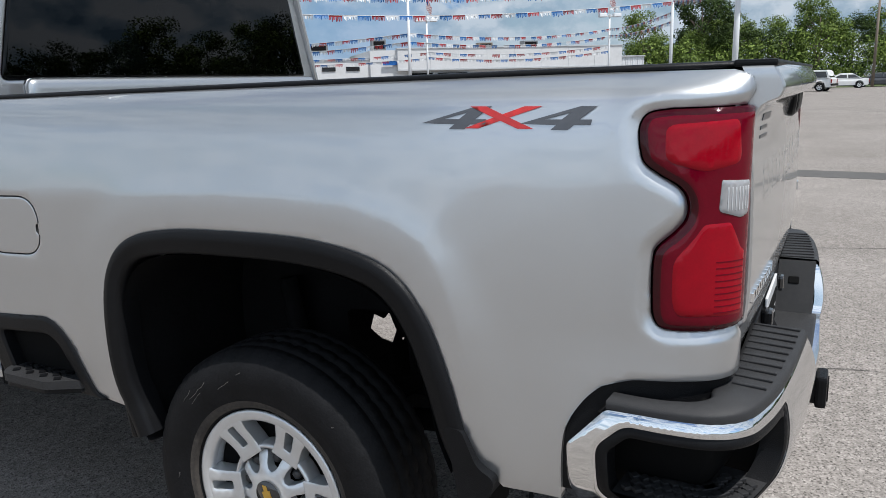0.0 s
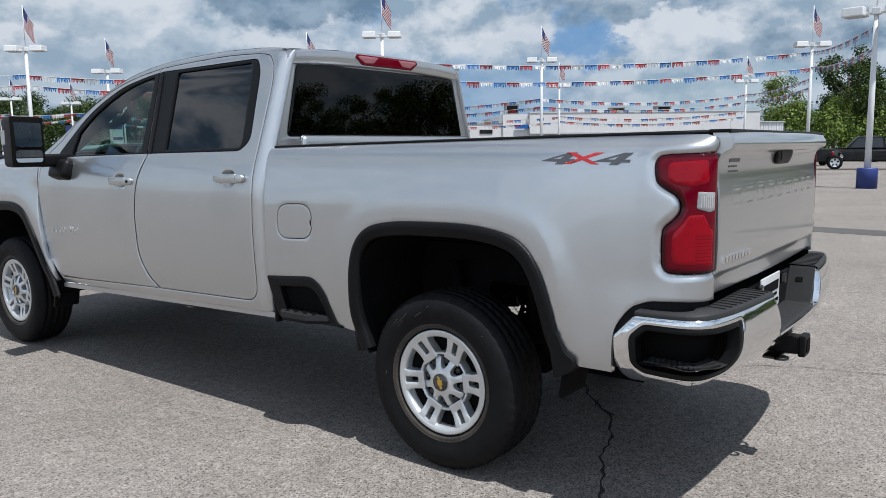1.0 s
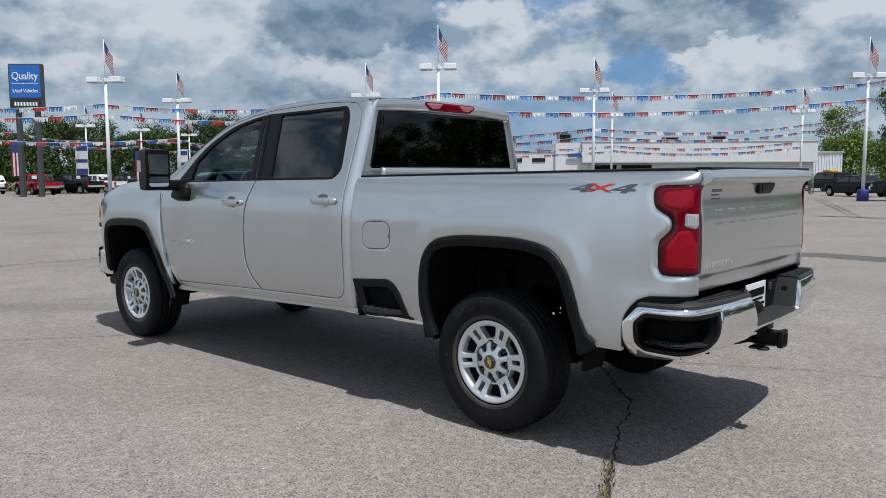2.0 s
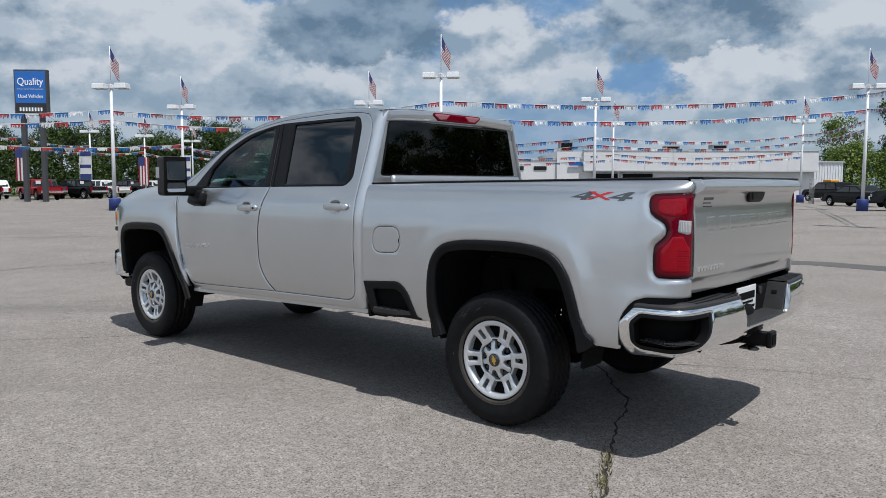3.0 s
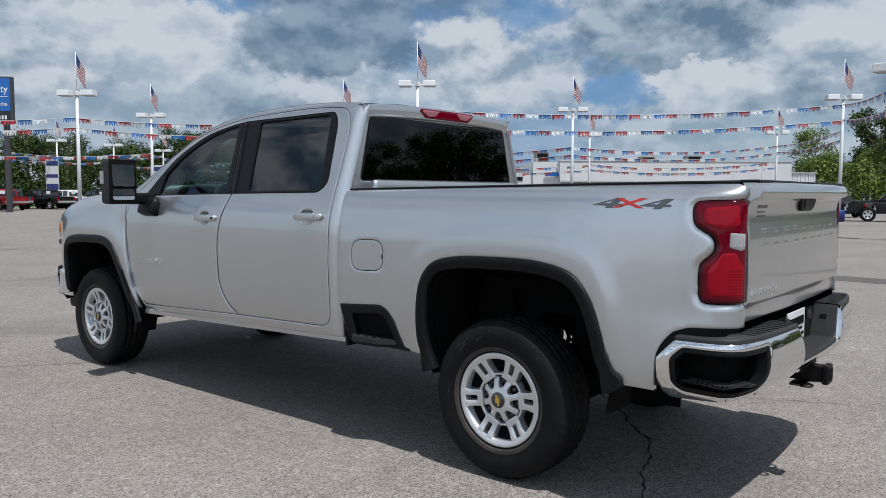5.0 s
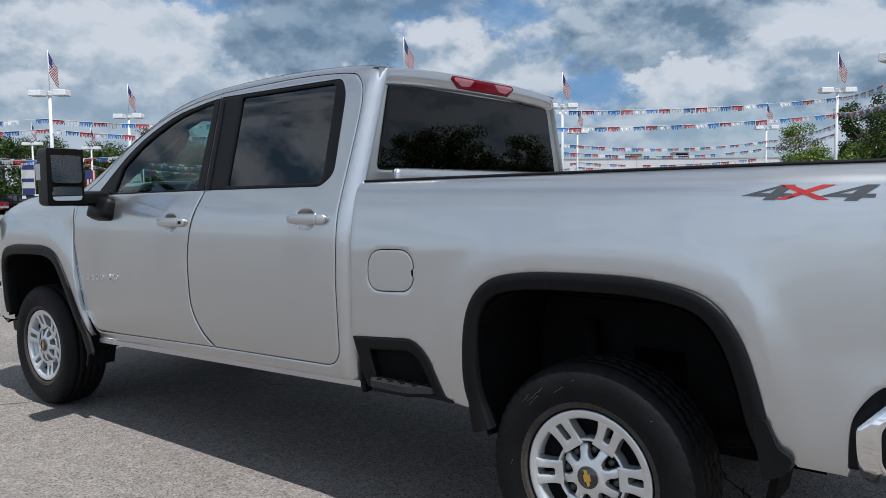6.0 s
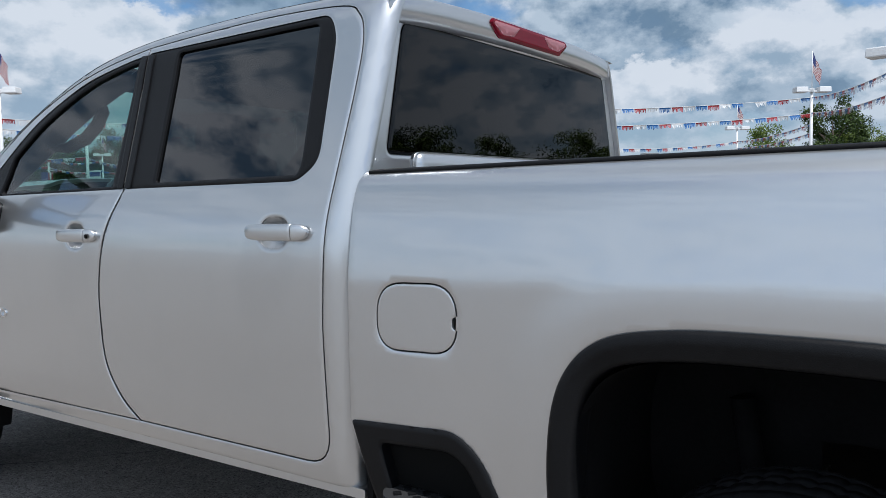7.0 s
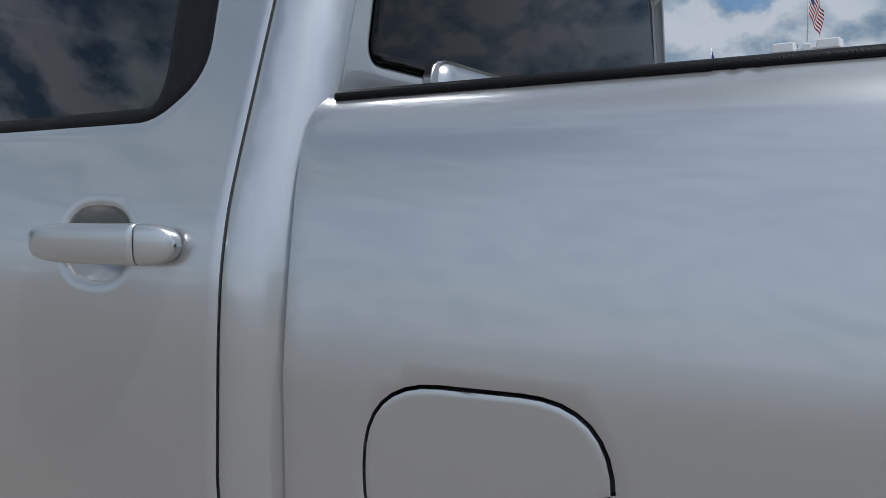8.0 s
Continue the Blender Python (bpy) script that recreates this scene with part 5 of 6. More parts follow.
for side in (-1, 1):
    rows = []
    for y in np.linspace(2.52, 3.48, 14):
        w, z = roof_edge(y)
        rows.append([(side * (w - 0.030), y, z - 0.004), (side * (w - 0.140), y, z - 0.010), (side * (w - 0.175), y - 0.03, z - 0.038), (side * (w - 0.130), y - 0.07, z - 0.055), (side * (w - 0.030), y - 0.08, z - 0.040)])
    trim = part("pillar_lining", loft(rows, flip=side < 0), "seat", truck, smooth=True)
    part("grab_handle", tube([(side * 0.70, 2.72, 1.79), (side * 0.672, 2.76, 1.765), (side * 0.665, 2.82, 1.715), (side * 0.680, 2.89, 1.660), (side * 0.715, 2.97, 1.625), (side * 0.77, 3.04, 1.630)], [0.020, 0.026, 0.028, 0.027, 0.025, 0.020]), "seat", trim, smooth=True)
part("inner_mirror", block((0, 3.02, 1.80), (0.24, 0.03, 0.07), 0.012), "gloss black", truck)

# -- towing mirrors --
for s in (-1, 1):
    mirror = part("side_mirror", block((s * 1.215, 3.165, 1.522), (0.225, 0.115, 0.325), 0.035, pose(0, 0, 0, 0, 0, s * -6), 3), "pad", truck, "black towing mirror", smooth=True)
    part("mirror_bezel", block((s * 1.215, 3.108, 1.522), (0.215, 0.012, 0.315), 0.005, pose(0, 0, 0, 0, 0, s * -6), 2), "gap", mirror, smooth=True)
    for z0, z1, tip in ((1.487, 1.664, -2.0), (1.390, 1.468, -1.0)):
        pane = rounded([(s * 1.213 - 0.089, z0, 0.025), (s * 1.213 + 0.089, z0, 0.025), (s * 1.213 + 0.089, z1, 0.025), (s * 1.213 - 0.089, z1, 0.025)], 4)
        hinge = Matrix.Translation((s * 1.213, 3.101, (z0 + z1) / 2))
        part("mirror_glass", moved(prism(pane, lambda u, v, d: (u, 3.101 + d, v), 0.0, -0.0012), hinge @ pose(0, 0, 0, tip, 0, s * -6) @ hinge.inverted()), "mirror", mirror)
    part("mirror_arm", block((s * 1.04, 3.165, 1.400), (0.24, 0.075, 0.085), 0.02, None, 2), "black", mirror, smooth=True)
    part("mirror_foot", block((s * 0.985, 3.135, 1.335), (0.11, 0.21, 0.13), 0.035, pose(0, 0, 0, 0, s * -20, 0), 2), "black", mirror, smooth=True)
    part("marker_lamp", block((s * 1.329, 3.19, 1.55), (0.006, 0.05, 0.09), 0.002), "white lens", mirror)

# -- 4X4 marks on the bed flanks --
FOUR = [(0.000, 0.012), (0.118, 0.046), (0.150, 0.046), (0.118, 0.0205), (0.142, 0.0205), (0.140, 0.010), (0.108, 0.010), (0.096, 0.0), (0.062, 0.0), (0.073, 0.010)]
FOUR_HOLE = [(0.050, 0.0205), (0.083, 0.0205), (0.100, 0.034)]
EX = [[(0.096, 0.002), (0.126, 0.002), (0.254, 0.046), (0.218, 0.046)], [(0.104, 0.046), (0.138, 0.046), (0.240, 0.002), (0.208, 0.002)]]
for flip in (False, True):
    for shape, hole, mat, lift in ((FOUR, FOUR_HOLE, "decal grey", 0.0012), (EX[0], None, "decal red", 0.0012), (EX[1], None, "decal red", 0.0016), ([(u + 0.212, v) for u, v in FOUR], [(u + 0.212, v) for u, v in FOUR_HOLE], "decal grey", 0.0020)):
        place_u = (lambda u, v: (-0.508 - u, 1.385 + v - 0.004 * (u / 0.36))) if not flip else (lambda u, v: (-0.535 - 0.36 + u, 1.385 + v))
        part("four_by_four_mark", panel_mesh([place_u(*p) for p in shape], lambda u, v, d: on_bed(u, v, d - lift), [[place_u(*p) for p in hole]] if hole else [], 0.03, 0.0005, 0.0, 0, flip=flip), mat, truck, "grey and red 4X4 decal")

# -- wheels --
def tyre_mesh():
    prof = [(0.238, -0.100), (0.258, -0.120), (0.262, -0.1235), (0.266, -0.1225), (0.300, -0.135), (0.335, -0.1385), (0.362, -0.1365), (0.382, -0.129), (0.398, -0.117), (0.4075, -0.104)]
    for x, r in ((-0.094, 0.4135), (-0.076, 0.4155), (-0.074, 0.408), (-0.066, 0.408), (-0.064, 0.417), (-0.026, 0.4175), (-0.024, 0.408), (-0.016, 0.408), (-0.014, 0.418)):
        prof.append((r, x))
    prof = [(0.232 + (r - 0.238) * (0.405 - 0.232) / (0.418 - 0.238), x) for r, x in prof]
    prof += [(r, -x) for r, x in prof[::-1]]
    n = 192
    bm = revolve(prof, n)
    bm.verts.ensure_lookup_table()
    # cut the shoulders and ribs into lugs
    for i, (r, x) in enumerate(prof):
        for k in range(n):
            v = bm.verts[i * n + k]
            cut = 0.0
            if 0.09 < abs(x) < 0.118 and r > 0.38 and (k + (0 if x < 0 else 2)) % 4 == 0:
                cut = 0.0045
            elif r > 0.404 and abs(x) < 0.10 and (k + int(abs(x) * 90)) % 4 == 0:
                cut = 0.006
            if cut:
                v.co.y *= 1 - cut / r
                v.co.z *= 1 - cut / r
    return bm


def rim_parts(wheel):
    rim = part("rim", revolve([(0.226, 0.10), (0.212, 0.08), (0.205, 0.0), (0.212, -0.085), (0.234, -0.104), (0.2385, -0.110), (0.237, -0.1155), (0.231, -0.1165), (0.213, -0.1130), (0.207, -0.108), (0.205, -0.090)], 64), "alloy", wheel, "silver alloy rim with paired spokes")
    # six pairs of spokes, each with a slot between its two
    pair = rounded([(-0.043, 0.108, 0), (0.043, 0.108, 0), (0.041, 0.150, 0.02), (0.046, 0.192, 0.02), (0.062, 0.229, 0), (-0.062, 0.229, 0), (-0.046, 0.192, 0.02), (-0.041, 0.150, 0.02)], 4)
    slot = rounded([(-0.0125, 0.142, 0.007), (0.0125, 0.142, 0.007), (0.0138, 0.205, 0.007), (-0.0138, 0.205, 0.007)], 4)
    for k in range(6):
        m = pose(0, 0, 0, 60 * k + 28, 0, 0)
        part("spoke", panel_mesh(pair, lambda u, v, d: m @ Vector((-0.1130 + 0.016 * smoothstep(0.215, 0.13, v) + d, u, v)), [slot], 0.014, 0.048, 0.0022, 0.0035), "alloy", wheel)
    part("hub_face", revolve([(0.134, -0.045), (0.134, -0.088), (0.131, -0.0945), (0.1245, -0.0945), (0.1225, -0.070)], 48), "alloy", wheel, smooth=True)
    part("brake_disc", revolve([(0.19, 0.02), (0.19, -0.005), (0.08, -0.005), (0.06, -0.03)], 40), "steel", wheel)
    # dark discs added behind spokes and hub notches, standing in for their shade
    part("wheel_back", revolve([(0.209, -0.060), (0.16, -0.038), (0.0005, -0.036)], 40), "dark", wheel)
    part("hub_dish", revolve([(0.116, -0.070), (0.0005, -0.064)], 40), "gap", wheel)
    ring = []
    for k in range(8):
        a0 = radians(45 * k + 10)
        for turn, rad in ((-20, 0.114), (-16, 0.114), (-13.8, 0.108), (-13.2, 0.097), (-12.8, 0.083), (-9.0, 0.069), (0, 0.063), (9.0, 0.069), (12.8, 0.083), (13.2, 0.097), (13.8, 0.108), (16, 0.114)):
            a = a0 + radians(turn)
            ring.append((-rad * math.sin(a), rad * math.cos(a)))

    def on_hub(u, v, d):
        r2 = (u * u + v * v) / 0.114 ** 2
        return (-0.114 + 0.028 * r2 ** 1.3 + d, u, v)

    cap = part("hub_cap", panel_mesh(ring, on_hub, [], 0.016, 0.030, 0.003, 0.004), "alloy", wheel, "domed silver hub cap with eight notches")
    part("cap_disc", revolve([(0.040, -0.1165), (0.038, -0.119), (0.0005, -0.1195)], 32), "gloss black", cap, smooth=True)
    cross = [(-0.030, -0.006), (-0.012, -0.006), (-0.012, -0.013), (0.012, -0.013), (0.012, -0.006), (0.030, -0.006), (0.026, 0.006), (0.012, 0.006), (0.012, 0.013), (-0.012, 0.013), (-0.012, 0.006), (-0.026, 0.006)]
    part("cap_emblem", moved(prism(cross, lambda u, v, d: (-0.1195 - d, u, v), 0.0, 0.002), pose(0, 0, 0, 78, 0, 0)), "gold", cap)
    for k in range(8):
        m = pose(0, 0, 0, 45 * k + 10, 0, 0)
        part("lug_nut", moved(revolve([(0.014, 0.0), (0.013, -0.018), (0.006, -0.021), (0.0005, -0.021)], 6), m @ Matrix.Translation((-0.066, 0, 0.094))), "nut", wheel)


wheel = new("wheel")
wheel.parent = truck
part("tyre", tyre_mesh(), "rubber", wheel, "black all-terrain tyre", smooth=False)
rim_parts(wheel)
part("mud_ring", revolve([(0.246, -0.1165), (0.2515, -0.1205), (0.2557, -0.1242), (0.2596, -0.1232), (0.268, -0.1264)], 64), "dried mud", wheel, "brown dried mud on the bead", smooth=True)
rng_tyre = random.Random(8)
for a, r0, turn, length in ((-3, 0.350, -40, 0.05), (-33, 0.335, -78, 0.085), (-36, 0.322, -72, 0.055), (-15, 0.318, -60, 0.05), (-40, 0.345, -70, 0.05), (48, 0.35, -10, 0.03), (-74, 0.372, -88, 0.06), (-86, 0.30, 60, 0.02)):
    line = []
    for i in range(6):
        q = (i / 5 - 0.5) * length
        v, w = q * math.sin(radians(turn)) + rng_tyre.uniform(-1, 1) * 0.002, r0 + q * math.cos(radians(turn)) * 0.5 + rng_tyre.uniform(-1, 1) * 0.002
        line.append(pose(0, 0, 0, a, 0, 0) @ Vector((-0.1379 + 0.45 * max(0.0, w - 0.345), v, w)))
    part("scuff", tube([tuple(q) for q in line], 0.0009), "scuff", wheel, "pale scuff on the side wall")
wheel.matrix_basis = pose(-0.845, -0.008, TYRE_R + 0.006, -4, 0, 0)
for x, y, turn, spin in ((-0.845, WHEELBASE, 0, 17), (0.845, 0, 180, 40), (0.845, WHEELBASE, 180, 5)):
    copy_thing(wheel, pose(x, y, TYRE_R + 0.006, 0, 0, turn) @ pose(0, 0, 0, spin, 0, 0))

# ---- ground ----
ground = part("ground", block((40, 30, -0.25), (1400, 1400, 0.5)), "asphalt")
tagged(ground, "worn pale asphalt car lot with cracks and stains", "ground", kind="structure")


def crack(points, width, label, jitter=0.02, seed=1):
    """An open joint: a thin dark ragged strip just above the asphalt."""
    rnd = random.Random(seed)
    line = []
    for a, b in zip(points, points[1:]):
        n = max(2, int(math.dist(a, b) / 0.05))
        line += [(a[0] + (b[0] - a[0]) * k / n, a[1] + (b[1] - a[1]) * k / n) for k in range(n)]
    line.append(points[-1])
    rows, drift = [], 0.0
    for i, (x, y) in enumerate(line):
        (xa, ya), (xb, yb) = line[max(i - 1, 0)], line[min(i + 1, len(line) - 1)]
        d = math.hypot(xb - xa, yb - ya) + 1e-6
        nx, ny = -(yb - ya) / d, (xb - xa) / d
        drift = 0.8 * drift + rnd.uniform(-jitter, jitter)
        w = width * rnd.uniform(0.15, 1.0) * 0.5
        rows.append([(x + nx * (drift - w), y + ny * (drift - w), 0.0035), (x + nx * (drift + w), y + ny * (drift + w), 0.0035)])
    ob = part("ground_crack", loft(rows, smooth=False), "crack", ground)
    return line


MAIN = [(2.6, 1.9), (1.5, 1.0), (0.73, 0.21), (0.23, -0.20), (0.12, -0.34), (-0.16, -0.47), (-0.42, -0.53), (-0.84, -0.72), (-1.16, -0.87), (-1.43, -1.0), (-2.4, -1.35), (-4.2, -2.1)]
crack(MAIN, 0.026, "", 0.018, 3)
crack([(0.12, -0.34), (0.16, -0.20), (0.32, -0.16)], 0.02, "", 0.03, 8)
crack([(-4.5, 6.9), (-1.97, 4.90), (-1.39, 4.47), (-0.9, 4.1), (0.3, 3.2), (1.2, 1.0), (1.27, -0.10), (1.67, -0.95), (1.80, -1.6), (1.9, -3.5)], 0.010, "", 0.012, 5)
crack([(-3.0, 13.5), (0.16, 11.04), (2.04, 10.98), (6.0, 9.2), (10.6, 8.0)], 0.035, "", 0.05, 11)
crack([(4.0, 1.6), (4.40, -0.14), (4.73, -1.0), (5.6, -4.0)], 0.012, "", 0.015, 12)
crack([(8.0, 20.0), (14.0, 15.0), (24.0, 9.0), (34, 6)], 0.05, "", 0.08, 14)
crack([(-2.0, 22.0), (5.0, 18.0), (12.0, 15.5)], 0.05, "", 0.08, 15)
tar = [(9.6, 3.0), (10.3, 3.1), (10.9, 1.2), (10.6, -1.4), (10.2, -5.0), (9.5, -5.0), (9.8, -1.0), (10.1, 1.2)]
part("tar_strip", prism(tar, lambda u, v, d: (u, v, d), 0.0, 0.004), "tar", ground)
# weeds along the open joint
rnd = random.Random(4)
bm = bmesh.new()
for k in range(300):
    t = rnd.random() ** 0.8
    i = 7 + t * 3.2
    a, b = MAIN[min(int(i), 10)], MAIN[min(int(i) + 1, 11)]
    f = i - int(i)
    x, y = a[0] + (b[0] - a[0]) * f + rnd.gauss(0, 0.022), a[1] + (b[1] - a[1]) * f + rnd.gauss(0, 0.022)
    h, az, w = rnd.uniform(0.012, 0.045), rnd.uniform(0, 6.3), rnd.uniform(0.002, 0.005)
    tip = (x + 0.6 * h * math.cos(az), y + 0.6 * h * math.sin(az), h)
    bm.faces.new([bm.verts.new(p) for p in ((x - w * math.sin(az), y + w * math.cos(az), 0.001), (x + w * math.sin(az), y - w * math.cos(az), 0.001), tip)])
tagged(part("weeds", bm, "weed"), "dry low weeds growing in the asphalt crack", "weeds", kind="stuff")

# ---- the car lot: lamp posts, flags, pennants ----
def flag_parts(owner, foot, tall=2.3, fly=1.45, hoist=0.98, turn=0.0, name="flag"):
    """A staff with a striped flag that droops along it; all under owner."""
    part("flag_staff", tube([foot, (foot[0], foot[1], foot[2] + tall)], 0.022, 8), "white metal", owner)
    slots = ["flag red", "flag white", "flag blue"]
    bm = bmesh.new()
    cols, rows = 13, 13
    top = Vector((foot[0], foot[1], foot[2] + tall - 0.04))
    side = Vector((math.cos(turn), math.sin(turn), 0))
    grid = []
    for j in range(rows + 1):
        h = hoist * j / rows
        line = []
        for i in range(cols + 1):
            f = fly * i / cols
            fold = 0.07 * math.sin(f * 9 + h * 4) * (f / fly)
            p = top + side * (0.02 + f * 0.33 - 0.04 * h) + Vector((0, 0, -h * (1 - 0.1 * f) - f * 0.82 + 0.10 * f * f))
            line.append(bm.verts.new(p + side.cross(Vector((0, 0, 1))) * fold))
        grid.append(line)
    for j in range(rows):
        for i in range(cols):
            face = bm.faces.new((grid[j][i], grid[j][i + 1], grid[j + 1][i + 1], grid[j + 1][i]))
            face.material_index = 2 if (j < 7 and i < 5) else j % 2
            face.smooth = True
    part(name, bm, slots, owner, "red and white striped flag with a blue canton")


def lamp_post(x, y, tall, turn=0.0, arms=2, flag=True, base=True, flag_turn=-0.9):
    lamp = empty("lamp_post", "white steel car lot lamp post with boxy heads and a flag", "lamp post", "lot lamp posts")
    lamp.location = (x, y, 0)
    part("pole", tube([(0, 0, 0.5), (0, 0, tall * 0.5), (0, 0, tall)], [0.105, 0.095, 0.075], 10), "white metal", lamp)
    if base:
        part("base", moved(revolve([(0.0005, 0), (0.31, 0), (0.31, 0.62), (0.29, 0.66), (0.0005, 0.66)], 20), pose(0, 0, 0, 0, -90, 0)), "blue base", lamp, "dark blue painted concrete base")
    for k in range(arms):
        a = turn + 2 * math.pi * k / arms
        m = Matrix.Translation((0, 0, tall)) @ pose(0, 0, 0, 0, 0, math.degrees(a))
        part("arm", moved(block((0.18, 0, 0.02), (0.36, 0.09, 0.09), 0.015), m), "white metal", lamp)
        head = part("lamp_head", moved(block((0.63, 0, 0.10), (0.66, 0.60, 0.29), 0.035, None, 2, (0.94, 0.9)), m), "white metal", lamp, smooth=False)
        part("lamp_lens", moved(block((0.63, 0, -0.050), (0.54, 0.48, 0.02), 0.006), m), "grey trim", head)
    part("pole_cap", block((0, 0, tall + 0.07), (0.24, 0.24, 0.22), 0.03), "white metal", lamp)
    if flag:
        flag_parts(lamp, (0, 0, tall + 0.15), 2.05, turn=flag_turn)
    return lamp


# x, y, height of the heads
LAMPS = {
    "one": (15.2, 38.0, 6.55), "two": (24.3, 46.5, 6.7), "three": (25.9, 23.9, 7.0), "four": (31.4, 35.1, 6.78), "mid": (40.2, 23.0, 6.9),
    "small": (60.1, 32.5, 7.0), "right": (44.2, 7.95, 6.92), "five": (65.3, 17.4, 6.8), "near": (24.4, 2.0, 5.47), "far_a": (32.8, 79.4, 6.9),
    "far_b": (38.6, 78.8, 6.7), "far_c": (47.5, 83.8, 6.7), "far_d": (23.5, 71.9, 6.6),
}
for key, (x, y, z) in LAMPS.items():
    lamp_post(x, y, z, turn=radians(-100 if key == "near" else 125), base=key not in ("far_a", "far_b", "far_c", "far_d"), flag_turn=-0.9)

# hanging banners on the far posts
for x, y, z, marks in ((31.9, 78.6, 3.4, True), (38.0, 78.0, 3.0, False), (22.9, 71.2, 3.3, False), (45.8, 82.6, 3.3, True)):
    banner = empty("post_banner", "upright banner hanging on a lot post", "banner", "post banners")
    banner.location = (x, y, z)
    m = pose(0, 0, 0, 0, 0, -49)
    if marks:
        cloth = part("cloth", moved(block((0, 0, 0), (1.3, 0.03, 3.2), 0.01), m), "flag white", banner)
        for zz, tall in ((1.2, 0.5), (-0.1, 0.35), (-1.2, 0.6)):
            part("print_band", moved(block((0, -0.02, zz), (1.2, 0.02, tall)), m), "flag blue", cloth)
    else:
        for k in range(7):
            part("stripe", moved(block((-0.48 + 0.16 * k, 0, -0.1), (0.16, 0.03, 3.0)), m), "flag red" if k % 2 == 0 else "flag white", banner)
        part("canton", moved(block((-0.24, -0.02, 0.95), (0.64, 0.03, 0.95)), m), "flag blue", banner)
    part("hanger", moved(block((0.35, 0, 1.62), (0.9, 0.04, 0.04)), m), "white metal", banner)


def fringe_mesh(mat, seed):
    """One coloured fringe panel, hanging from z = 0, along x."""
    rnd = random.Random(seed)
    bm = bmesh.new()
    a = [bm.verts.new((-0.33 + 0.66 * k / 10, 0, 0.0)) for k in range(11)]
    b = [bm.verts.new((-0.33 + 0.66 * k / 10, 0.0, -0.09)) for k in range(11)]
    for k in range(10):
        bm.faces.new((a[k], b[k], b[k + 1], a[k + 1]))
        x = -0.33 + 0.66 * (k + 0.5) / 10
        drop, lean, sway = rnd.uniform(0.22, 0.34), rnd.uniform(-0.03, 0.03), rnd.uniform(-0.06, 0.06)
        w = 0.024
        top = [bm.verts.new((x - w, 0.002, -0.085)), bm.verts.new((x + w, 0.002, -0.085))]
        low = [bm.verts.new((x + lean + w * 0.8, sway, -drop)), bm.verts.new((x + lean - w * 0.8, sway, -drop))]
        bm.faces.new(top + low)
    mesh = bpy.data.meshes.new("fringe")
    bm.to_mesh(mesh)
    bm.free()
    mesh.materials.append(M[mat])
    return mesh


FRINGES = [[fringe_mesh(m, 3 * i + j) for j in range(3)] for i, m in enumerate(("fringe blue", "fringe red", "fringe white"))]


def pennants(a, b, sag, seed=0, size=1.0):
    """A sagging cord from a to b with fringe panels in blue, red and white."""
    rnd = random.Random(seed)
    a, b = Vector(a), Vector(b)
    thing = empty("pennant_string", "string of blue, red and silver fringe pennants between posts", "pennants", "pennant strings")

    def at(t):
        return a.lerp(b, t) + Vector((0, 0, -4 * sag * t * (1 - t)))

    part("cord", tube([at(k / 24) for k in range(25)], 0.012, 5), "flag white", thing)
    count = max(4, int((b - a).length / (0.70 * size)))
    yaw = math.atan2(b.y - a.y, b.x - a.x)
    for k in range(count):
        t = (k + 0.5) / count
        if rnd.random() < 0.04:
            continue
        slope = (at(t + 0.01) - at(t - 0.01))
        ob = new("fringe", FRINGES[(k + seed) % 3][rnd.randrange(3)])
        ob.parent = thing
        ob.matrix_basis = Matrix.Translation(at(t)) @ pose(0, 0, 0, rnd.uniform(-14, 14), -math.degrees(math.atan2(slope.z, math.hypot(slope.x, slope.y))), math.degrees(yaw)) @ Matrix.Diagonal((size, 1, rnd.uniform(0.68, 0.92), 1))
    return thing


def on(key, z):
    x, y, _ = LAMPS[key]
    return (x, y, z)


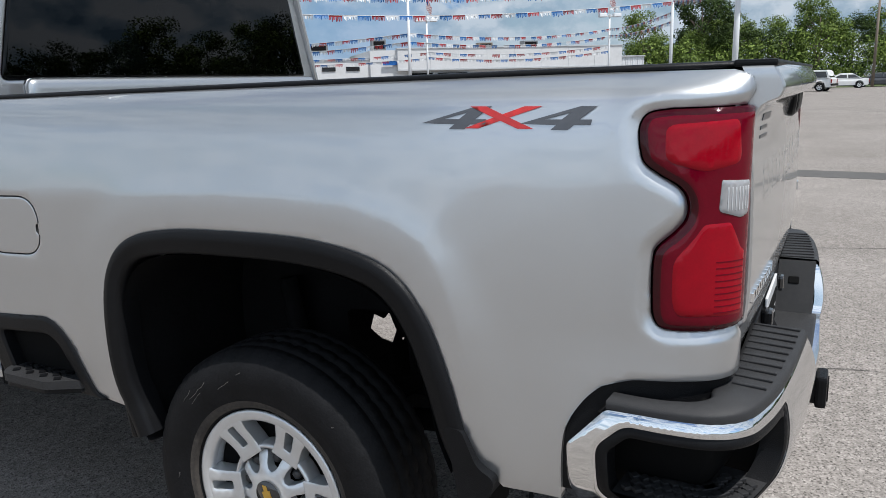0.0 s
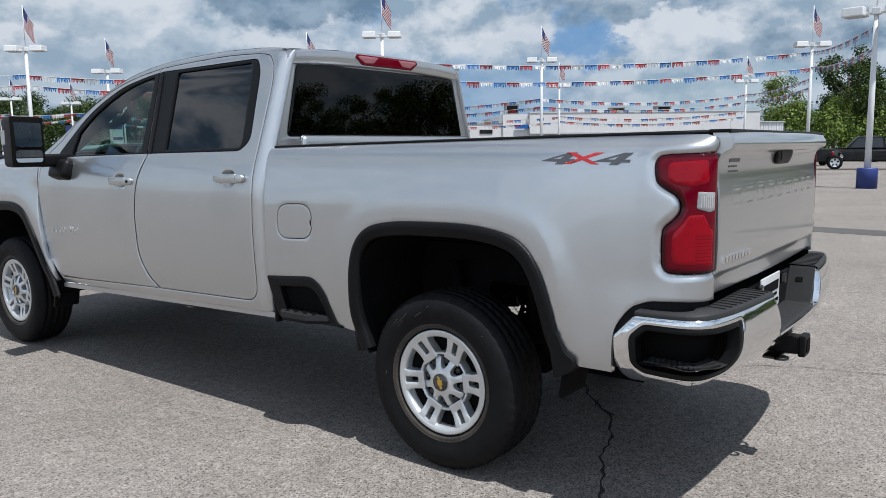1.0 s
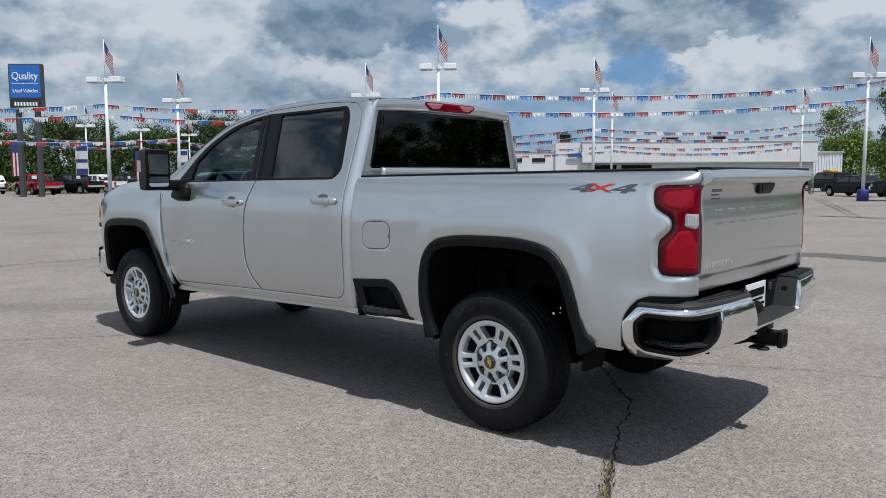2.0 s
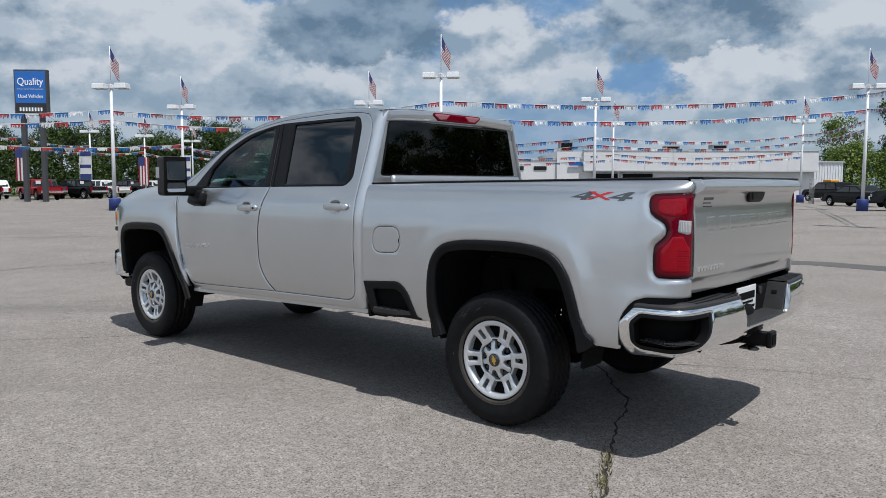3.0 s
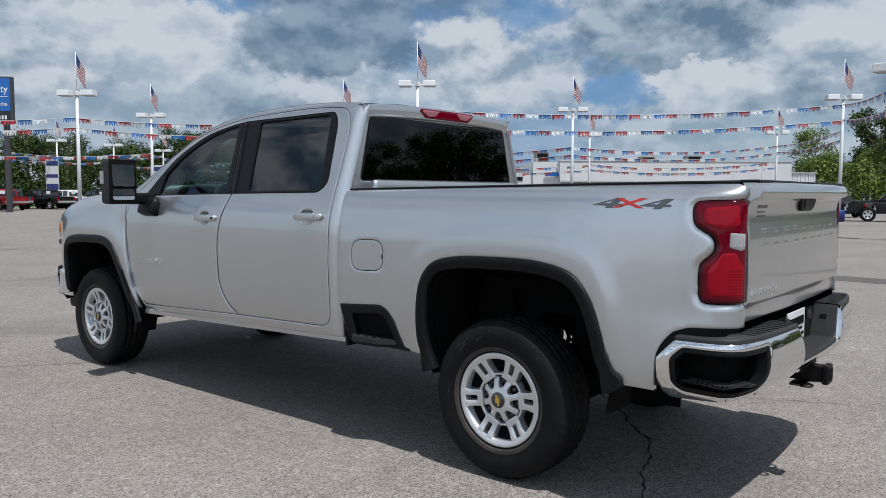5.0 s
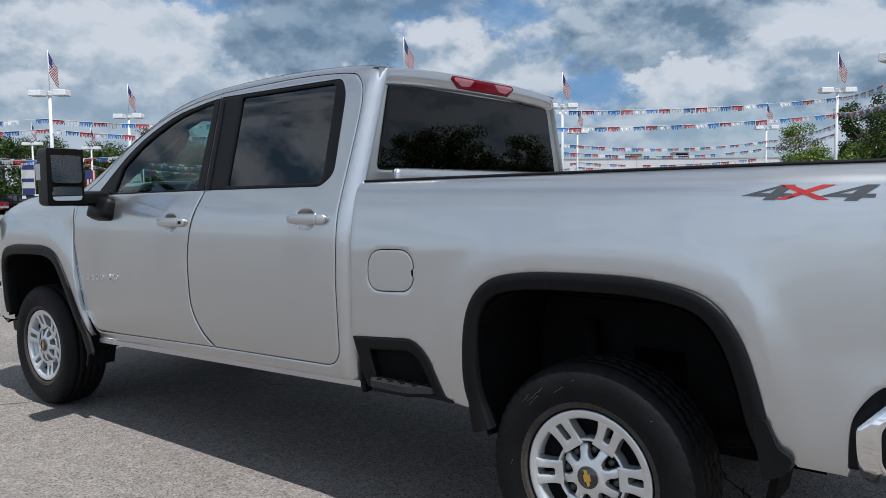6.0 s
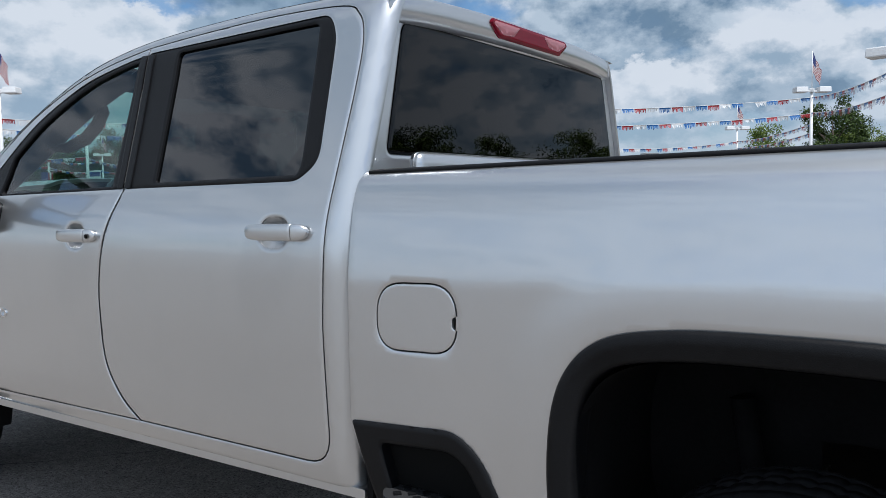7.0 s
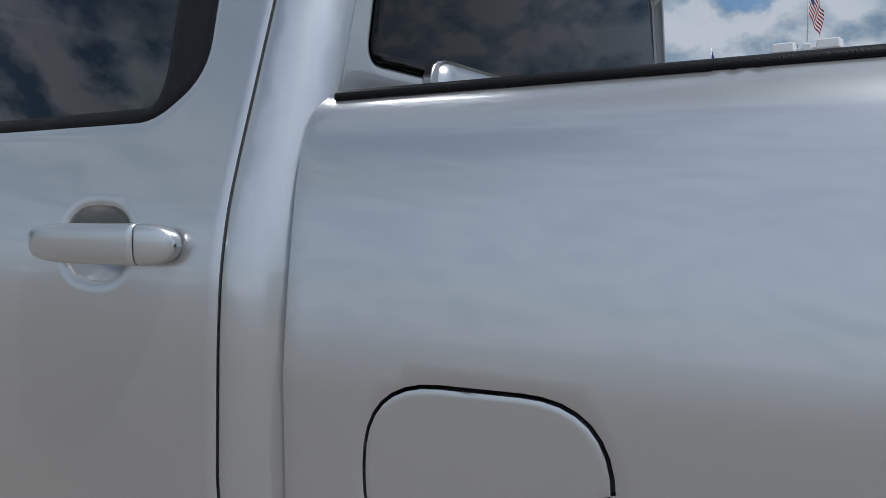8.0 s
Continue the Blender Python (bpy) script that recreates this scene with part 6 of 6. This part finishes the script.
STRINGS = [
    (on("three", 5.80), on("right", 6.60), 0.42), (on("three", 4.95), on("right", 5.72), 0.42),
    (on("right", 6.60), on("near", 5.15), 0.20), (on("right", 5.75), on("near", 4.45), 0.20),
    (on("one", 5.35), on("three", 5.75), 0.50), (on("one", 4.85), on("three", 4.95), 0.50),
    (on("one", 5.40), (5.0, 46.0, 5.2), 0.25), (on("one", 4.88), (5.0, 46.0, 4.7), 0.25),
    (on("mid", 4.62), on("five", 5.75), 0.45), (on("mid", 4.12), on("five", 5.15), 0.45),
    (on("five", 5.75), on("right", 5.2), 0.2), (on("five", 5.2), on("right", 4.7), 0.2),
    (on("mid", 4.62), (44.0, 48.0, 4.9), 0.35), (on("mid", 4.12), (44.0, 48.0, 4.3), 0.35),
    (on("small", 4.35), on("five", 4.4), 0.45), (on("small", 3.9), on("five", 3.95), 0.45),
    (on("small", 4.3), (52.0, 52.0, 4.2), 0.3), (on("small", 3.85), (52.0, 52.0, 3.7), 0.3),
    (on("far_d", 5.6), on("far_a", 5.5), 0.3), (on("far_d", 4.9), on("far_a", 4.9), 0.3),
    (on("far_a", 5.4), on("far_b", 5.8), 0.2), (on("far_a", 4.8), on("far_b", 5.1), 0.2),
    (on("far_b", 5.8), on("far_c", 6.2), 0.4), (on("far_b", 5.0), on("far_c", 5.0), 0.4),
    (on("far_d", 5.6), (8.0, 70.0, 6.0), 0.4), (on("far_d", 4.9), (8.0, 70.0, 5.2), 0.4),
    (on("far_c", 5.9), (62.0, 80.0, 6.0), 0.5), (on("far_c", 4.9), (62.0, 80.0, 5.0), 0.5),
    (on("two", 4.2), (10.0, 58.0, 4.6), 0.5), (on("two", 4.2), (42.0, 62.0, 4.6), 0.5),
]
for k, (a, b, sag) in enumerate(STRINGS):
    pennants(a, b, sag, k)

# ---- the tall sign ----
sign = empty("dealer_sign", "blue and black used vehicle sign on two grey posts", "sign")
sign.matrix_world = pose(20.75, 62.7, -0.3, 0, 0, -47) @ Matrix.Diagonal((0.82, 0.9, 0.97, 1))
part("cabinet", block((0, 0, 9.25), (3.15, 0.55, 3.72), 0.06), "dark post", sign)
part("upper_face", block((0, -0.29, 9.68), (2.88, 0.03, 2.60), 0.01), "sign blue", sign, "blue sign face")
part("lower_face", block((0, -0.29, 7.88), (2.88, 0.03, 0.92), 0.01), "sign black", sign, "black sign face")
part("face_rule", block((0, -0.315, 9.52), (2.5, 0.02, 0.03)), "sign white", sign)
part("lettering", moved(lettering("Quality", 0.84, 0.03), Matrix.Translation((0, -0.32, 9.85))), "sign white", sign)
part("lettering", moved(lettering("Used Vehicles", 0.42, 0.03), Matrix.Translation((0, -0.32, 8.80))), "sign white", sign)
# the dealer's name as plain bars
for k in range(8):
    part("name_bar", block((-1.0 + 0.285 * k, -0.315, 7.88), (0.16, 0.02, 0.30)), "sign white", sign)
for x in (-0.95, 0.85):
    part("sign_post", block((x, 0.1, 3.7), (0.42, 0.42, 7.4), 0.03), "dark post", sign)

# ---- the white dealership building ----
WALL_TURN = math.degrees(math.atan2(54.0 - 21.8, 57.4 - 85.3))
hall = empty("dealership_building", "long low white building with dark garage bays", "building")
hall.matrix_world = pose(85.3, 21.8, 0, 0, 0, WALL_TURN)
# local x runs along the front from the near corner, local y towards the lot
part("wall", block((14.0, -9.0, 2.55), (28.0, 17.6, 5.1)), "white wall", hall)
# garage bays drawn as near-black blocks on the wall face
for k, (x0, x1) in enumerate(((17.6, 20.9), (21.4, 24.0))):
    door = part("garage_opening", block(((x0 + x1) / 2, -0.12, 1.35), (x1 - x0, 0.30, 2.7)), "dark", hall)
    part("door_frame", block((x0 - 0.06, -0.1, 1.37), (0.12, 0.36, 2.74)), "grey trim", door)
    part("door_frame", block((x1 + 0.06, -0.1, 1.37), (0.12, 0.36, 2.74)), "grey trim", door)
part("parapet", block((12.5, -0.02, 4.15), (25.4, 0.9, 2.1), 0.03), "white wall", hall)
part("parapet_cap", block((12.5, 0.0, 5.24), (25.5, 1.0, 0.10), 0.01), "grey trim", hall)
part("soffit", block((12.5, 0.02, 3.03), (25.4, 1.0, 0.14), 0.01), "grey trim", hall)
for k in range(1, 8):
    part("wall_joint", block((3.1 * k, 0.44, 4.15), (0.03, 0.02, 2.05)), "grey trim", hall)
part("low_wing", block((35.0, -6.0, 2.1), (14.0, 11.0, 4.2)), "white wall", hall)
part("wing_cap", block((35.0, -6.0, 4.24), (14.2, 11.2, 0.1), 0.01), "grey trim", hall)
for k in range(5):
    part("window", block((29.8 + 2.5 * k, -0.48, 3.3), (1.4, 0.1, 0.42)), "gloss black", hall)
part("blue_sign", block((25.6, 0.03, 3.75), (2.2, 0.12, 0.34)), "sign blue", hall)
for x, w, h, mat in ((9.2, 1.7, 0.95, "post"), (14.5, 1.6, 0.8, "wood"), (26.5, 1.5, 1.3, "post"), (33.0, 2.0, 0.8, "post")):
    unit = part("roof_unit", block((x, -4.0, 5.1 + h / 2), (w, 1.4, h), 0.04), mat, hall, "roof top air handler")
    part("unit_grille", block((x, -3.29, 5.15 + h / 2), (w * 0.8, 0.03, h * 0.6)), "dark", unit)
annex = empty("corrugated_shed", "white corrugated metal shed beside the building", "shed")
annex.matrix_world = pose(85.3, 21.8, 0, 0, 0, WALL_TURN)
part("wall", block((-1.7, -5.0, 2.0), (3.3, 9.0, 4.0)), "white metal", annex)
for k in range(11):
    part("rib", block((-0.2 - 0.3 * k, -0.47, 2.0), (0.07, 0.06, 3.9), 0.01), "white metal", annex)
part("roof_edge", block((-1.7, -5.0, 4.05), (3.5, 9.3, 0.12), 0.01), "grey trim", annex)
gate_rack = empty("pipe_rack", "grey steel frame rack standing by the shed", "rack")
gate_rack.matrix_world = pose(60.5, 15.0, 0, 0, 0, 25)
for k in range(5):
    part("upright", tube([(0.5 * k, 0, 0), (0.5 * k + 0.1, 0, 2.0)], 0.03, 6), "post", gate_rack)
for k in range(6):
    part("rail", tube([(0.02 * k, 0.02, 0.25 + 0.33 * k), (2.1, 0.02, 0.3 + 0.33 * k)], 0.02, 6), "post", gate_rack)

# ---- parked vehicles round the lot ----
def vehicle(name, label, colour, length, width, floor, belt, roof, glass_at, bed=0.0, wheel_r=0.36, kind="pickup"):
    """A parked car: lofted body, tapered cabin, panes, wheels and lights. Forward is +y."""
    car = empty(name, label, "car" if kind != "pickup" else "pickup truck", "parked vehicles")
    h, w = length / 2, width / 2
    rear_low, rear_top, front_top, front_low = glass_at
    hood = belt - 0.04
    nose = belt - (0.16 if kind == "pickup" else 0.26)
    side = [(-h, floor + 0.12), (-h, belt - (0.0 if kind == "pickup" else 0.10)), (-h + 0.06, belt), (front_low, belt + 0.02), (h - 0.35, hood), (h - 0.08, nose), (h, nose - 0.14), (h, floor + 0.14), (h - 0.12, floor), (-h + 0.1, floor)]
    wheels_y = (-h + 0.24 * length - 0.28, h - 0.20 * length + 0.05)
    # scooped wheel arches along the lower edge
    low = []
    for y in wheels_y[::-1]:
        low += [(y + (wheel_r + 0.09) * math.cos(a), floor + (wheel_r + 0.05) * 1.25 * math.sin(a)) for a in np.linspace(0, math.pi, 10)]
    side = side[:-1] + [p for p in low] + [side[-1]]
    bm = prism(side, lambda u, v, d: (d * (1 - 0.06 * smoothstep(0.5, 1.0, abs(u) / h) - 0.05 * smoothstep(belt - 0.3, belt, v)), u, v), -w, w)
    body = part("body", bm, colour, car)
    cab = [(rear_low, belt), (rear_top, roof), (front_top, roof), (front_low, belt + 0.01)]
    inset = 0.82
    lo = [(rear_low, belt), (front_low, belt)]
    rows = []
    for (y, z, s) in ((rear_low, belt, 0.95), (rear_top, roof - 0.06, inset + 0.02), (rear_top + 0.12, roof, inset - 0.04), (front_top - 0.1, roof, inset - 0.04), (front_top, roof - 0.05, inset + 0.02), (front_low, belt, 0.95)):
        rows.append([(x * w * s, y, z + (0.03 * (1 - x * x) if z > belt + 0.1 else 0)) for x in np.linspace(-1, 1, 7)])
    cabin = part("cabin", loft(rows, smooth=False), colour, car)
    for s in (-1, 1):
        pts = [(rear_low, belt, 0.95), (rear_top, roof - 0.06, inset + 0.02), (rear_top + 0.12, roof, inset - 0.04), (front_top - 0.1, roof, inset - 0.04), (front_top, roof - 0.05, inset + 0.02), (front_low, belt, 0.95)]
        bm = bmesh.new()
        ring = [bm.verts.new((s * w * q, y, z)) for y, z, q in pts]
        bm.faces.new(ring if s > 0 else ring[::-1])
        part("cabin_side", bm, colour, cabin)
        mid = (rear_top + front_top) / 2
        for y0, y1, y2, y3 in ((rear_low + 0.16, rear_top + 0.10, mid - 0.05, mid - 0.05), (mid + 0.05, mid + 0.05, front_top - 0.04, front_low - 0.22)):
            bm = bmesh.new()
            za, zb = belt + 0.05, roof - 0.10
            xa, xb = w * (0.95 - 0.13 * 0.12) + 0.012, w * (inset + 0.035) + 0.012
            quad = [bm.verts.new(p) for p in ((s * xa, y0, za), (s * xa, y3, za), (s * xb, y2, zb), (s * xb, y1, zb))]
            bm.faces.new(quad if s < 0 else quad[::-1])
            part("side_window", bm, "gloss black", cabin)
        part("tail_lamp", block((s * (w - 0.13), -h + 0.005, belt - 0.25), (0.20, 0.05, 0.34), 0.015), "red", body)
        part("head_lamp", block((s * (w - 0.20), h - 0.05, nose - 0.17), (0.30, 0.10, 0.16), 0.02), "white lens", body)
        for y in wheels_y:
            wheel = new("wheel")
            wheel.parent = car
            wheel.matrix_basis = pose(s * (w - 0.13), y, wheel_r, 0, 0, 0 if s < 0 else 180)
            part("tyre", revolve([(wheel_r * 0.62, -0.10), (wheel_r * 0.9, -0.125), (wheel_r, -0.09), (wheel_r, 0.09), (wheel_r * 0.9, 0.12), (wheel_r * 0.5, 0.1)], 24), "rubber", wheel)
            rim = revolve([(wheel_r * 0.64, -0.10), (wheel_r * 0.58, -0.085), (wheel_r * 0.16, -0.09), (0.001, -0.095)], 20)
            part("rim", rim, "alloy", wheel)
            # near-black blocks on the closed disc imitate shade between spokes
            for k in range(5):
                part("rim_gap", moved(block((-0.094, 0, wheel_r * 0.40), (0.012, wheel_r * 0.20, wheel_r * 0.30), 0.01), pose(0, 0, 0, 72 * k, 0, 0)), "gap", wheel)
    for y0, z0, y1, z1, flip in ((rear_low - 0.012, belt + 0.05, rear_top - 0.012, roof - 0.11, False), (front_low + 0.012, belt + 0.05, front_top + 0.012, roof - 0.09, True)):
        bm = bmesh.new()
        quad = [bm.verts.new(p) for p in ((-w * 0.84, y0 + (y1 - y0) * 0.1, z0), (w * 0.84, y0 + (y1 - y0) * 0.1, z0), (w * 0.74, y1, z1), (-w * 0.74, y1, z1))]
        bm.faces.new(quad[::-1] if flip else quad)
        part("rear_window" if not flip else "windshield", bm, "gloss black", cabin)
    part("rear_bumper", block((0, -h - 0.04, floor + 0.22), (width * 0.94, 0.16, 0.18), 0.03), "chrome" if kind == "pickup" else "black", body)
    part("front_bumper", block((0, h + 0.02, floor + 0.20), (width * 0.92, 0.14, 0.24), 0.04), "chrome" if kind == "pickup" else "black", body)
    part("grille", block((0, h + 0.005, nose - 0.22), (width * 0.6, 0.04, 0.26), 0.02), "gloss black", body)
    part("sill", block((0, 0, floor - 0.02), (width * 0.9, length * 0.5, 0.08)), "dark", body)
    if bed:
        # flat dark sheet on the closed body in place of an open bed
        part("bed_well", block((0, -h + bed / 2 + 0.10, belt + 0.012), (width * 0.78, bed - 0.22, 0.006)), "dark", body)
        part("window_sticker", block((-0.35, rear_low - 0.035, belt + 0.38), (0.42, 0.012, 0.30), 0.0, None), "plate", cabin)
        part("tailgate_line", block((0, -h - 0.003, belt - 0.02), (width * 0.80, 0.012, 0.02)), "gap", body)
    return car


KINDS = {
    "pickup": dict(length=5.8, width=2.0, floor=0.52, belt=1.21, roof=1.86, glass_at=(-0.75, -0.62, 0.72, 1.25), bed=2.0, wheel_r=0.41, kind="pickup"),
    "sedan": dict(length=4.8, width=1.84, floor=0.30, belt=0.98, roof=1.46, glass_at=(-1.75, -1.05, 0.25, 1.15), wheel_r=0.33, kind="sedan"),
    "suv": dict(length=4.9, width=1.95, floor=0.36, belt=1.12, roof=1.78, glass_at=(-2.30, -2.05, 0.35, 1.10), wheel_r=0.37, kind="suv"),
}
WORDS = {"car red": "red", "car black": "black", "car navy": "dark blue", "car white": "white", "car grey": "grey", "silver": "silver"}
NAMES = {"pickup": "parked_pickup", "sedan": "parked_sedan", "suv": "parked_suv"}
TEXTS = {"pickup": "%s crew cab pickup parked in the lot row", "sedan": "%s sedan parked at the lot edge", "suv": "%s sport utility car parked at the lot edge"}
made_cars = {}


def park(kind, colour, x, y, turn):
    key = (kind, colour)
    if key not in made_cars:
        made_cars[key] = vehicle(NAMES[kind], TEXTS[kind] % WORDS[colour], colour, **KINDS[kind])
        made_cars[key].matrix_basis = pose(x, y, 0, 0, 0, turn)
    else:
        copy_thing(made_cars[key], pose(x, y, 0, 0, 0, turn))


for kind, colour, x, y, turn in (
    ("pickup", "car grey", 17.2, 72.0, -4),
    ("pickup", "car black", 19.3, 70.8, -3),
    ("suv", "car white", 23.1, 79.5, -2),
    ("pickup", "car red", 24.4, 71.5, -1),
    ("pickup", "car grey", 26.9, 76.5, 0),
    ("pickup", "car black", 29.4, 74.4, 12),
    ("pickup", "car black", 30.7, 78.7, 10),
    ("pickup", "car white", 33.1, 77.5, 21),
    ("pickup", "car grey", 35.0, 83.3, 14),
    ("pickup", "car black", 38.7, 82.8, 19),
    ("pickup", "car white", 43.0, 85.2, 19),
    ("pickup", "car black", 46.7, 87.2, 19),
    ("pickup", "car grey", 50.7, 89.3, 19), ("sedan", "car black", 55.5, 10.9, -37), ("suv", "car black", 73.6, 17.4, -37), ("suv", "car grey", 68.0, 6.5, 20),
    ("pickup", "car black", 46.5, 5.1, 12), ("suv", "car navy", 70.0, -8.5, 12), ("sedan", "car grey", 76.0, 9.0, 10),
    ("sedan", "car white", 88.0, -0.6, 8), ("suv", "car white", 73.0, 2.2, -14), ("sedan", "car navy", 93.0, 4.0, 4), ("suv", "car black", 86.0, -7.5, 12), ("sedan", "car grey", 94.0, -4.0, 8),
    ("suv", "car grey", 82.0, 11.0, 12), ("sedan", "car black", 84.0, -14.0, 12),
):
    park(kind, colour, x, y, turn)
roof_load = part("roof_bag", block((73.5, 17.1, 1.90), (0.9, 1.1, 0.24), 0.08, pose(0, 0, 0, 0, 0, -37)), "orange", None)
tagged(roof_load, "orange bag strapped on the roof of a dark car", "roof bag")

# ---- trees and far woods ----
def leaf_mass(bm, rnd, centre, radius, count, size):
    """Loose leaf clumps filling a ball, thicker at its shell."""
    for _ in range(count):
        d = Vector((rnd.gauss(0, 1), rnd.gauss(0, 1), rnd.gauss(0, 1))).normalized()
        p = Vector(centre) + Vector((d.x * radius, d.y * radius, d.z * radius * 0.8)) * rnd.uniform(0.45, 1.08)
        n = (d + Vector((rnd.gauss(0, 0.45), rnd.gauss(0, 0.45), rnd.gauss(0.3, 0.45)))).normalized()
        a = n.orthogonal().normalized()
        b = n.cross(a)
        turn = rnd.uniform(0, 6.28)
        a, b = a * math.cos(turn) + b * math.sin(turn), b * math.cos(turn) - a * math.sin(turn)
        s = size * rnd.uniform(0.55, 1.25)
        bm.faces.new([bm.verts.new(q) for q in (p - a * s, p - b * s * 0.6 + n * s * 0.2, p + a * s, p + b * s * 0.6 - n * s * 0.15)])


def tree(seed, tall, wide, leaf, label):
    rnd = random.Random(seed)
    thing = empty("tree", label, "tree", "lot edge trees")
    bm = tube([(0, 0, -0.2), (0.1, 0, tall * 0.25), (0.05, 0.1, tall * 0.5), (0, 0, tall * 0.8)], [0.32, 0.24, 0.16, 0.05], 8)
    tips = []
    for k in range(9):
        a, h = 2 * math.pi * k / 9 + rnd.uniform(-0.3, 0.3), tall * rnd.uniform(0.25, 0.65)
        out = wide * rnd.uniform(0.45, 0.85)
        tip = (out * math.cos(a), out * math.sin(a), h + tall * rnd.uniform(0.10, 0.28))
        tube([(0.05, 0, h), (tip[0] * 0.5, tip[1] * 0.5, (h + tip[2]) / 2 + 0.2), tip], [0.11, 0.07, 0.03], 6, bm)
        tips.append(tip)
    part("trunk", bm, "bark", thing)
    bm = bmesh.new()
    for k in range(52):
        if k < len(tips):
            c = tips[k]
        else:
            a, z = rnd.uniform(0, 6.28), rnd.uniform(0.16, 1.0)
            r = wide * math.sqrt(max(0.02, 1 - ((z - 0.50) / 0.56) ** 2)) * rnd.uniform(0.45, 1.0)
            c = (r * math.cos(a), r * math.sin(a), tall * z * rnd.uniform(0.93, 1.03))
        leaf_mass(bm, rnd, c, tall * rnd.uniform(0.07, 0.13), 230, tall * 0.0125)
    part("crown", bm, leaf, thing)
    return thing


KIND_OF_TREE = [tree(11, 9.5, 3.6, "leaf a", "broad leafy green tree at the lot's edge"), tree(12, 10.5, 4.2, "leaf b", "broad leafy green tree at the lot's edge"),
                tree(13, 8.5, 3.9, "leaf a", "broad leafy green tree at the lot's edge"), tree(14, 12.0, 3.9, "leaf a", "tall dark green tree rising over the woods")]
spots, rnd = [], random.Random(21)
for az, far in [(a, 112) for a in np.arange(52, 92, 2.1)] + [(a, 124) for a in np.arange(51, 93, 2.6)] + [(a, 108) for a in np.arange(-24, 14.5, 2.2)] + [(a, 120) for a in np.arange(-25, 14.5, 2.7)]:
    a, r = radians(az + rnd.uniform(-0.8, 0.8)), far + rnd.uniform(-5, 6)
    spots.append((-4.6 + r * math.cos(a), -2.7 + r * math.sin(a), rnd.choice((0, 2)) if az > 40 else rnd.choice((1, 1, 0, 2)), rnd.uniform(0.92, 1.06) if az > 40 else rnd.uniform(0.62, 0.80) if az > 11 else rnd.uniform(0.82, 1.02)))
# behind the camera the same woods close the lot
for az in np.arange(205, 336, 3.0):
    a, r = radians(az + rnd.uniform(-1.5, 1.5)), rnd.uniform(84, 100)
    spots.append((r * math.cos(a), r * math.sin(a), rnd.randrange(3), rnd.uniform(0.60, 0.82) if az < 290 else rnd.uniform(0.95, 1.2)))
a = radians(9.8)
spots += [(-4.6 + 110 * math.cos(a), -2.7 + 110 * math.sin(a), 3, 1.02), (8.0, 104.0, 3, 1.15), (16.0, 108.0, 3, 1.0), (-4.6 + 104 * math.cos(radians(13.6)), -2.7 + 104 * math.sin(radians(13.6)), 1, 0.84)]
used = set()
for x, y, k, s in spots:
    m = pose(x, y, 0, 0, 0, rnd.uniform(0, 360)) @ Matrix.Diagonal((s, s, s * rnd.uniform(0.9, 1.08), 1))
    if k in used:
        t = copy_thing(KIND_OF_TREE[k], m)
        t.matrix_basis = m
    else:
        KIND_OF_TREE[k].matrix_basis = m
        used.add(k)
# undergrowth below the trees
for az0, az1, far, tops, leaf in ((50, 95, 104, 3, "leaf a"), (-26, 15.5, 101, 2, "leaf b"), (203, 336, 82, 3, "leaf a")):
    bm = bmesh.new()
    for az in np.arange(az0, az1, 0.85 if far > 90 else 1.6):
        a, r = radians(az), far + rnd.uniform(-2, 6)
        for high in ((0.8, 2.6), (2.6, 5.0), (4.6, 7.2))[:tops]:
            leaf_mass(bm, rnd, (-4.6 + r * math.cos(a), -2.7 + r * math.sin(a), rnd.uniform(*high)), rnd.uniform(1.6, 2.6), 240, 0.17)
    tagged(part("undergrowth", bm, leaf), "dense green undergrowth below the trees", "undergrowth", kind="stuff")
verge = part("verge", prism([(-4.6 + r * math.cos(radians(a)), -2.7 + r * math.sin(radians(a))) for r, az in ((98, np.arange(-30, 100, 5)), (500, np.arange(95, -35, -5))) for a in az], lambda u, v, d: (u, v, d), 0.0, 0.03), "grass")
tagged(verge, "green verge below the woods", "verge", kind="structure")
# utility poles
for x, y in ((92.0, -3.5), (70.0, -55.5)):
    pole = empty("utility_pole", "weathered wooden utility pole with a crossarm", "utility pole")
    pole.location = (x, y, 0)
    part("pole", tube([(0, 0, 0), (0, 0, 10.0)], [0.16, 0.11], 8), "wood", pole)
    part("crossarm", block((0, 0, 9.4), (2.0, 0.1, 0.12)), "wood", pole)

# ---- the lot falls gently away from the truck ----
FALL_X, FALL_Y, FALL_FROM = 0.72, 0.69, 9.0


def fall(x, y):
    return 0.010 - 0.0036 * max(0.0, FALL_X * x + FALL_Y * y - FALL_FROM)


def family(ob):
    return [ob] + [k for child in ob.children for k in family(child)]


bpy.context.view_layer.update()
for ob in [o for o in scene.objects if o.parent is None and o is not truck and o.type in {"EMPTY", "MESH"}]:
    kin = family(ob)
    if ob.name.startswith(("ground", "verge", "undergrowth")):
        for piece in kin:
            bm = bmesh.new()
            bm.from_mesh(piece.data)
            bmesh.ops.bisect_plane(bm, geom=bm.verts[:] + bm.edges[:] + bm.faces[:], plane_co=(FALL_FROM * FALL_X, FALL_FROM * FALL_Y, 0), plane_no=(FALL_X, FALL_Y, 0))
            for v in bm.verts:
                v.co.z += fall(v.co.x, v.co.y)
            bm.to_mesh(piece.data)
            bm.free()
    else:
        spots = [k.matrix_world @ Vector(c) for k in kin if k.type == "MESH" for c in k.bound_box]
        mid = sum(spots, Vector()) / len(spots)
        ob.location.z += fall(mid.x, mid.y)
